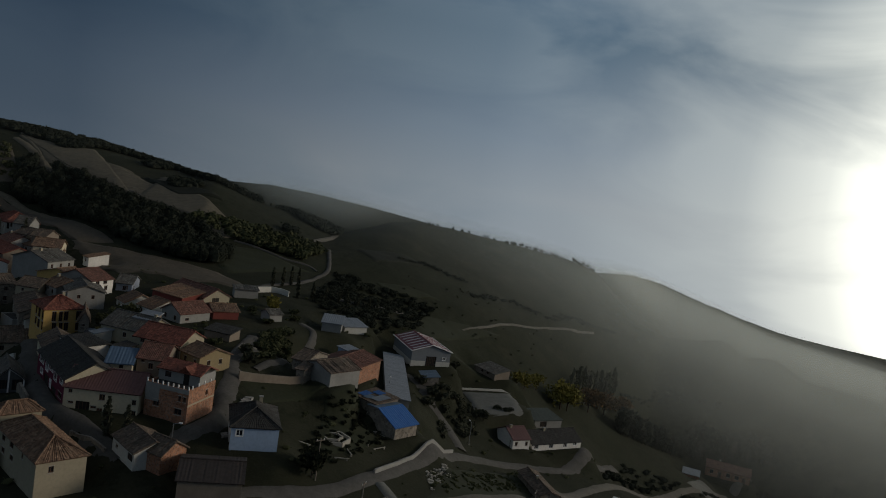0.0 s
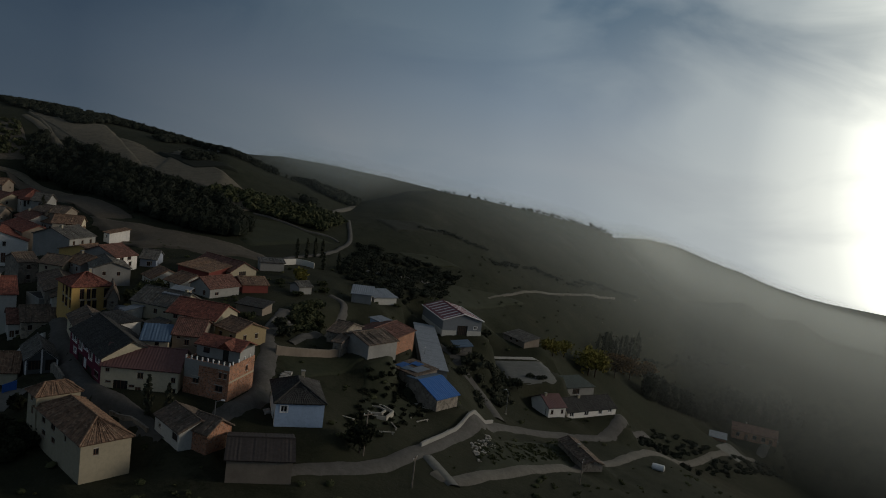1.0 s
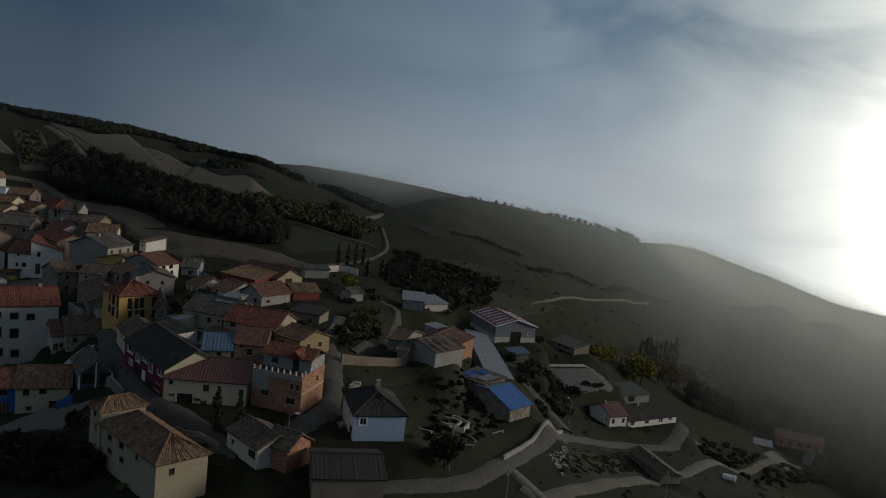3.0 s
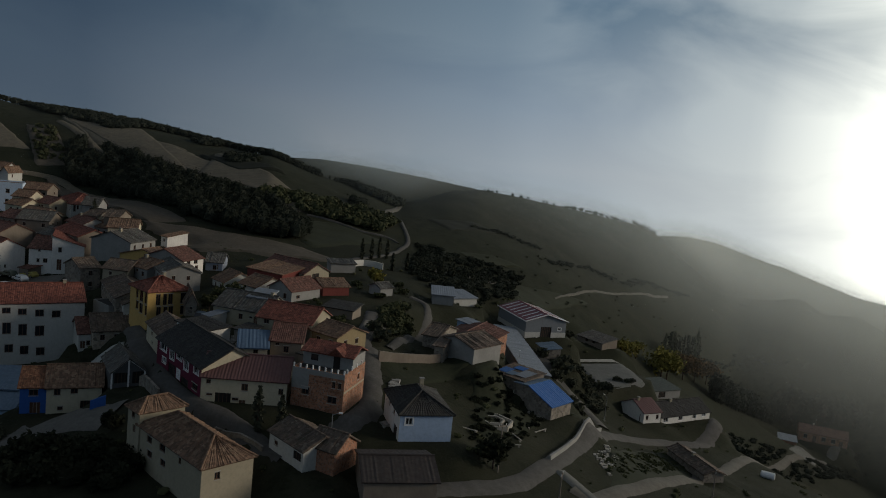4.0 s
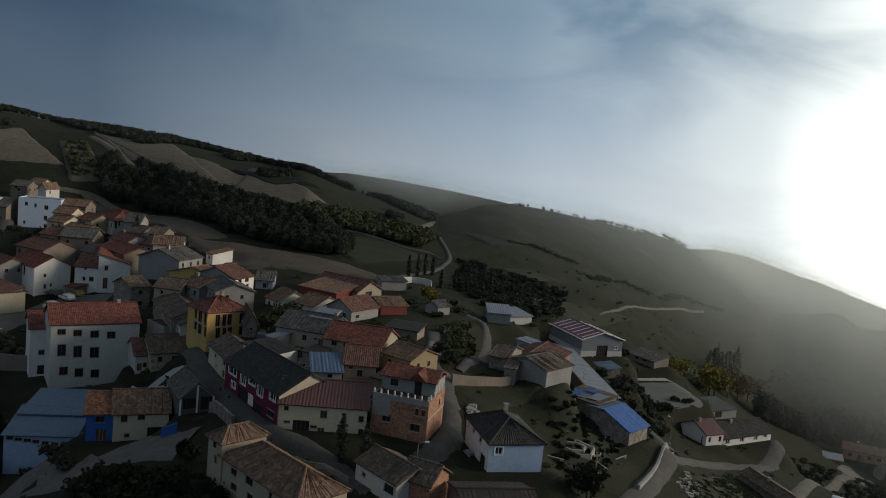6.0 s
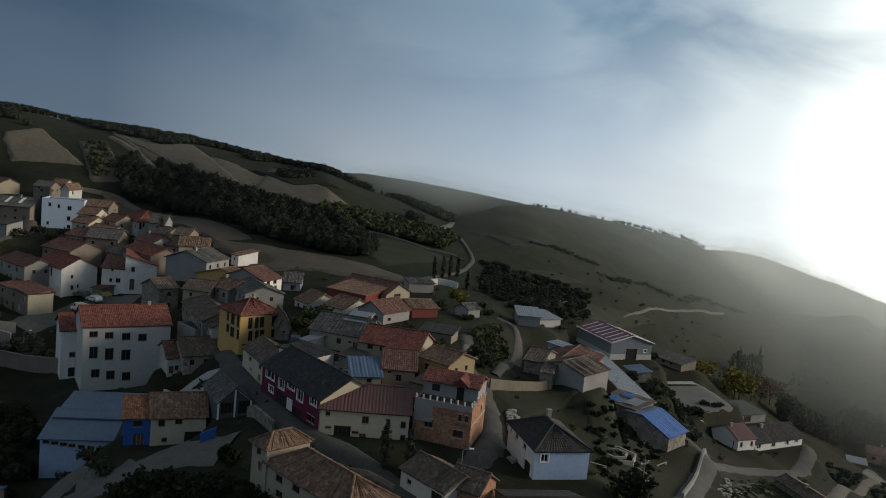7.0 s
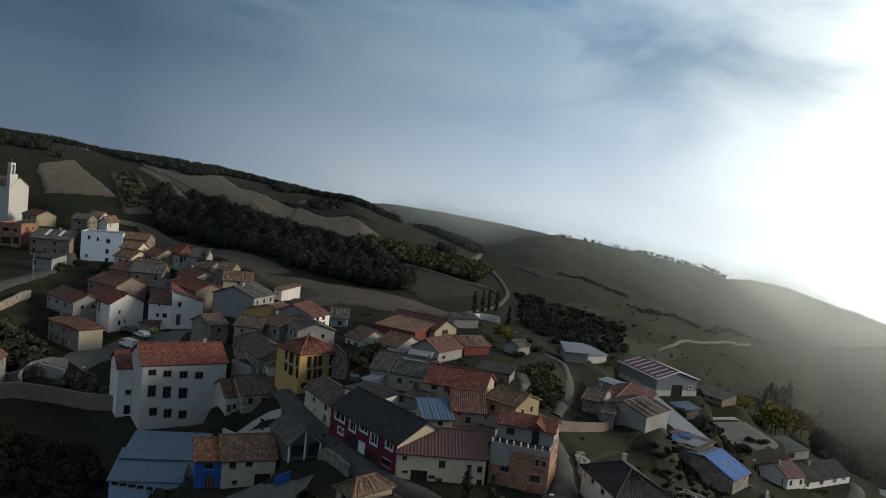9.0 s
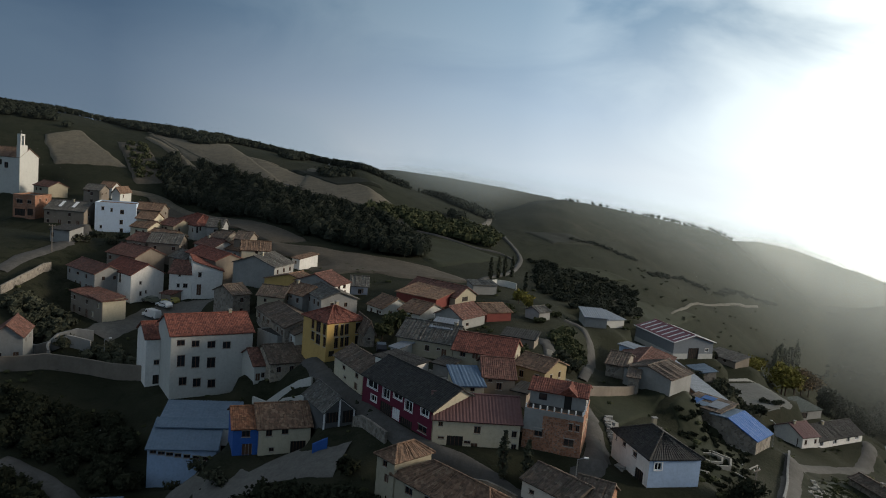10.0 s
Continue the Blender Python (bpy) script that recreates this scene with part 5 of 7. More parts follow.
house('hangar', 'grey steel farm hangar with pale base walls and ribbed red roof', 'hangar', (27.9, 191.2, 19.9), 11.2, 17.00, 1.95, 7.4, 'G', 1.6, 'hangar', 'hangar_roof',
      [('Fg', 4.2, 7.2, -4.2, -1.35), ('FW', 9.0, 9.9, -2.22, -1.50)])
house('hangar_annex', 'long low shed with pale pillars and a grey brown roof', 'outbuilding', (51.6, 218.4, -56.0), 10.5, 6.00, -6.6, -3.4, 's', 1.1, 'render_brown', 'tile_grey',
      [('Fw', 3.40, 4.41, -1.00, -0.12), ('Fw', 6.29, 7.27, -0.88, -0.12)])
house('farm_shed', 'low farm shed with pale grey roof', 'shed', (4.10, 172.97, 2.9), 4.94, 7.00, 10.14, 13.84, 's', 0.8, 'grey_render', 'metal_grey',
      [])
house('farm_shed_wide', 'wide pale farm shed with grey sheet roof', 'shed', (8.00, 180.43, 31.3), 6.49, 7.00, 8.77, 12.17, 's', 0.7, 'white_grey', 'metal_grey',
      [])
house('blue_cabin', 'tiny pale blue hut between barns', 'hut', (10.92, 158.68, 50.1), 3.63, 5.00, 6.27, 10.37, 's', 0.4, 'blue_pale', 'metal_grey',
      [])
house('low_white_house', 'long low white house with small square windows and dark roof', 'house', (66.91, 187.36, 31.0), 17.57, 8.50, -16.17, -12.86, 'g', 2.4, 'white', 'felt_dark',
      [('FW', 0.72, 2.14, -1.29, -0.12), ('FW', 5.95, 7.40, -1.31, -0.12), ('FW', 11.11, 12.39, -1.31, -0.12), ('FW', 14.64, 15.95, -1.02, -0.12), ('Rw', 2.20, 2.90, -1.60, -0.70)], chim=(0.37142857142857144, 0.45))
house('green_roof_shed', 'low shed with a dull green roof and grey wall', 'shed', (67.2, 205.1, 28.0), 10.0, 8.0, -16.0, -12.2, 's', 0.9, 'grey_render', 'green_sheet',
      [('Fg', 2.0, 4.5, -1.9, -0.3)])
house('red_wing_house', 'white house wing with bright red ribbed roof', 'house', (55.94, 178.81, 26.5), 5.29, 8.50, -14.59, -10.52, 'g', 2.0, 'white', 'tile_metal',
      [('Lg', 1.26, 1.62, -2.56, -0.61), ('Fw', 0.67, 1.47, -1.70, -0.65), ('Fw', 3.86, 4.66, -1.70, -0.65)], chim=(0.2, 0.45))
house('brick_bungalow', 'red brick bungalow with tile roof and a pale terrace', 'house', (179.6, 323.2, -21.0), 19.5, 9.5, -63.5, -58.3, 'g', 2.2, 'brick', 'tile_redbrown',
      [('Fw', 2.0, 3.4, -2.6, -0.9), ('Fd', 5.6, 7.0, -4.3, -1.1), ('Fw', 9.2, 10.8, -2.6, -0.9), ('Fw', 13.0, 14.6, -2.6, -0.9), ('Fd', 16.2, 17.6, -4.3, -1.1), ('Rw', 2.35, 3.05, -1.60, -0.70)], chim=(0.3, 0.6))
house('bungalow_lean_to', 'small lean-to with white corrugated roof', 'lean-to', (155.9, 306.0, -21.0), 7.0, 6.0, -60.0, -57.0, 's', 0.8, 'brick', 'metal_grey',
      [])
house('hip_white_house', 'white and pale blue house with dark hipped roof and white chimney', 'house', (1.9, 101.3, 16.2), 7.4, 10.2, 5.5, 10.7, 'h', 2.1, 'blue_pale', 'felt_dark',
      [('FW', 0.79, 1.79, -1.37, -0.37), ('Lw', 9.00, 9.35, -0.89, -0.18), ('Lw', 6.42, 7.33, -0.94, -0.32), ('Lw', 3.26, 4.40, -1.17, -0.50), ('Lg', 1.2, 3.4, -4.6, -2.2), ('Rw', 6.11, 6.81, -1.60, -0.70)], chim=(0.62, 0.75), gab='white')
house('brick_block', 'unfinished brick and block house with a roof terrace', 'house', (-11.38, 103.72, -14.0), 7.89, 8.00, 7.15, 13.91, 'f', 0.4, 'brick', 'felt_dark',
      [('Fw', 1.57, 2.72, -3.35, -2.25), ('Fw', 5.57, 6.94, -3.98, -2.97), ('Fw', 6.07, 6.55, -1.75, -0.82), ('Fw', 6.97, 7.45, -1.74, -0.88), ('Rw', 5.09, 5.79, -1.60, -0.70)])
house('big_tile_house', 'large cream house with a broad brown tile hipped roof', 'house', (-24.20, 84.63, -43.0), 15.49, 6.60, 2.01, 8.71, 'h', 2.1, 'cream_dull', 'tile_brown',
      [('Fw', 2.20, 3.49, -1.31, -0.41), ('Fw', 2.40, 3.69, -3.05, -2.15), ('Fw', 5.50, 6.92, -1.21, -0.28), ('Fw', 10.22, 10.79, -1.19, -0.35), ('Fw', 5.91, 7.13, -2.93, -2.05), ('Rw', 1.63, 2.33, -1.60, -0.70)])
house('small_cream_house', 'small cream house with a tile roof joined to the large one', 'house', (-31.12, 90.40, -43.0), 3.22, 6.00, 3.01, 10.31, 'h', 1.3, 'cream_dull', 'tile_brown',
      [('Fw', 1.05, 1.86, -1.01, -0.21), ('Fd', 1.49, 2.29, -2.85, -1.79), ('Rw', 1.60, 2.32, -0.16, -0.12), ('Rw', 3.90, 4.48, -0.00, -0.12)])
house('double_tile_house', 'low white walled house with patchy old tiles', 'house', (-11.69, 89.95, -46.0), 7.83, 5.90, 4.44, 8.54, 'g', 1.3, 'white_grey', 'tile_old',
      [('Fg', 5.59, 7.37, -1.58, -0.49), ('Fw', 1.20, 1.98, -1.35, -0.82)])
house('tile_shed', 'brick shed with an old moss-dark tile roof', 'shed', (-8.01, 88.39, -25.6), 3.94, 5.00, 4.23, 8.73, 'g', 1.5, 'brick', 'tile_old',
      [])
house('foreground_shed', 'brown roofed shed by the lane', 'shed', (0.2, 85.3, 12.5), 8.6, 9.00, 3.21, 7.9, 'g', 1.2, 'render_brown', 'brown_sheet',
      [])
house('lower_shed', 'low shed with a dull blue grey sheet roof below the lane', 'shed', (-73.0, 95.0, 20.0), 8.0, 7.0, -9.0, -4.0, 'g', 1.2, 'grey_render', 'metal_slate',
      [])
house('skylight_barn', 'small shed with bright pale sheet roof', 'shed', (-28.73, 132.59, -12.2), 3.57, 4.00, 11.95, 17.05, 's', 0.8, 'render_brown', 'metal_grey',
      [])
house('ruin_shed', 'ruined stone shed with broken tiles', 'shed', (4.92, 130.46, -16.1), 1.69, 5.00, 7.80, 12.30, 's', 0.8, 'stone_grey', 'tile_old',
      [])
house('yard_shed', 'flat roofed shed with pale grey roof beside the tall house', 'shed', (-60.65, 144.62, -41.8), 6.92, 6.00, 5.98, 10.08, 'f', 0.3, 'grey_render', 'felt_dark',
      [])
house('valley_house', 'low grey building by the valley road', 'outbuilding', (-21.67, 182.74, 22.8), 6.21, 4.00, 13.26, 16.96, 's', 0.5, 'grey_render', 'tile_grey',
      [])
house('garden_house', 'small pale garden house', 'outbuilding', (-9.66, 162.00, 44.0), 3.46, 4.00, 12.50, 15.80, 'g', 0.8, 'grey_render', 'tile_grey',
      [])
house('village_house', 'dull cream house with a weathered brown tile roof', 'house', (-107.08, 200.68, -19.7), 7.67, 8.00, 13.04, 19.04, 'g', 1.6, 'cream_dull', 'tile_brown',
      [('Fw', 1.99, 2.95, -1.52, -0.62), ('Fw', 5.26, 6.21, -1.58, -0.68), ('Rw', 2.05, 2.75, -1.60, -0.70), ('Rw', 5.09, 5.79, -1.60, -0.70)])
house('village_house', 'pale rendered house with a dull red roof', 'house', (-92.25, 196.90, -37.0), 8.56, 7.00, 11.86, 18.36, 'g', 1.6, 'white_grey', 'tile_redbrown',
      [('Fw', 1.95, 2.99, -1.45, -0.56), ('Fw', 5.33, 6.60, -1.40, -0.52), ('Rw', 4.41, 5.11, -1.60, -0.70)], chim=(0.2, 0.45))
house('village_house', 'grey rendered house with a brown roof at the slope', 'house', (-85.23, 196.86, -28.3), 6.58, 8.00, 12.06, 18.06, 'g', 1.6, 'grey_render', 'tile_brown',
      [('Fw', 2.57, 3.39, -1.38, -0.64), ('Fw', 1.20, 2.00, -1.70, -0.65), ('Fd', 1.10, 2.10, -4.90, -2.90), ('Fw', 4.72, 5.52, -1.70, -0.65), ('Rw', 5.09, 5.79, -1.60, -0.70)])
house('village_house', 'small dull cream house with a red brown roof', 'house', (-108.46, 210.56, -24.7), 5.47, 7.00, 15.69, 21.19, 'g', 1.6, 'cream_dull', 'tile_redbrown',
      [('Fw', 2.04, 2.91, -1.30, -0.51), ('Fw', 0.87, 1.67, -1.70, -0.65), ('Rw', 1.75, 2.45, -1.60, -0.70)])
house('village_house', 'brown rendered house with a dull red roof', 'house', (-110.99, 197.77, -19.0), 6.25, 8.00, 12.51, 18.01, 'g', 1.6, 'render_brown', 'tile_redbrown',
      [('Fw', 2.15, 2.90, -1.34, -0.60), ('Fw', 1.22, 2.02, -4.10, -3.00), ('Fw', 4.02, 4.82, -1.70, -0.65), ('Fw', 4.02, 4.82, -4.10, -3.00), ('Rw', 2.05, 2.75, -1.60, -0.70)])
house('village_house', 'cream house with tile roof beside the tall white one', 'house', (-114.85, 206.70, -16.1), 5.67, 7.00, 14.88, 20.38, 'g', 1.6, 'cream', 'tile_brown',
      [('Fw', 1.57, 2.33, -1.50, -0.72), ('Fw', 3.84, 4.59, -1.40, -0.63), ('Rw', 4.41, 5.11, -1.60, -0.70)])
house('village_house', 'old stone house with a mossy roof', 'house', (-91.74, 203.53, -22.2), 5.05, 7.00, 13.93, 19.93, 'g', 1.6, 'stone_grey', 'tile_old',
      [('Fw', 1.92, 2.72, -1.70, -0.65), ('Fw', 1.92, 2.72, -4.10, -3.00)])
house('village_house', 'small whitewashed house at the village edge', 'house', (-80.70, 193.10, 59.9), 4.89, 7.00, 12.48, 17.98, 'g', 1.6, 'white_grey', 'tile_brown',
      [('Fw', 1.82, 2.60, -1.45, -0.72), ('Fw', 1.95, 2.75, -1.70, -0.65), ('Fd', 1.85, 2.85, -4.90, -2.90), ('Rw', 1.75, 2.45, -1.60, -0.70)])
house('village_house', 'small dull cream house below the church', 'house', (-170.53, 255.51, -27.7), 8.39, 7.00, 20.05, 25.05, 'g', 1.6, 'cream_dull', 'tile_redbrown',
      [('Fw', 3.30, 4.59, -1.56, -0.61), ('Fw', 1.28, 2.08, -1.70, -0.65)])
house('village_house', 'small pale house high above the village', 'house', (-151.32, 258.64, -1.6), 4.42, 6.00, 21.86, 26.36, 'g', 1.6, 'white_grey', 'tile_brown',
      [('Fw', 1.73, 2.53, -1.70, -0.65)])
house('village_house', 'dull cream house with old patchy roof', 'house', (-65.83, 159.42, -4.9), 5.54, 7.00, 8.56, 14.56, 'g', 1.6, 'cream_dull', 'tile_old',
      [('Fw', 1.42, 2.03, -1.26, -0.54), ('Fd', 3.93, 4.55, -2.31, -1.23), ('Rw', 4.41, 5.11, -1.60, -0.70)])
house('village_house', 'plain grey house with a brown tile roof', 'house', (-59.85, 160.57, -34.6), 6.20, 7.00, 9.76, 15.26, 'g', 1.6, 'grey_render', 'tile_brown',
      [('Fw', 2.23, 2.93, -1.01, -0.41), ('Fw', 1.08, 1.88, -1.70, -0.65), ('Fw', 4.26, 5.06, -1.70, -0.65), ('Rw', 1.75, 2.45, -1.60, -0.70)], chim=(0.2, 0.45))
house('village_house', 'small brown house between the white ones', 'house', (-97.29, 191.45, -29.7), 6.11, 7.00, 9.88, 15.38, 'g', 1.6, 'render_brown', 'tile_grey',
      [('Fw', 1.41, 2.21, -1.70, -0.65), ('Rw', 1.75, 2.45, -1.60, -0.70), ('Rw', 4.41, 5.11, -1.60, -0.70)])
house('village_house', 'grey walled house with a low red brown roof', 'house', (-114.16, 176.89, -36.7), 13.60, 7.00, 7.95, 12.95, 'g', 1.6, 'grey_render', 'tile_redbrown',
      [('Fw', 4.75, 5.89, -1.48, -0.81), ('Fw', 0.74, 1.54, -1.70, -0.65), ('Fw', 3.94, 4.74, -1.70, -0.65), ('Fw', 3.94, 4.74, -4.10, -3.00), ('Fd', 6.16, 7.16, -4.90, -2.90), ('Fw', 9.12, 9.92, -1.70, -0.65), ('Fw', 9.12, 9.92, -4.10, -3.00), ('Fd', 11.63, 12.63, -4.90, -2.90), ('Rw', 1.75, 2.45, -1.60, -0.70), ('Rw', 4.41, 5.11, -1.60, -0.70)])
house('collapsed_barn', 'collapsed stone barn with a sagging tile roof', 'barn', (58.04, 143.82, -74.8), 13.03, 4.50, -12.76, -9.66, 'g', 0.8, 'stone_grey', 'tile_old',
      [], chim=(0.45714285714285713, 0.45))
house('lean_to', 'low grey lean-to with a dark roof in a back yard', 'lean-to', (-27.58, 119.07, -30.4), 2.88, 3.00, 10.86, 14.16, 's', 0.4, 'grey_render', 'felt_dark',
      [])
house('lean_to', 'low brown lean-to beside the brick house', 'lean-to', (-15.54, 111.47, -26.5), 2.25, 3.50, 10.04, 13.44, 's', 0.4, 'render_brown', 'felt_dark',
      [])
house('lean_to', 'small pale lean-to with a sheet roof', 'lean-to', (-35.52, 127.27, -37.3), 1.71, 3.50, 10.53, 14.03, 's', 0.5, 'white_grey', 'metal_grey',
      [])
house('lean_to', 'small dull cream lean-to on the square', 'lean-to', (-80.42, 176.03, -6.7), 2.40, 3.50, 7.77, 11.47, 's', 0.5, 'cream_dull', 'tile_redbrown',
      [])
house('lean_to', 'low brown lean-to between the white houses', 'lean-to', (-94.47, 174.52, -18.3), 2.80, 4.00, 5.37, 9.27, 's', 0.5, 'render_brown', 'tile_redbrown',
      [])
house('lean_to', 'small stone lean-to with blue sheets on its roof', 'lean-to', (30.87, 175.44, -77.9), 5.91, 4.00, -0.65, 2.85, 's', 0.5, 'stone_grey', 'metal_blue',
      [])


# ---- ground, lanes, fields, walls and trees ----
PADS.append((51.2, 195.0, 26, math.cos(radians(22)), math.sin(radians(22)), 8.5, 11.0, -7.5, 0.0))  # the levelled yard
ground_sheet()
strip('village_lane', 'worn grey village lane between the houses', 'road', [(-65.4, 153.1), (-58.2, 143.5), (-52.0, 132.8), (-46.1, 121.8), (-39.0, 109.5), (-31.3, 99.3), (-25.1, 95.4), (-17.8, 91.6), (-13.8, 89.0)], 4.5, LANE, 0.3)
strip('side_lane', 'worn grey side lane past the brick house', 'road', [(-13.7, 94.4), (-10.0, 94.5), (-7.1, 97.4), (-5.1, 104.5), (-6.2, 113.6), (-7.4, 121.6), (-9.6, 127.3), (-7.2, 136.3)], 4.5, LANE, 0.34)
strip('road', 'grey country road past the low white house', 'road', [(1.5, 83.5), (6.5, 87.6), (11.9, 91.1), (16.4, 95.5), (23.3, 107.5), (32.4, 126.8), (42.0, 146.9), (55.7, 163.3), (74.7, 181.1), (100.7, 233.8)], 4.2, LANE, 0.3)
strip('farm_road', 'narrow grey farm road up to the hangar', 'road', [(40.5, 150.3), (36.6, 161.8), (31.3, 166.9), (28.2, 172.3), (25.5, 175.8)], 4.0, LANE, 0.36)
strip('lower_road', 'pale lower road along the slope', 'road', [(25.0, 100.0), (28.4, 99.5), (34.5, 107.5), (43.9, 119.7), (66.8, 152.7), (95.0, 198.0), (124.3, 244.0), (150.0, 281.0), (190.9, 324.7)], 4.0, GRAVEL, 0.3)
strip('valley_road', 'pale road winding into the valley', 'road', [(-23.1, 194.1), (-20.2, 203.8), (-15.5, 213.1), (-11.4, 225.9), (-8.8, 242.7), (-9.8, 254.9), (-12.3, 270.2), (-14.1, 280.8)], 2.0, LANE, 0.35)
strip('valley_track', 'thin pale track in the far valley', 'road', [(-22.7, 276.3), (-20.5, 294.5), (-18.2, 321.6), (-18.5, 347.2), (-21.5, 359.3), (-23.9, 365.4)], 2.6, GRAVEL, 0.5)
strip('hill_path', 'thin pale path across the slope beyond the hangar', 'road', [(41.8, 246.0), (52.3, 267.6), (66.5, 298.7), (92.1, 339.0), (116.9, 369.5)], 1.1, GRAVEL, 0.45)
strip('ridge_track', 'pale track over the hill behind the village', 'road', [(-153.2, 271.0), (-146.0, 273.0), (-138.0, 271.7), (-126.6, 263.3), (-116.7, 256.1), (-106.1, 245.8)], 4.0, STUBBLE, 0.5)
strip('upper_track', 'pale track up the far hill', 'road', [(-170.8, 331.8), (-159.5, 322.2), (-147.3, 309.5), (-134.0, 293.7)], 4.0, STUBBLE, 0.6)
strip('field_edge', 'pale field edge beside the valley wood', 'road', [(-43.0, 246.2), (-33.6, 245.4), (-24.1, 242.8), (-14.9, 242.9), (-11.6, 239.7)], 1.2, LANE, 0.4)
strip('plaza', 'grey paved village square with parked cars', 'road', [(-102.5, 155.0), (-100.2, 161.7), (-96.8, 167.4), (-90.6, 170.6), (-79.4, 168.5)], 9.0, YARD, 0.3)
strip('upper_street', 'steep grey street below the church', 'road', [(-133.2, 169.9), (-133.3, 178.7), (-131.2, 187.2), (-130.7, 197.0), (-146.4, 234.0)], 5.0, LANE, 0.3)
strip('yard_lane', 'pale earth yard in front of the cream house', 'road', [(-39.8, 97.9), (-44.5, 98.7), (-50.2, 99.9), (-53.5, 97.2), (-58.0, 97.3), (-65.5, 100.0)], 10.0, YARD, 0.3)
strip('lower_left_lane', 'earth lane below the blue workshop', 'road', [(-93.4, 109.1), (-86.4, 106.2), (-79.8, 102.0), (-74.2, 97.7)], 4.0, LANE, 0.3)
patch_of('court', 'flat grey concrete yard', 'yard', [(41.9, 202.3), (58.2, 209.0), (59.6, 188.6), (44.9, 180.4)], PAVED, 0.3, 12)
patch_of('meadow', 'dark green walled meadow', 'field', [(-5.4, 118.9), (5.4, 131.2), (12.6, 131.6), (-1.0, 111.4)], GRASS, 0.2, 14)
patch_of('garden', 'dark rough garden with beds', 'field', [(9.8, 124.7), (18.4, 141.0), (23.6, 122.3), (12.4, 102.7)], GRASS, 0.2, 14)
patch_of('ploughed_slope', 'brown ploughed field behind the village', 'field', [(-84.6, 212.6), (-34.0, 204.5), (-21.2, 194.2), (-63.4, 189.0)], PLOUGH, 0.4, 24)
patch_of('valley_field', 'dull green field in the valley', 'field', [(-51.9, 234.1), (-33.4, 243.9), (-12.9, 237.2), (-34.2, 205.8)], GRASS, 0.4, 20)
patch_of('tan_hill', 'bare tan field on the hill', 'field', [(-202.1, 304.3), (-195.3, 320.6), (-160.8, 291.3), (-185.2, 282.7)], STUBBLE, 0.6, 20)
patch_of('pale_terrace', 'pale stubble terrace on the far hill', 'field', [(-137.4, 307.2), (-110.1, 309.1), (-75.9, 282.4), (-121.9, 285.5)], STUBBLE, 0.5, 20)
patch_of('road_island', 'rough grass island by the road', 'field', [(34.3, 123.1), (56.6, 160.4), (57.6, 137.2), (31.5, 103.3)], GRASS, 0.25, 14)
patch_of('dark_heath', 'dark heathland patch on the misty hill', 'field', [(-4.7, 292.8), (15.5, 305.0), (26.3, 306.5), (5.0, 277.0)], HEATH, 0.35, 20)
patch_of('pale_terrace_right', 'pale terrace field on the misty slope', 'field', [(7.7, 250.6), (20.2, 261.2), (32.8, 264.9), (15.5, 243.3)], GRASS, 0.35, 20)
patch_of('middle_field', 'dull brown field on the slope', 'field', [(16.9, 230.8), (33.2, 242.7), (58.8, 269.7), (29.4, 212.1)], GRASS, 0.3, 24)
yard_wall('field_wall', 'grey rendered field wall', [(-5.6, 118.8), (-0.2, 123.6), (5.3, 128.8)], 1.7, 0.4, MATS['render_brown'])
yard_wall('lane_wall', 'pale plastered retaining wall beside the lane', [(-61.3, 130.1), (-55.0, 126.3), (-49.5, 122.6)], 1.2, 0.4, MATS['white_grey'])
yard_wall('terrace_wall', 'long brownish retaining wall below the square', [(-110.9, 135.8), (-104.2, 139.3), (-96.8, 142.0), (-86.3, 141.4)], 3.0, 0.5, MATS['render_brown'])
yard_wall('upper_terrace_wall', 'rough grey terrace wall', [(-113.5, 147.9), (-110.9, 147.0), (-104.8, 148.3), (-100.4, 148.8)], 2.4, 0.5, MATS['grey_render'])
yard_wall('road_wall', 'low concrete wall beside the road', [(22.5, 107.2), (26.4, 115.2), (31.3, 126.8), (37.7, 141.2)], 1.0, 0.35, MATS['grey_render'])
yard_wall('street_wall', 'stone wall below the upper street', [(-126.7, 160.0), (-126.3, 165.4), (-125.8, 171.1), (-126.0, 178.4)], 2.0, 0.4, MATS['stone_grey'])
WOOD_MAIN = [(-153.2, 308.5), (-118.4, 291.8), (-87.7, 266.7), (-63.1, 252.4), (-41.5, 232.3), (-35.6, 217.9), (-41.8, 209.8), (-55.6, 211.6), (-73.7, 220.8), (-94.4, 239.0), (-118.5, 262.0), (-138.8, 274.7)]
WOOD_VALLEY = [(-5.6, 247.1), (11.2, 247.1), (30.8, 251.2), (25.3, 217.1), (5.2, 179.5), (-5.1, 194.3)]
WOOD_HEDGE = [(116.0, 295.6), (171.6, 348.8), (206.1, 342.2), (209.0, 336.2), (192.0, 338.6), (166.5, 337.0), (114.2, 282.5)]
WOOD_POPLAR = [(91.9, 283.1), (123.7, 334.5), (122.3, 329.8), (89.7, 275.8)]
SCRUB_LEFT = [(-106.2, 128.7), (-84.7, 127.0), (-74.5, 114.6), (-68.8, 100.5), (-76.1, 96.9), (-85.2, 96.4)]
SCRUB_YARD = [(-54.0, 93.5), (-47.0, 92.5), (-40.5, 90.0), (-35.0, 89.5), (-30.4, 86.4), (-33.7, 81.6), (-45.3, 82.8)]
SCRUB_TERRACE = [(-123.9, 155.7), (-115.3, 150.9), (-104.0, 146.9), (-87.5, 143.9), (-89.5, 148.1), (-110.8, 158.8), (-123.2, 162.5)]
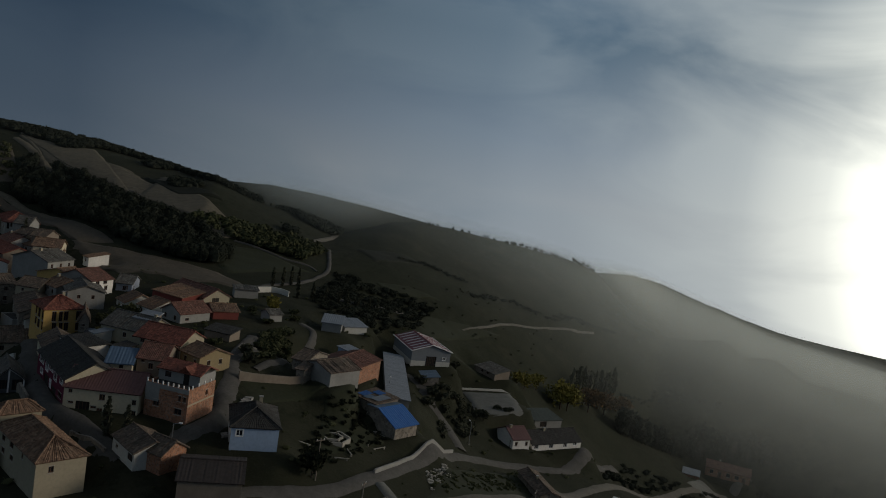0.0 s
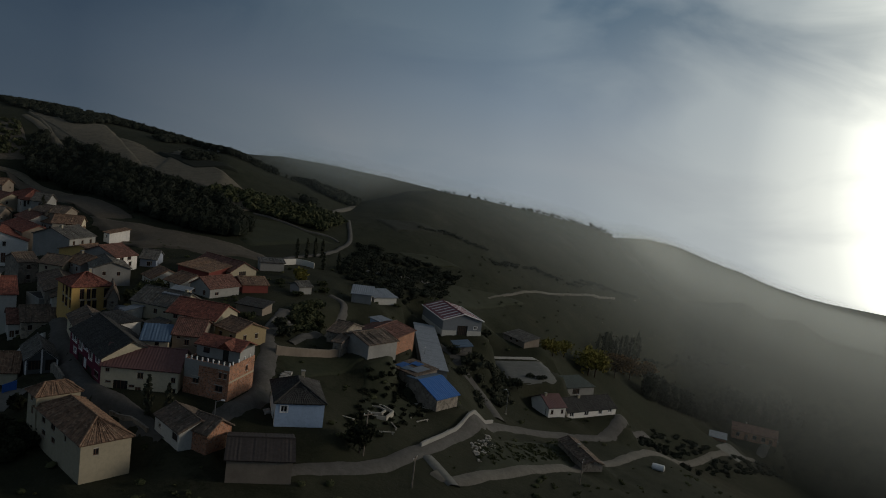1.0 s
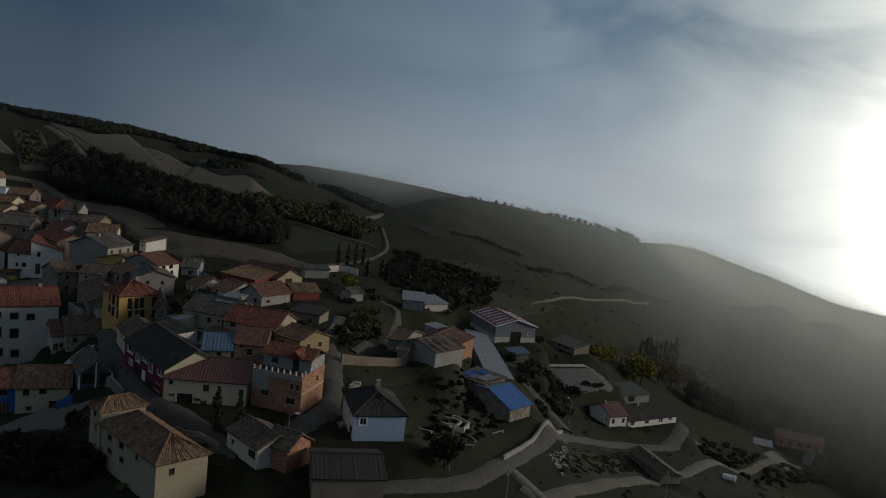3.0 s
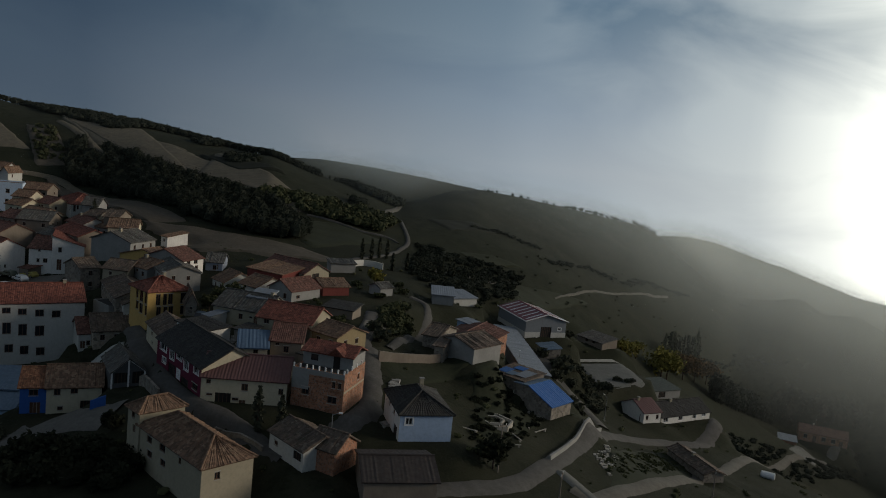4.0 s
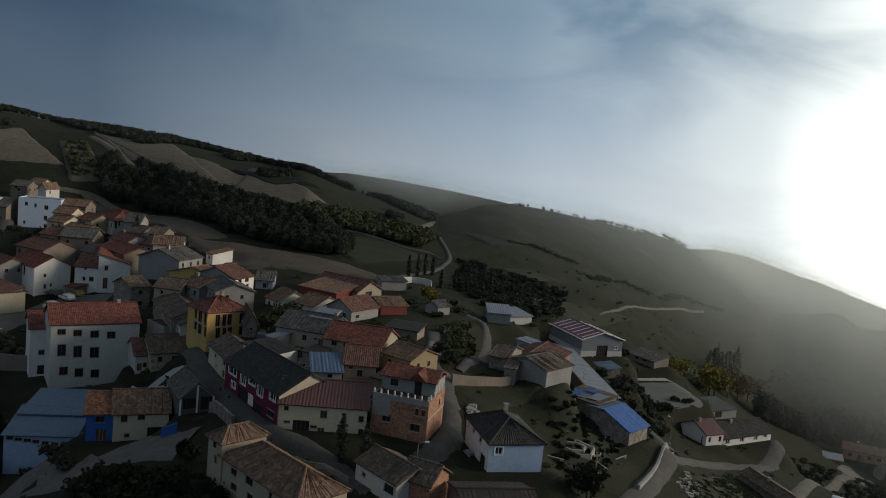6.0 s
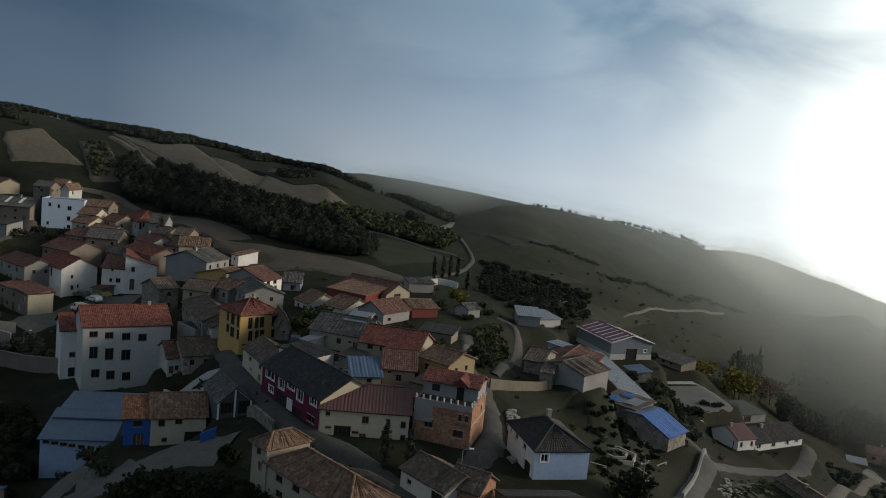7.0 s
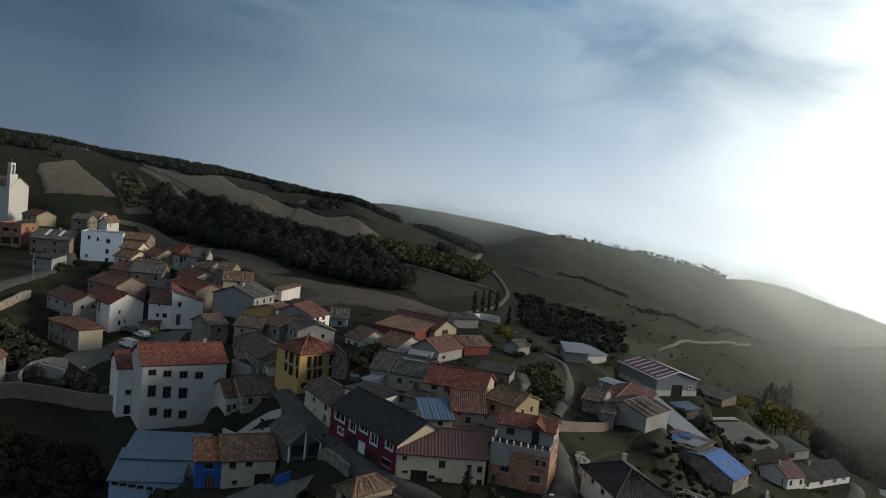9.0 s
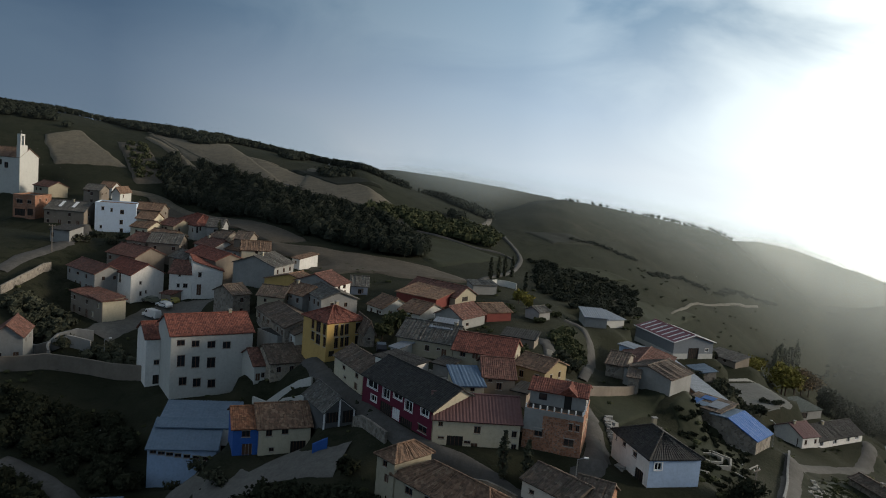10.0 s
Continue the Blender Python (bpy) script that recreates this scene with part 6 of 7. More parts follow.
SCRUB_GARDEN = [(10.8, 123.9), (19.6, 141.5), (24.1, 125.5), (14.9, 103.1), (9.7, 97.3)]
SCRUB_ISLAND = [(34.0, 119.8), (56.0, 157.8), (58.4, 140.5), (31.5, 103.8)]
SCRUB_BANK = [(32.8, 172.0), (46.0, 188.0), (45.1, 169.4), (35.4, 149.5)]
SCRUB_SLOPE = [(-55.4, 263.1), (-28.2, 274.7), (-13.7, 277.8), (-18.8, 247.5), (-41.2, 246.4), (-65.5, 255.0)]
SCRUB_FARM = [(-7.4, 149.6), (-3.4, 156.5), (-1.3, 146.1), (-2.4, 133.3), (-5.7, 126.8), (-8.2, 132.6)]
SCRUB_RIGHT = [(103.0, 242.8), (205.2, 332.3), (202.2, 321.7), (79.0, 174.7)]
SCRUB_FIELDS = [(0.2, 252.9), (105.4, 377.7), (154.3, 388.6), (86.8, 274.6), (32.1, 217.1)]
cypress('cypress', 'slender dark cypress beside the valley road', -19.2, 204.5, 6, 1.3, LEAF_DARK, 48)
cypress('cypress', 'slender dark cypress beside the valley road', -16.9, 208.3, 6, 1.3, LEAF_DARK, 49)
cypress('cypress', 'slender dark cypress beside the valley road', -15.1, 211.9, 6, 1.3, LEAF_DARK, 50)
cypress('cypress', 'slender dark cypress beside the valley road', -13.0, 212.7, 6, 1.3, LEAF_DARK, 51)
cypress('cypress', 'slender dark cypress in a row above the wood', -10.0, 197.6, 5, 1.3, LEAF_DARK, 52)
cypress('cypress', 'slender dark cypress in a row above the wood', -6.4, 202.0, 5, 1.3, LEAF_DARK, 53)
cypress('cypress', 'slender dark cypress in a row above the wood', -2.7, 203.4, 5, 1.3, LEAF_DARK, 54)
cypress('cypress', 'slender dark cypress in a row above the wood', 1.1, 205.5, 5, 1.3, LEAF_DARK, 55)
cypress('cypress', 'slender dark cypress in a row above the wood', 3.4, 206.5, 5, 1.3, LEAF_DARK, 56)
cypress('cypress', 'slender dark cypress in a row above the wood', 6.6, 209.3, 5, 1.3, LEAF_DARK, 57)
cypress('cypress', 'slender dark cypress in a row above the wood', 9.8, 212.3, 5, 1.3, LEAF_DARK, 58)
cypress('cypress', 'slender dark cypress in a row above the wood', 12.4, 213.7, 5, 1.3, LEAF_DARK, 59)
cypress('cypress', 'dark cypress in front of the cream house', -18.9, 93.6, 6.5, 1.5, LEAF_DARK, 60)
cypress('cypress', 'dark cypress in front of the cream house', -15.9, 93.7, 6.5, 1.5, LEAF_DARK, 61)
cypress('cypress', 'dark cypress in the upper village', -93.8, 204.3, 9, 2.2, LEAF_DARK, 62)
tree('tree', 'bright yellow autumn tree at the valley edge', -12.9, 176.6, 3.4, 3.2, LEAF_YELLOW, 63)
tree('tree', 'bright yellow autumn tree at the valley edge', -11.4, 170.9, 3.4, 3.2, LEAF_YELLOW, 64)
tree('tree', 'yellow green autumn tree beside the court', 81.1, 247.5, 10, 11, LEAF_YELLOW, 65, 0.55, 1100)
tree('tree', 'yellow green autumn tree beside the court', 85.1, 253.8, 10, 11, LEAF_YELLOW, 66, 0.55, 1100)
tree('tree', 'rust coloured autumn tree beside the court', 98.7, 277.5, 10, 11, LEAF_RUST, 67, 0.55, 1100)
tree('tree', 'rust coloured autumn tree beside the court', 110.4, 297.6, 10, 11, LEAF_RUST, 68, 0.55, 1100)
tree('tree', 'rust coloured autumn tree beside the court', 122.5, 316.9, 10, 11, LEAF_RUST, 69, 0.55, 1100)
tree('tree', 'small yellowing tree beside the farm road', 61.6, 228.5, 6, 6, LEAF_YELLOW, 70)
tree('tree', 'small yellowing tree beside the farm road', 65.0, 233.6, 6, 6, LEAF_YELLOW, 71)
tree('tree', 'small yellowing tree beside the farm road', 70.9, 244.1, 6, 6, LEAF_YELLOW, 72)
tree('tree', 'broad dark green tree beside the yellow house', -39.2, 143.1, 3.5, 4, LEAF_GREEN, 73)
tree('tree', 'broad dark green tree beside the yellow house', -37.5, 145.8, 3.5, 4, LEAF_GREEN, 74)
tree('tree', 'broad dark green tree beside the yellow house', -40.2, 138.6, 3.5, 4, LEAF_GREEN, 75)
tree('tree', 'dark leafy tree in the village yard', -6.2, 129.1, 2.2, 3.2, LEAF_DARK, 76)
tree('tree', 'dark leafy tree in the village yard', -7.9, 132.0, 2.2, 3.2, LEAF_DARK, 77)
tree('tree', 'round dark tree standing in the garden corner', 13.0, 96.6, 5.2, 5.0, LEAF_SHADED, 78, 0.32, 900)
tree('tree', 'dark leafy tree at the yard edge', -38.6, 94.4, 2.2, 2.6, LEAF_SHADED, 81, 0.35, 700)
tree('tree', 'dark leafy tree at the yard edge', -45.0, 88.6, 2.8, 4.2, LEAF_SHADED, 84, 0.35, 700)
tree('tree', 'dark leafy tree at the bottom of the yard', -47.2, 87.4, 2.8, 4.2, LEAF_SHADED, 85, 0.35, 700)
tree('tree', 'dark leafy tree at the bottom of the yard', -44.1, 87.9, 2.8, 4.2, LEAF_SHADED, 86, 0.35, 700)
tree('tree', 'dark leafy tree at the bottom of the yard', -41.1, 86.9, 2.8, 4.2, LEAF_SHADED, 87, 0.35, 700)
tree('tree', 'dark leafy tree at the bottom of the yard', -37.7, 85.8, 2.8, 4.2, LEAF_SHADED, 88, 0.35, 700)
tree('tree', 'dark tree among the sheds', 29.2, 172.4, 2.5, 3, LEAF_DARK, 90)
tree('tree', 'dark tree among the sheds', 31.1, 161.1, 2.5, 3, LEAF_DARK, 91)
bush('bush', 'dark shrub along the farm road', 35.0, 172.5, 1.6, 2.6, LEAF_DARK, 92)
bush('bush', 'dark shrub along the farm road', 37.9, 172.4, 1.6, 2.6, LEAF_DARK, 93)
bush('bush', 'dark shrub along the farm road', 39.7, 170.7, 1.6, 2.6, LEAF_DARK, 94)
bush('bush', 'dark shrub along the farm road', 42.7, 171.4, 1.6, 2.6, LEAF_DARK, 95)
bush('bush', 'dark shrub along the farm road', 51.5, 188.3, 1.6, 2.6, LEAF_DARK, 96)
bush('bush', 'dark shrub along the farm road', 54.6, 188.0, 1.6, 2.6, LEAF_DARK, 97)
bush('bush', 'rough shrub in the garden', -1.4, 142.7, 1.5, 2.6, LEAF_GREEN, 98)
bush('bush', 'rough shrub in the garden', -4.0, 135.3, 1.5, 2.6, LEAF_GREEN, 99)
bush('bush', 'rough shrub in the garden', -4.8, 168.0, 1.5, 2.6, LEAF_GREEN, 100)
bush('bush', 'rough shrub in the garden', -9.5, 157.6, 1.5, 2.6, LEAF_GREEN, 101)
bush('bush', 'rough shrub in the garden', -15.6, 167.6, 1.5, 2.6, LEAF_GREEN, 102)
bush('bush', 'rough shrub in the garden', -21.9, 167.3, 1.5, 2.6, LEAF_GREEN, 103)
bush('bush', 'rough shrub in the garden', -14.9, 133.5, 1.5, 2.6, LEAF_GREEN, 104)
bush('bush', 'rough shrub in the garden', -6.7, 175.4, 1.5, 2.6, LEAF_GREEN, 105)
bush('bush', 'dark shrub below the white house', -127.3, 196.3, 2.5, 3.5, LEAF_DARK, 106)
bush('bush', 'dark shrub below the white house', -130.5, 208.8, 2.5, 3.5, LEAF_DARK, 107)
bush('bush', 'dark shrub below the white house', -121.6, 200.4, 2.5, 3.5, LEAF_DARK, 108)
bush('bush', 'dark shrub below the white house', -128.9, 193.6, 2.5, 3.5, LEAF_DARK, 109)
bush('bush', 'dark shrub below the white house', -125.5, 211.6, 2.5, 3.5, LEAF_DARK, 110)
bush('bush', 'dark shrub beside the lane', -66.8, 108.5, 2.0, 3, LEAF_DARK, 113)
bush('bush', 'dark shrub beside the lane', -61.3, 104.1, 2.0, 3, LEAF_DARK, 114)
bush('bush', 'dark shrub beside the lane', -57.3, 99.7, 2.0, 3, LEAF_DARK, 115)
car('van', 'white delivery van parked on the square', -95.3, 165.7, 150, paint("white_paint", (0.7, 0.7, 0.7)), True)
car('car', 'white car parked on the square', -94.3, 169.9, 150, paint("white_paint", (0.65, 0.66, 0.66)), False)
car('car', 'grey green car parked on the square', -98.8, 172.9, 160, paint("green_grey_paint", (0.12, 0.14, 0.11)), False)
car('car', 'yellow car parked on the square', -94.1, 173.2, 165, paint("yellow_paint", (0.36, 0.30, 0.08)), False)
car('car', 'dark car parked beside the stone cottage', -39.4, 131.4, 100, paint("dark_paint", (0.03, 0.03, 0.035)), False)
street_lamp('street_lamp', 'grey steel street lamp at the road bend', 42.6, 159.7, 5.5, 120, 121)
street_lamp('street_lamp', 'grey steel street lamp on the terrace', -96.9, 147.4, 4.5, 30, 122)
street_lamp('street_lamp', 'white street lamp beside the sheds', 21.5, 152.9, 4.5, 90, 123)
street_lamp('street_lamp', 'small white street lamp at the lane corner', -9.3, 95.5, 3.0, 0, 124)
utility_pole('utility_pole', 'grey wooden pole at the garden', 13.7, 96.5, 7, 40, 125)
utility_pole('utility_pole', 'short grey wooden pole by the road', 21.7, 92.1, 5, 70, 126)
utility_pole('utility_pole', 'short grey wooden pole by the road', 53.6, 121.8, 5, 70, 127)
utility_pole('utility_pole', 'tall pale pole below the church', -130.0, 185.7, 7, 20, 128)
utility_pole('utility_pole', 'pale pole at the village edge', -90.1, 204.8, 5, 20, 129)
strip('yard_track', 'pale worn track between the yards', 'road', [(-9.7, 144.7), (-9.1, 135.6), (-10.3, 127.5), (-11.6, 121.0)], 3.5, LANE, 0.3)
strip('farm_track', 'narrow pale track past the barns', 'road', [(-3.1, 166.6), (0.6, 164.0), (1.3, 153.6), (-1.7, 137.5), (-4.5, 127.1)], 2.4, LANE, 0.3)
strip('concrete_path', 'pale concrete apron beside the road bend', 'road', [(23.9, 104.6), (26.4, 101.1), (28.4, 97.4)], 3.0, PAVED, 0.4)
patch_of('terrace', 'pale paved terrace beside the brick bungalow', 'field', [(145.0, 282.1), (157.8, 303.5), (167.9, 299.5), (154.1, 277.0)], PAVED, 0.35, 14)
patch_of('yard', 'grey trodden yard between the village houses', 'yard', [(-10.2, 137.4), (-6.6, 138.6), (-8.3, 126.1), (-11.3, 124.3)], YARD, 0.32, 12)
yard_wall('road_parapet', 'pale plastered wall beside the valley road', [(-22.3, 188.7), (-17.7, 196.4), (-12.4, 196.3)], 1.6, 0.4, MATS['white_grey'])
yard_wall('row_wall', 'low pale stone wall under the cypress row', [(-0.1, 210.6), (10.2, 219.4), (22.1, 229.0)], 0.6, 0.4, MATS['grey_render'])
yard_wall('court_wall', 'low pale wall above the concrete yard', [(41.0, 203.5), (50.0, 207.0), (58.0, 210.2)], 0.7, 0.3, MATS['white_grey'])
yard_wall('yard_wall', 'pale plastered garden wall between the houses', [(-29.7, 112.3), (-28.2, 113.7), (-26.2, 115.9)], 1.4, 0.3, MATS['white_grey'])
yard_wall('yard_wall', 'grey block wall of a cluttered yard', [(-21.1, 107.0), (-18.5, 107.1), (-15.7, 106.3)], 1.6, 0.3, MATS['grey_render'])
yard_wall('yard_wall', 'rough stone wall beside the glazed shed', [(-39.9, 106.7), (-37.2, 102.9), (-34.4, 99.5)], 1.6, 0.4, MATS['stone_grey'])
yard_wall('yard_wall', 'low blue painted wall beside the cream house', [(-44.5, 100.7), (-42.6, 101.4)], 1.6, 0.3, MATS['blue'])
yard_wall('yard_wall', 'grey rendered wall of the lower terrace', [(-104.9, 141.3), (-107.4, 145.4), (-107.6, 149.4), (-101.7, 152.4)], 2.6, 0.4, MATS['grey_render'])
yard_wall('yard_wall', 'pale ramp wall with a rail below the barn', [(-60.4, 127.2), (-54.1, 122.6), (-48.7, 120.1)], 1.0, 0.3, MATS['white_grey'])
yard_wall('yard_wall', 'low stone wall above the lane', [(-24.7, 94.6), (-20.8, 92.6), (-17.1, 89.7)], 0.8, 0.35, MATS['stone_grey'])
RUBBLE_YARD = [(-30.3, 120.4), (-26.8, 118.5), (-26.1, 114.2), (-29.0, 112.6)]
RUBBLE_LANE = [(-2.9, 113.0), (-1.6, 114.4), (-1.6, 104.7), (-2.5, 99.4), (-3.3, 102.2)]
RUBBLE_BROWN = [(-19.9, 110.5), (-17.1, 110.9), (-16.0, 107.4), (-18.9, 107.0)]
RUBBLE_RUIN = [(30.9, 121.7), (34.9, 128.8), (37.1, 123.7), (33.2, 111.4)]
RUBBLE_BANK = [(-85.3, 122.2), (-83.1, 123.6), (-79.6, 119.5), (-81.3, 117.3)]
GARDEN_BED = [(13.8, 113.6)]
PLANKS = [(20.4, 124.8), (20.5, 118.8), (17.5, 110.3), (22.6, 125.1), (16.6, 106.7), (22.4, 118.7), (18.6, 130.7), (22.4, 138.5), (9.7, 106.3)]
TANK = [(82.7, 164.2)]
tree('tree', 'dark leafy tree at the wall of the yard', 37.9, 191.1, 2.5, 3, LEAF_DARK, 152)
tree('tree', 'dark leafy tree at the wall of the yard', 32.5, 168.5, 2.5, 3, LEAF_DARK, 153)
tree('tree', 'dark leafy tree at the wall of the yard', 45.1, 179.3, 2.5, 3, LEAF_DARK, 154)
tree('tree', 'dark leafy tree at the wall of the yard', 47.3, 179.2, 2.5, 3, LEAF_DARK, 155)
patch_of('stony_terrace', 'pale stony terrace below the hill wood', 'field', [(-180.1, 349.0), (-143.0, 324.4), (-103.3, 306.4), (-143.2, 306.3)], STUBBLE, 0.5, 22)
patch_of('stony_terrace', 'pale stony terrace below the hill wood', 'field', [(-104.7, 288.6), (-77.2, 283.6), (-52.4, 268.1), (-75.8, 258.9)], STUBBLE, 0.5, 22)
patch_of('stony_terrace', 'pale stony terrace above the valley road', 'field', [(-59.0, 253.2), (-47.3, 267.2), (-25.0, 264.2), (-46.6, 245.7)], STUBBLE, 0.5, 22)
patch_of('heath_bank', 'dark heath bank between terraces', 'field', [(-99.9, 302.7), (-80.1, 296.9), (-58.0, 285.7), (-76.6, 280.6)], HEATH, 0.9, 16)
strip('terrace_track', 'thin pale track down the hillside', 'road', [(-172.9, 339.1), (-161.4, 327.9), (-147.5, 311.0), (-134.4, 291.9)], 2.0, STUBBLE, 0.6)
strip('terrace_track', 'thin pale track between hillside terraces', 'road', [(-113.1, 293.7), (-96.2, 281.7), (-83.5, 274.2), (-67.8, 268.6)], 1.6, LANE, 0.6)
patch_of('dry_slope', 'dull dry grass slope on the hill', 'field', [(-172.4, 337.7), (-136.4, 336.6), (-91.1, 275.3), (-137.4, 307.2)], STUBBLE, 0.7, 24)
patch_of('dry_slope', 'dull dry grass slope above the wood', 'field', [(-94.0, 310.6), (-46.7, 261.1), (-49.3, 250.0), (-91.1, 275.3)], STUBBLE, 0.7, 24)
patch_of('bare_slope', 'bare brown slope between village and wood', 'field', [(-149.7, 276.3), (-116.1, 256.3), (-71.1, 215.6), (-80.4, 209.7)], PLOUGH, 0.4, 24)
patch_of('orchard_ground', 'pale earth of a hillside orchard', 'field', [(-178.2, 318.0), (-165.5, 319.4), (-142.1, 285.1), (-152.0, 278.6)], PLOUGH, 0.5, 14)
ORCHARD = [(-175.2, 316.2), (-164.8, 316.4), (-144.4, 287.4), (-152.5, 281.8)]


# ---- woods, hedges and scrub ----
def inside(p, poly):
    x, y = p
    hit = False
    for (x0, y0), (x1, y1) in zip(poly, poly[1:] + poly[:1]):
        if (y0 > y) != (y1 > y) and x < (x1 - x0) * (y - y0) / (y1 - y0) + x0:
            hit = not hit
    return hit


def off_lane(x, y):
    for points, width in LANES:
        for (x0, y0), (x1, y1) in zip(points, points[1:]):
            d2 = (x1 - x0) ** 2 + (y1 - y0) ** 2
            t = min(1.0, max(0.0, ((x - x0) * (x1 - x0) + (y - y0) * (y1 - y0)) / max(d2, 0.01)))
            if math.hypot(x - x0 - t * (x1 - x0), y - y0 - t * (y1 - y0)) < width * 0.5 + 0.6:
                return False
    return all(abs((x - q[0]) * q[3] + (y - q[1]) * q[4]) > q[5] + 0.4 or abs((y - q[1]) * q[3] - (x - q[0]) * q[4]) > q[6] + 0.4 for q in PADS)


def scattered(poly, count, high, wide, seed):
    rng = random.Random(seed)
    xs, ys = [p[0] for p in poly], [p[1] for p in poly]
    out = []
    for _ in range(count * 30):
        p = (rng.uniform(min(xs), max(xs)), rng.uniform(min(ys), max(ys)))
        if inside(p, poly) and off_lane(*p):
            k = rng.uniform(0.6, 1.25)
            out.append((*p, high * k, wide * k * rng.uniform(0.8, 1.2)))
            if len(out) == count:
                break
    return out


def crest_face(count):
    """Spots over the dark upper face of the near hill, thinning downwards."""
    rng = random.Random(5)
    out = []
    while len(out) < count:
        a, k = rng.uniform(-38, -3), rng.random()
        r = near_crest(a)[0] * (1.0 - 0.16 * k * k)
        x, y = r * math.sin(radians(a)), r * math.cos(radians(a))
        if noise.noise((x * 0.03, y * 0.03, 3.0)) > k * 0.9 - 0.5:
            g = rng.uniform(0.6, 1.3)
            out.append((x, y, 2.4 * g, 4.2 * g))
    return out


wood("valley_wood", "dark evergreen wood on the slope behind the village", scattered(WOOD_MAIN, 1000, 4.0, 4.4, 1), LEAF_WOOD, 1, 0.24, 170)
wood("stream_wood", "dark scrubby wood along the valley bottom", scattered(WOOD_VALLEY, 300, 1.3, 3.2, 2), LEAF_WOOD, 2, 0.26, 110)
wood("hedge_wood", "dark conifer belt below the low white house", scattered(WOOD_HEDGE, 330, 8.5, 5.0, 3), LEAF_WOOD, 3, 0.5, 120)
wood("poplar_clump", "clump of bare grey poplars in the mist", scattered(WOOD_POPLAR, 34, 11, 3.0, 4), LEAF_DARK, 4, 0.5, 70)
wood("crest_wood", "dark open wood on the upper hill face", crest_face(3200), LEAF_WOOD, 5, 0.42, 26)
wood("left_scrub", "dark shrubs on the bank, shade painted in their leaves", scattered(SCRUB_LEFT, 230, 2.0, 2.8, 6), LEAF_SHADED, 6, 0.3, 90)
wood("yard_scrub", "black-green bushes and small trees below the yard", scattered(SCRUB_YARD, 110, 1.9, 3.0, 61), LEAF_SHADED, 61, 0.3, 120)
wood("terrace_scrub", "dark scrub on the terraces", scattered(SCRUB_TERRACE, 130, 1.8, 2.8, 7), LEAF_DARK, 7, 0.4, 40)
wood("garden_scrub", "dull green garden growth", scattered(SCRUB_GARDEN, 110, 0.5, 1.2, 8), LEAF_SHADED, 8, 0.3, 40)
wood("island_scrub", "rough grass tufts by the road", scattered(SCRUB_ISLAND, 150, 0.3, 1.3, 9), LEAF_GREEN, 9, 0.28, 34)
wood("bank_scrub", "dark hedge along the farm road", scattered(SCRUB_BANK, 80, 1.3, 2.0, 10), LEAF_DARK, 10, 0.35, 44)
wood("slope_scrub", "pale olive scrub dotted over the slope", scattered(SCRUB_SLOPE, 260, 2.5, 3.5, 11), LEAF_GREEN, 11, 0.7, 22)
wood("farm_scrub", "dull green scrub behind the houses", scattered(SCRUB_FARM, 70, 1.0, 2.2, 12), LEAF_GREEN, 12, 0.4, 40)
wood("right_scrub", "dark scrub below the road", scattered(SCRUB_RIGHT, 150, 1.3, 2.6, 13), LEAF_WOOD, 13, 0.35, 40)
wood("field_scrub", "dark bushes scattered over misty fields", scattered(SCRUB_FIELDS, 60, 0.6, 1.2, 14), LEAF_DARK, 14, 0.3, 24)


def hedge_lines():
    """Low uneven hedges along the old field banks of the far slopes."""
    rng = random.Random(77)
    spots = []
    for line in [[(129.4, 339.5), (157.5, 367.4), (173.1, 365.0), (187.6, 363.5)], [(72.6, 332.3), (88.2, 344.6), (108.3, 368.3), (131.8, 386.4)], [(166.1, 402.8), (180.9, 397.6), (196.7, 390.1)], [(15.4, 294.7), (25.5, 307.9), (35.5, 310.1), (42.5, 317.6)], [(43.3, 294.8), (55.9, 314.2), (71.1, 334.4)]]:
        for p in smooth_line(line, 1.6):
            if noise.noise((p.x * 0.05, p.y * 0.05, 4.0)) > -0.25:
                k = rng.uniform(0.5, 1.4)
                spots.append((p.x + rng.uniform(-1.6, 1.6), p.y + rng.uniform(-1.6, 1.6), 1.0 * k, 2.6 * k))
    wood("bank_hedges", "dark uneven hedges along the old field banks", spots, LEAF_WOOD, 78, 0.4, 30)


hedge_lines()


def crest_trees():
    """Small trees standing along the skyline: thick on the near hill, a thin row on the rounded one."""
    rng = random.Random(21)
    spots = []
    for a0, a1, n, high in ((-36, -12, 230, 2.2), (-12, -4, 40, 1.6), (3, 9, 16, 1.2), (9, 16, 46, 1.7)):
        for _ in range(n):
            a = rng.uniform(a0, a1)
            r = near_crest(a)[0] * rng.uniform(0.975, 1.0)
            a = radians(a)
            spots.append((r * math.sin(a), r * math.cos(a), high * rng.uniform(0.6, 1.3), high * rng.uniform(0.7, 1.6)))
    return wood("skyline_trees", "small dark trees along the skyline", spots, LEAF_WOOD, 22, 0.4, 26)


crest_trees()


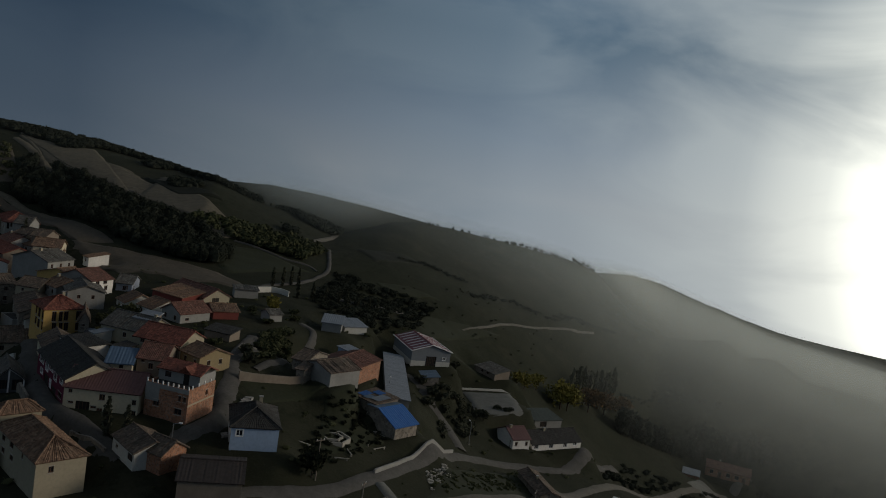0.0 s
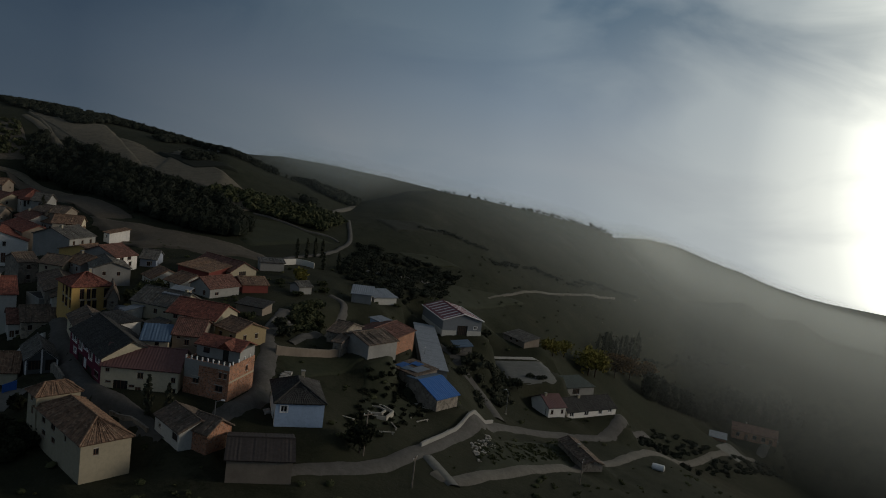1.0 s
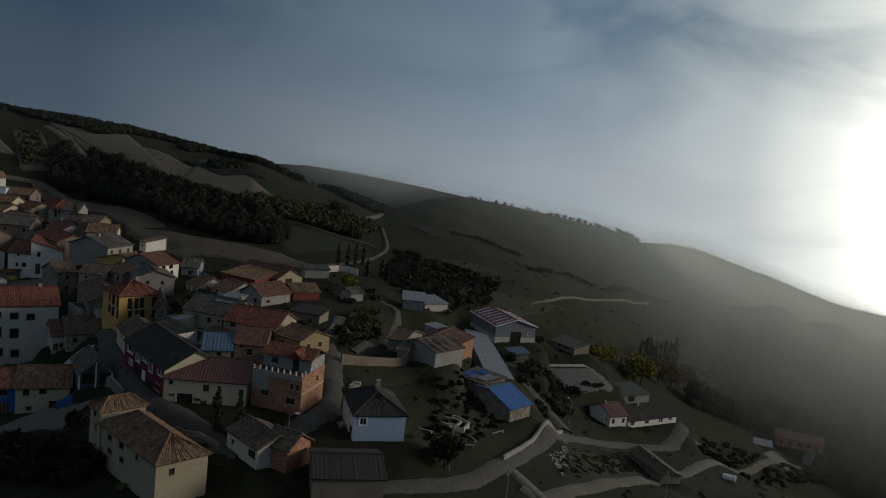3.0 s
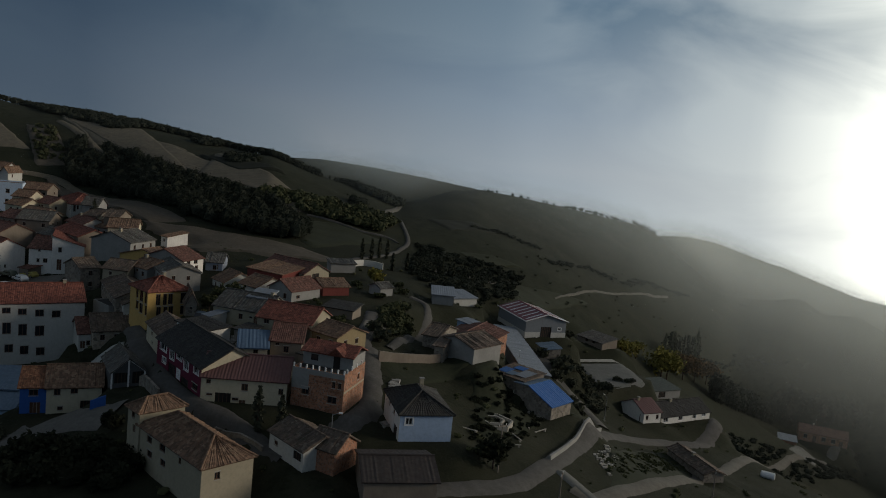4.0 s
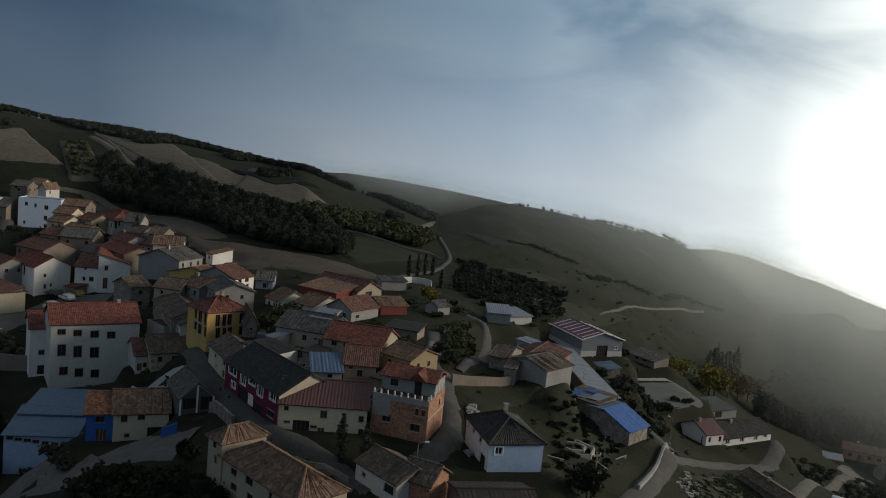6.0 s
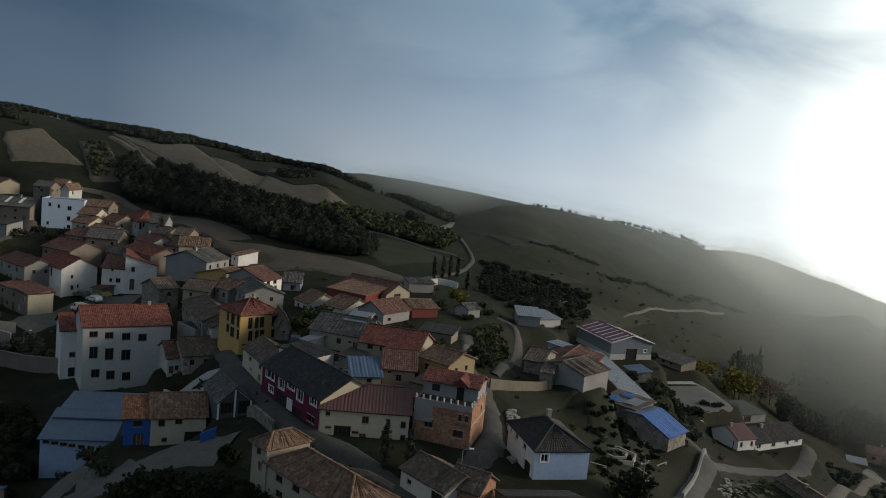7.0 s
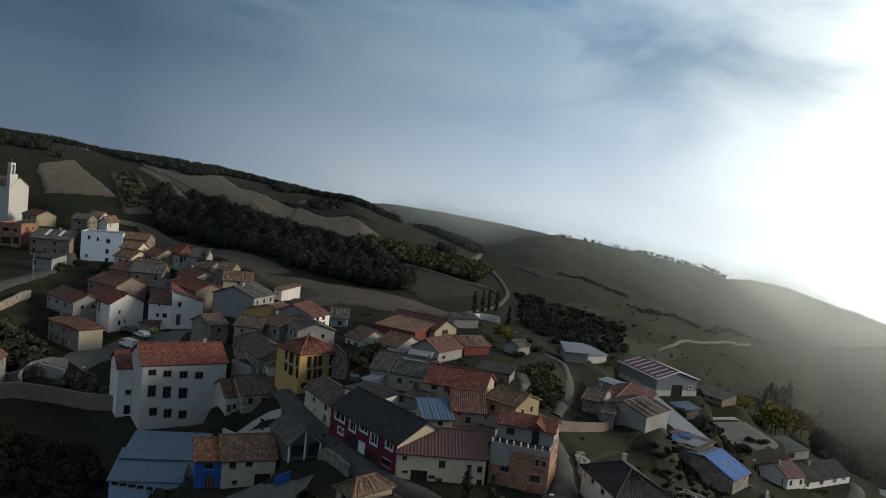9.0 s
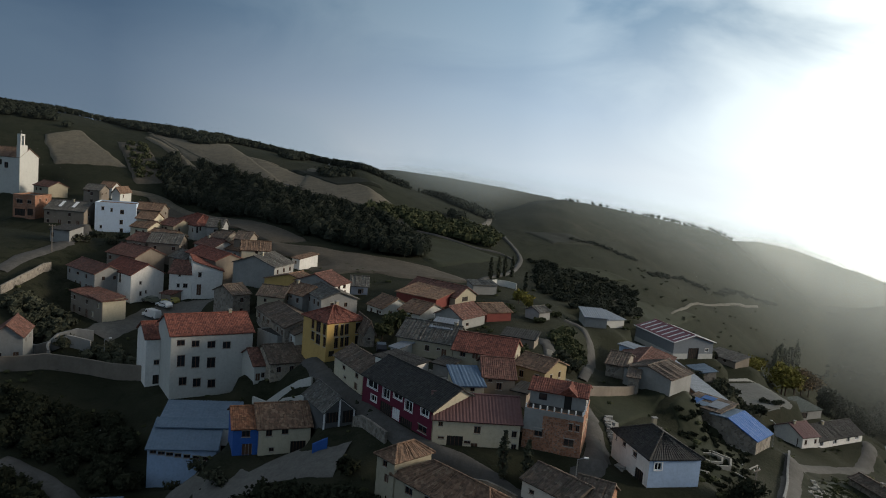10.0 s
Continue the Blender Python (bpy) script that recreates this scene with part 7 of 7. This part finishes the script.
# ---- valley haze: painted on a few thin curtains, one behind the other ----
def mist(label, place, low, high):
    """A haze-painted curtain across the slopes, or behind the nearer crest where place is over 1; no higher than the
    hills behind it.
    """
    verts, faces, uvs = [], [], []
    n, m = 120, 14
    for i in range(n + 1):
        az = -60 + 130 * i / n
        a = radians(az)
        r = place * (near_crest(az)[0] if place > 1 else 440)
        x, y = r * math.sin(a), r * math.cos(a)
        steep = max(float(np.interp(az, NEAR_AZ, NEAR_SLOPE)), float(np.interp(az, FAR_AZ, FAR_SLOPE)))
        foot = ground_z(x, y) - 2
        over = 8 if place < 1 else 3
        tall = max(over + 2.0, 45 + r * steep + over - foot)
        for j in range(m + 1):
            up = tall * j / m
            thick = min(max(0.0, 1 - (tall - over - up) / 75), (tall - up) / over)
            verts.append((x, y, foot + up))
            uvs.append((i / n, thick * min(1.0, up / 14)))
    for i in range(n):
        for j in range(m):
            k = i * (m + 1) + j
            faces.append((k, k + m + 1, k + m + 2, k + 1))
    me = mesh_of("mist", verts, faces, haze_material("haze_curtain", low, high), smooth=True)
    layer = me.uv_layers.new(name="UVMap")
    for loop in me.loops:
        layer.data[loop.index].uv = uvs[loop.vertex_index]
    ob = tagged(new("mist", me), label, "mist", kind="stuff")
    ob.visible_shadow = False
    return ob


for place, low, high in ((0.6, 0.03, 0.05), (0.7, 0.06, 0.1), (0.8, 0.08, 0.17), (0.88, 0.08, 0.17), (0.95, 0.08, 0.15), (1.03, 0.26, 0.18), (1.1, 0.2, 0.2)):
    mist("thin pale curtain of painted haze over the valley slopes", place, low, high)


# ---- special parts of some buildings ----
def thing(name):
    return bpy.data.objects[name]


def size_of(name):
    """Half width, half depth and height of a building's walls."""
    wall = next(c for c in thing(name).children if c.name.startswith("wall"))
    xs, ys, zs = zip(*[v.co for v in wall.data.vertices])
    return max(xs), max(ys), max(zs)


def church_belfry():
    top = thing("church")
    hw, hd, hz = size_of("church")
    s = Shape()
    x0, x1, y0, y1, z0, z1 = hw - 0.9, hw + 0.35, -hd - 0.3, -hd + 3.6, 0, hz + 1.2
    s.box(x0, y0, z0, x1, y1, z1)
    s.box(x0, y0 + 0.2, z1 + 0.003, x1, y0 + 0.8, z1 + 3.2).box(x0, y0 + 1.9, z1 + 0.003, x1, y0 + 2.5, z1 + 3.2).box(x0, y0 + 0.2, z1 + 3.2, x1, y0 + 2.5, z1 + 3.9)
    s.part("bell_gable", MATS["white_grey"], top, "pale stone bell gable with an open arch")
    b = Shape().beam((hw - 0.3, y0 + 1.35, z1 + 1.4), (hw - 0.3, y0 + 1.35, z1 + 2.6), 0.5, 12, 0.2)
    b.part("bell", STEEL, top, "dull bronze bell")
    Shape().beam((hw - 0.3, y0 + 1.35, z1 + 3.9), (hw - 0.3, y0 + 1.35, z1 + 5.2), 0.06, 6).part("finial", STEEL, top)


def hangar_parts():
    top = thing("hangar")
    hw, hd, hz = size_of("hangar")
    rise = 1.6
    h = hz - rise
    for i in range(7):
        y = -hd + (i + 0.5) * 2 * hd / 7
        for s in (-1, 1):
            q = Shape()
            zz = lambda x: h + rise * (1 - abs(x) / hw) + 0.3
            a, b = s * (hw - 0.4), s * 0.5
            for lift in (0.0, -0.12):
                q.quad((a, y - 0.28, zz(a) + lift), (a, y + 0.28, zz(a) + lift), (b, y + 0.28, zz(b) + lift), (b, y - 0.28, zz(b) + lift))
            q.part("roof_light", WHITE_TRIM, top, "pale translucent roof light")
    for x0, y0, x1, y1 in ((-hw - 0.06, -hd - 0.06, hw * -0.28, -hd - 0.004), (hw * 0.28, -hd - 0.06, hw + 0.06, -hd - 0.004), (-hw - 0.06, -hd - 0.003, -hw - 0.004, hd), (hw + 0.004, -hd - 0.003, hw + 0.06, hd)):
        Shape().box(x0, y0, 0, x1, y1, h * 0.5).part("base_wall", MATS["white_grey"], top, "pale block base wall")
    trims = ((-hw - 0.4, -hd - 0.42, h + 0.1), (0, -hd - 0.42, h + rise + 0.3), (hw + 0.4, -hd - 0.42, h + 0.1))
    Shape().beam(trims[0], trims[1], 0.14).part("verge", WHITE_TRIM, top, "white verge trim")
    Shape().beam(trims[1], trims[2], 0.14).part("verge", WHITE_TRIM, top, "white verge trim")
    for s in (-1, 1):
        Shape().beam((s * (hw + 0.4), -hd - 0.42, h + 0.1), (s * (hw + 0.4), hd + 0.4, h + 0.1), 0.14).part("gutter", WHITE_TRIM, top, "white gutter")


def brick_terrace():
    top = thing("brick_block")
    hw, hd, hz = size_of("brick_block")
    z = hz
    for i in range(9):
        x = -hw + 0.15 + i * (2 * hw - 0.3) / 8
        Shape().box(x - 0.09, -hd - 0.02, z + 0.4, x + 0.09, -hd + 0.16, z + 0.95).part("parapet_post", WHITE_TRIM, top, "white parapet post")
    for i in range(4):
        y = -hd + 1.0 + i * 1.8
        Shape().box(hw - 0.16, y - 0.09, z + 0.4, hw + 0.02, y + 0.09, z + 0.95).part("parapet_post", WHITE_TRIM, top, "white parapet post")
    Shape().box(-hw, -hd - 0.03, z - 0.35, hw, -hd - 0.004, z + 0.38).part("slab_edge", MATS["grey_render"], top, "grey concrete slab edge")
    Shape().box(-hw, -hd - 0.025, z - 2.6, -hw * 0.35, -hd - 0.004, z - 0.36).part("render_panel", MATS["grey_render"], top, "grey rendered wall panel")
    Shape().box(hw + 0.004, -hd, z - 2.4, hw + 0.03, hd, z - 2.1).part("slab_edge", MATS["cream_dull"], top, "pale slab edge")


def upper_storey():
    """The set-back storey behind the roof terrace, its red roof with a small dormer gable."""
    top = thing("brick_block")
    hw, hd, hz = size_of("brick_block")
    y0, z0, z1 = -hd + 3.0, hz + 0.13, hz + 2.1
    Shape().box(-hw + 0.1, y0, z0, hw - 0.1, hd - 0.1, z1).part("upper_storey", MATS["grey_render"], top, "grey rendered set-back upper storey")
    roof, mid = Shape(), (y0 + hd) / 2
    for s in (-1, 1):
        e = y0 - 0.5 if s < 0 else hd + 0.3
        ribbed(roof, (-hw - 0.2, e, z1 + 0.05), (hw + 0.2, e, z1 + 0.05), (-hw - 0.2, mid, z1 + 1.2), (hw + 0.2, mid, z1 + 1.2), pitch=0.3, high=0.05, rng=random.Random(3), rough=0.02)
    roof.part("upper_roof", MATS["tile_red"], top, "red tile roof")
    gable = Shape()
    gable.quad((0.3, y0 - 0.52, z1 + 0.1), (2.5, y0 - 0.52, z1 + 0.1), (1.4, y0 - 0.52, z1 + 1.1))
    for x in (0.1, 2.7):
        ribbed(gable, (x, y0 - 0.8, z1 + 0.1), (x, mid, z1 + 0.4), (1.4, y0 - 0.8, z1 + 1.25), (1.4, mid, z1 + 1.3), pitch=0.3, high=0.05)
    gable.part("dormer", MATS["tile_red"], top, "small red tiled dormer gable")
    # flat box on the wall, its dark colour painting the doorway's inner shade
    Shape().box(0.9, y0 - 0.06, z0, 1.9, y0 - 0.004, z0 + 1.8).part("door", DARK, top, "terrace doorway painted interior-dark")
    Shape().box(-2.6, y0 - 0.05, z0 + 0.7, -1.5, y0 - 0.004, z0 + 1.6).part("window", GLASS, top)


STACKS = (-139.4, 253.4, 4.4)


def tall_stacks():
    for k, off in enumerate((0.0, 1.6)):
        top = tagged(new("chimney_stack", None), "slender white chimney stack on the upper village roofs", "chimney", "twin chimney stacks")
        x, y = STACKS[0] + off, STACKS[1]
        top.matrix_world = pose(x, y, sheet_z(x, y) - 0.3, 0, 0, 0)
        Shape().box(-0.3, -0.3, 0, 0.3, 0.3, STACKS[2]).part("shaft", MATS["white"], top)
        Shape().box(-0.38, -0.38, STACKS[2] + 0.003, 0.38, 0.38, STACKS[2] + 0.2).part("cap", CONCRETE, top)


def barn_back():
    """The paler flat-roofed back of the blue barn."""
    top = thing("blue_barn")
    hw, hd, hz = size_of("blue_barn")
    Shape().box(-hw, hd + 0.004, 0, hw, hd + 3.4, hz - 0.1).part("back_wall", MATS["stone_grey"], top, "rubble stone back wall")
    roof = Shape()
    ribbed(roof, (-hw - 0.3, hd + 0.36, hz + 0.3), (hw + 0.3, hd + 0.36, hz + 0.3), (-hw - 0.3, hd + 3.7, hz + 0.1), (hw + 0.3, hd + 3.7, hz + 0.1), pitch=0.5, high=0.04)
    roof.part("back_roof", MATS["metal_blue"], top, "pale blue sheet roof")


def tarps():
    """Blue tarpaulins and pale sheets laid over the old shed roof."""
    top = thing("blue_tarp_shed")
    hw, hd, hz = size_of("blue_tarp_shed")
    for k, (x0, x1, y0, y1, mat, label) in enumerate(((-0.9, -0.35, -0.8, 0.1, "metal_vivid", "vivid blue tarpaulin"), (-0.3, 0.15, -0.9, -0.2, "metal_blue", "pale blue sheet"), (0.2, 0.85, -0.7, 0.5, "metal_grey", "pale grey sheet"), (-0.5, 0.1, 0.15, 0.8, "metal_vivid", "vivid blue tarpaulin"))):
        z = lambda y: hz - 0.6 + 0.6 * (y + hd) / (2 * hd) + 0.3 + 0.02 * k
        s = Shape()
        a, b, c, d = x0 * hw, x1 * hw, y0 * hd, y1 * hd
        for lift in (0.0, -0.05):
            s.quad((a, c, z(c) + lift), (b, c + 0.2, z(c) + lift), (b + 0.15, d, z(d) + lift), (a - 0.1, d - 0.15, z(d) + lift))
        s.part("tarpaulin", MATS[mat], top, label)


church_belfry()
barn_back()
tarps()
hangar_parts()
brick_terrace()
upper_storey()
tall_stacks()


# ---- loose things ----


def rubble(label, poly, count, size, mat, seed):
    """A heap of broken blocks and tiles."""
    rng = random.Random(seed)
    s = Shape()
    for x, y, k, _ in scattered(poly, count, 1.0, 1.0, seed):
        z = sheet_z(x, y)
        k *= size * rng.uniform(0.4, 1.2)
        n = len(s.v)
        s.box(-k, -k * 0.7, -0.3, k, k * 0.7, k * rng.uniform(0.5, 1.2))
        t = rng.uniform(0, math.pi)
        for i in range(n, len(s.v)):
            a, b, c = s.v[i]
            a, b = a * rng.uniform(0.8, 1.2), b * rng.uniform(0.8, 1.2)
            s.v[i] = (x + a * math.cos(t) - b * math.sin(t), y + a * math.sin(t) + b * math.cos(t), z + c)
    return tagged(new("rubble", mesh_of("rubble", s.v, s.f, mat)), label, "rubble", kind="stuff")


rubble("clutter and broken blocks in a back yard", RUBBLE_YARD, 90, 0.35, CONCRETE, 41)
rubble("pale rubble heaped beside the side lane", RUBBLE_LANE, 120, 0.35, CONCRETE, 42)
rubble("broken blocks and boards behind the wall", RUBBLE_BROWN, 70, 0.3, CONCRETE, 43)
rubble("pale stones on the road island", RUBBLE_RUIN, 90, 0.3, STONE_SILL, 44)
rubble("pale boulders on the dark bank", RUBBLE_BANK, 60, 0.35, STONE_SILL, 45)


def garden_bed(x, y):
    """A stone-edged hexagonal bed with an inner ring."""
    top = tagged(new("garden_bed", None), "hexagonal garden bed edged with pale stone", "garden bed")
    top.matrix_world = pose(x, y, sheet_z(x, y) - 0.1, 0, 0, 12)
    for r, high in ((3.4, 0.4), (2.0, 0.55)):
        for i in range(6):
            a, b = radians(60 * i), radians(60 * i + 57)
            w = 0.3
            s = Shape()
            p = [(r * math.cos(a), r * math.sin(a)), (r * math.cos(b), r * math.sin(b)), ((r - w) * math.cos(b), (r - w) * math.sin(b)), ((r - w) * math.cos(a), (r - w) * math.sin(a))]
            s.quad(*[(*q, high) for q in p])
            for q0, q1 in zip(p, p[1:] + p[:1]):
                s.quad((*q0, -0.6), (*q1, -0.6), (*q1, high), (*q0, high))
            s.part("edging", STONE_SILL, top)


def plank(x, y, turn, length):
    s = Shape().box(-length / 2, -0.1, 0, length / 2, 0.1, 0.1).box(-length / 2 + 0.2, -0.14, -0.35, -length / 2 + 0.45, 0.14, -0.003)
    s.box(length / 2 - 0.45, -0.14, -0.35, length / 2 - 0.2, 0.14, -0.003)
    ob = tagged(new("plank", mesh_of("plank", s.v, s.f, STONE_SILL)), "weathered pale wooden plank lying in the garden", "plank", "loose planks in the garden")
    ob.matrix_world = pose(x, y, sheet_z(x, y) + 0.3, 0, 0, turn)


def tank(x, y):
    top = tagged(new("water_tank", None), "white plastic water tank lying beside the road", "tank")
    top.matrix_world = pose(x, y, sheet_z(x, y), 0, 0, -25)
    Shape().beam((-1.4, 0, 0.8), (1.4, 0, 0.8), 0.8, 16).beam((-1.55, 0, 0.8), (-1.4, 0, 0.8), 0.55, 16, 0.8).beam((1.4, 0, 0.8), (1.55, 0, 0.8), 0.8, 16, 0.55).part("shell", WHITE_TRIM, top)
    Shape().box(-1.0, -0.6, -0.4, -0.8, 0.6, 0.12).part("cradle", CONCRETE, top)
    Shape().box(0.8, -0.6, -0.4, 1.0, 0.6, 0.12).part("cradle", CONCRETE, top)


garden_bed(*GARDEN_BED[0])
for i, p in enumerate(PLANKS):
    plank(*p, 40 + 37 * i, 2.2 + 0.4 * (i % 3))
tank(*TANK[0])
wood("orchard", "rows of small olive coloured orchard trees", scattered(ORCHARD, 70, 2.0, 2.4, 33), LEAF_GREEN, 33, 0.4, 40)


def weeds():
    """Tufts and low shrubs over the plots and banks, thicker in patches."""
    rng = random.Random(51)
    spots = []
    while len(spots) < 700:
        a, r = radians(rng.uniform(-46, 32)), rng.uniform(62, 215)
        x, y = r * math.sin(a), r * math.cos(a)
        if noise.noise((x * 0.07, y * 0.07, 9.0)) > rng.uniform(-0.35, 0.5) and off_lane(x, y):
            k = rng.uniform(0.4, 1.3) ** 2
            spots.append((x, y, 0.45 * k, 1.2 * k))
    wood("weeds", "low dark weeds and tufts between the houses", spots, LEAF_GREEN, 52, 0.16, 26)


weeds()
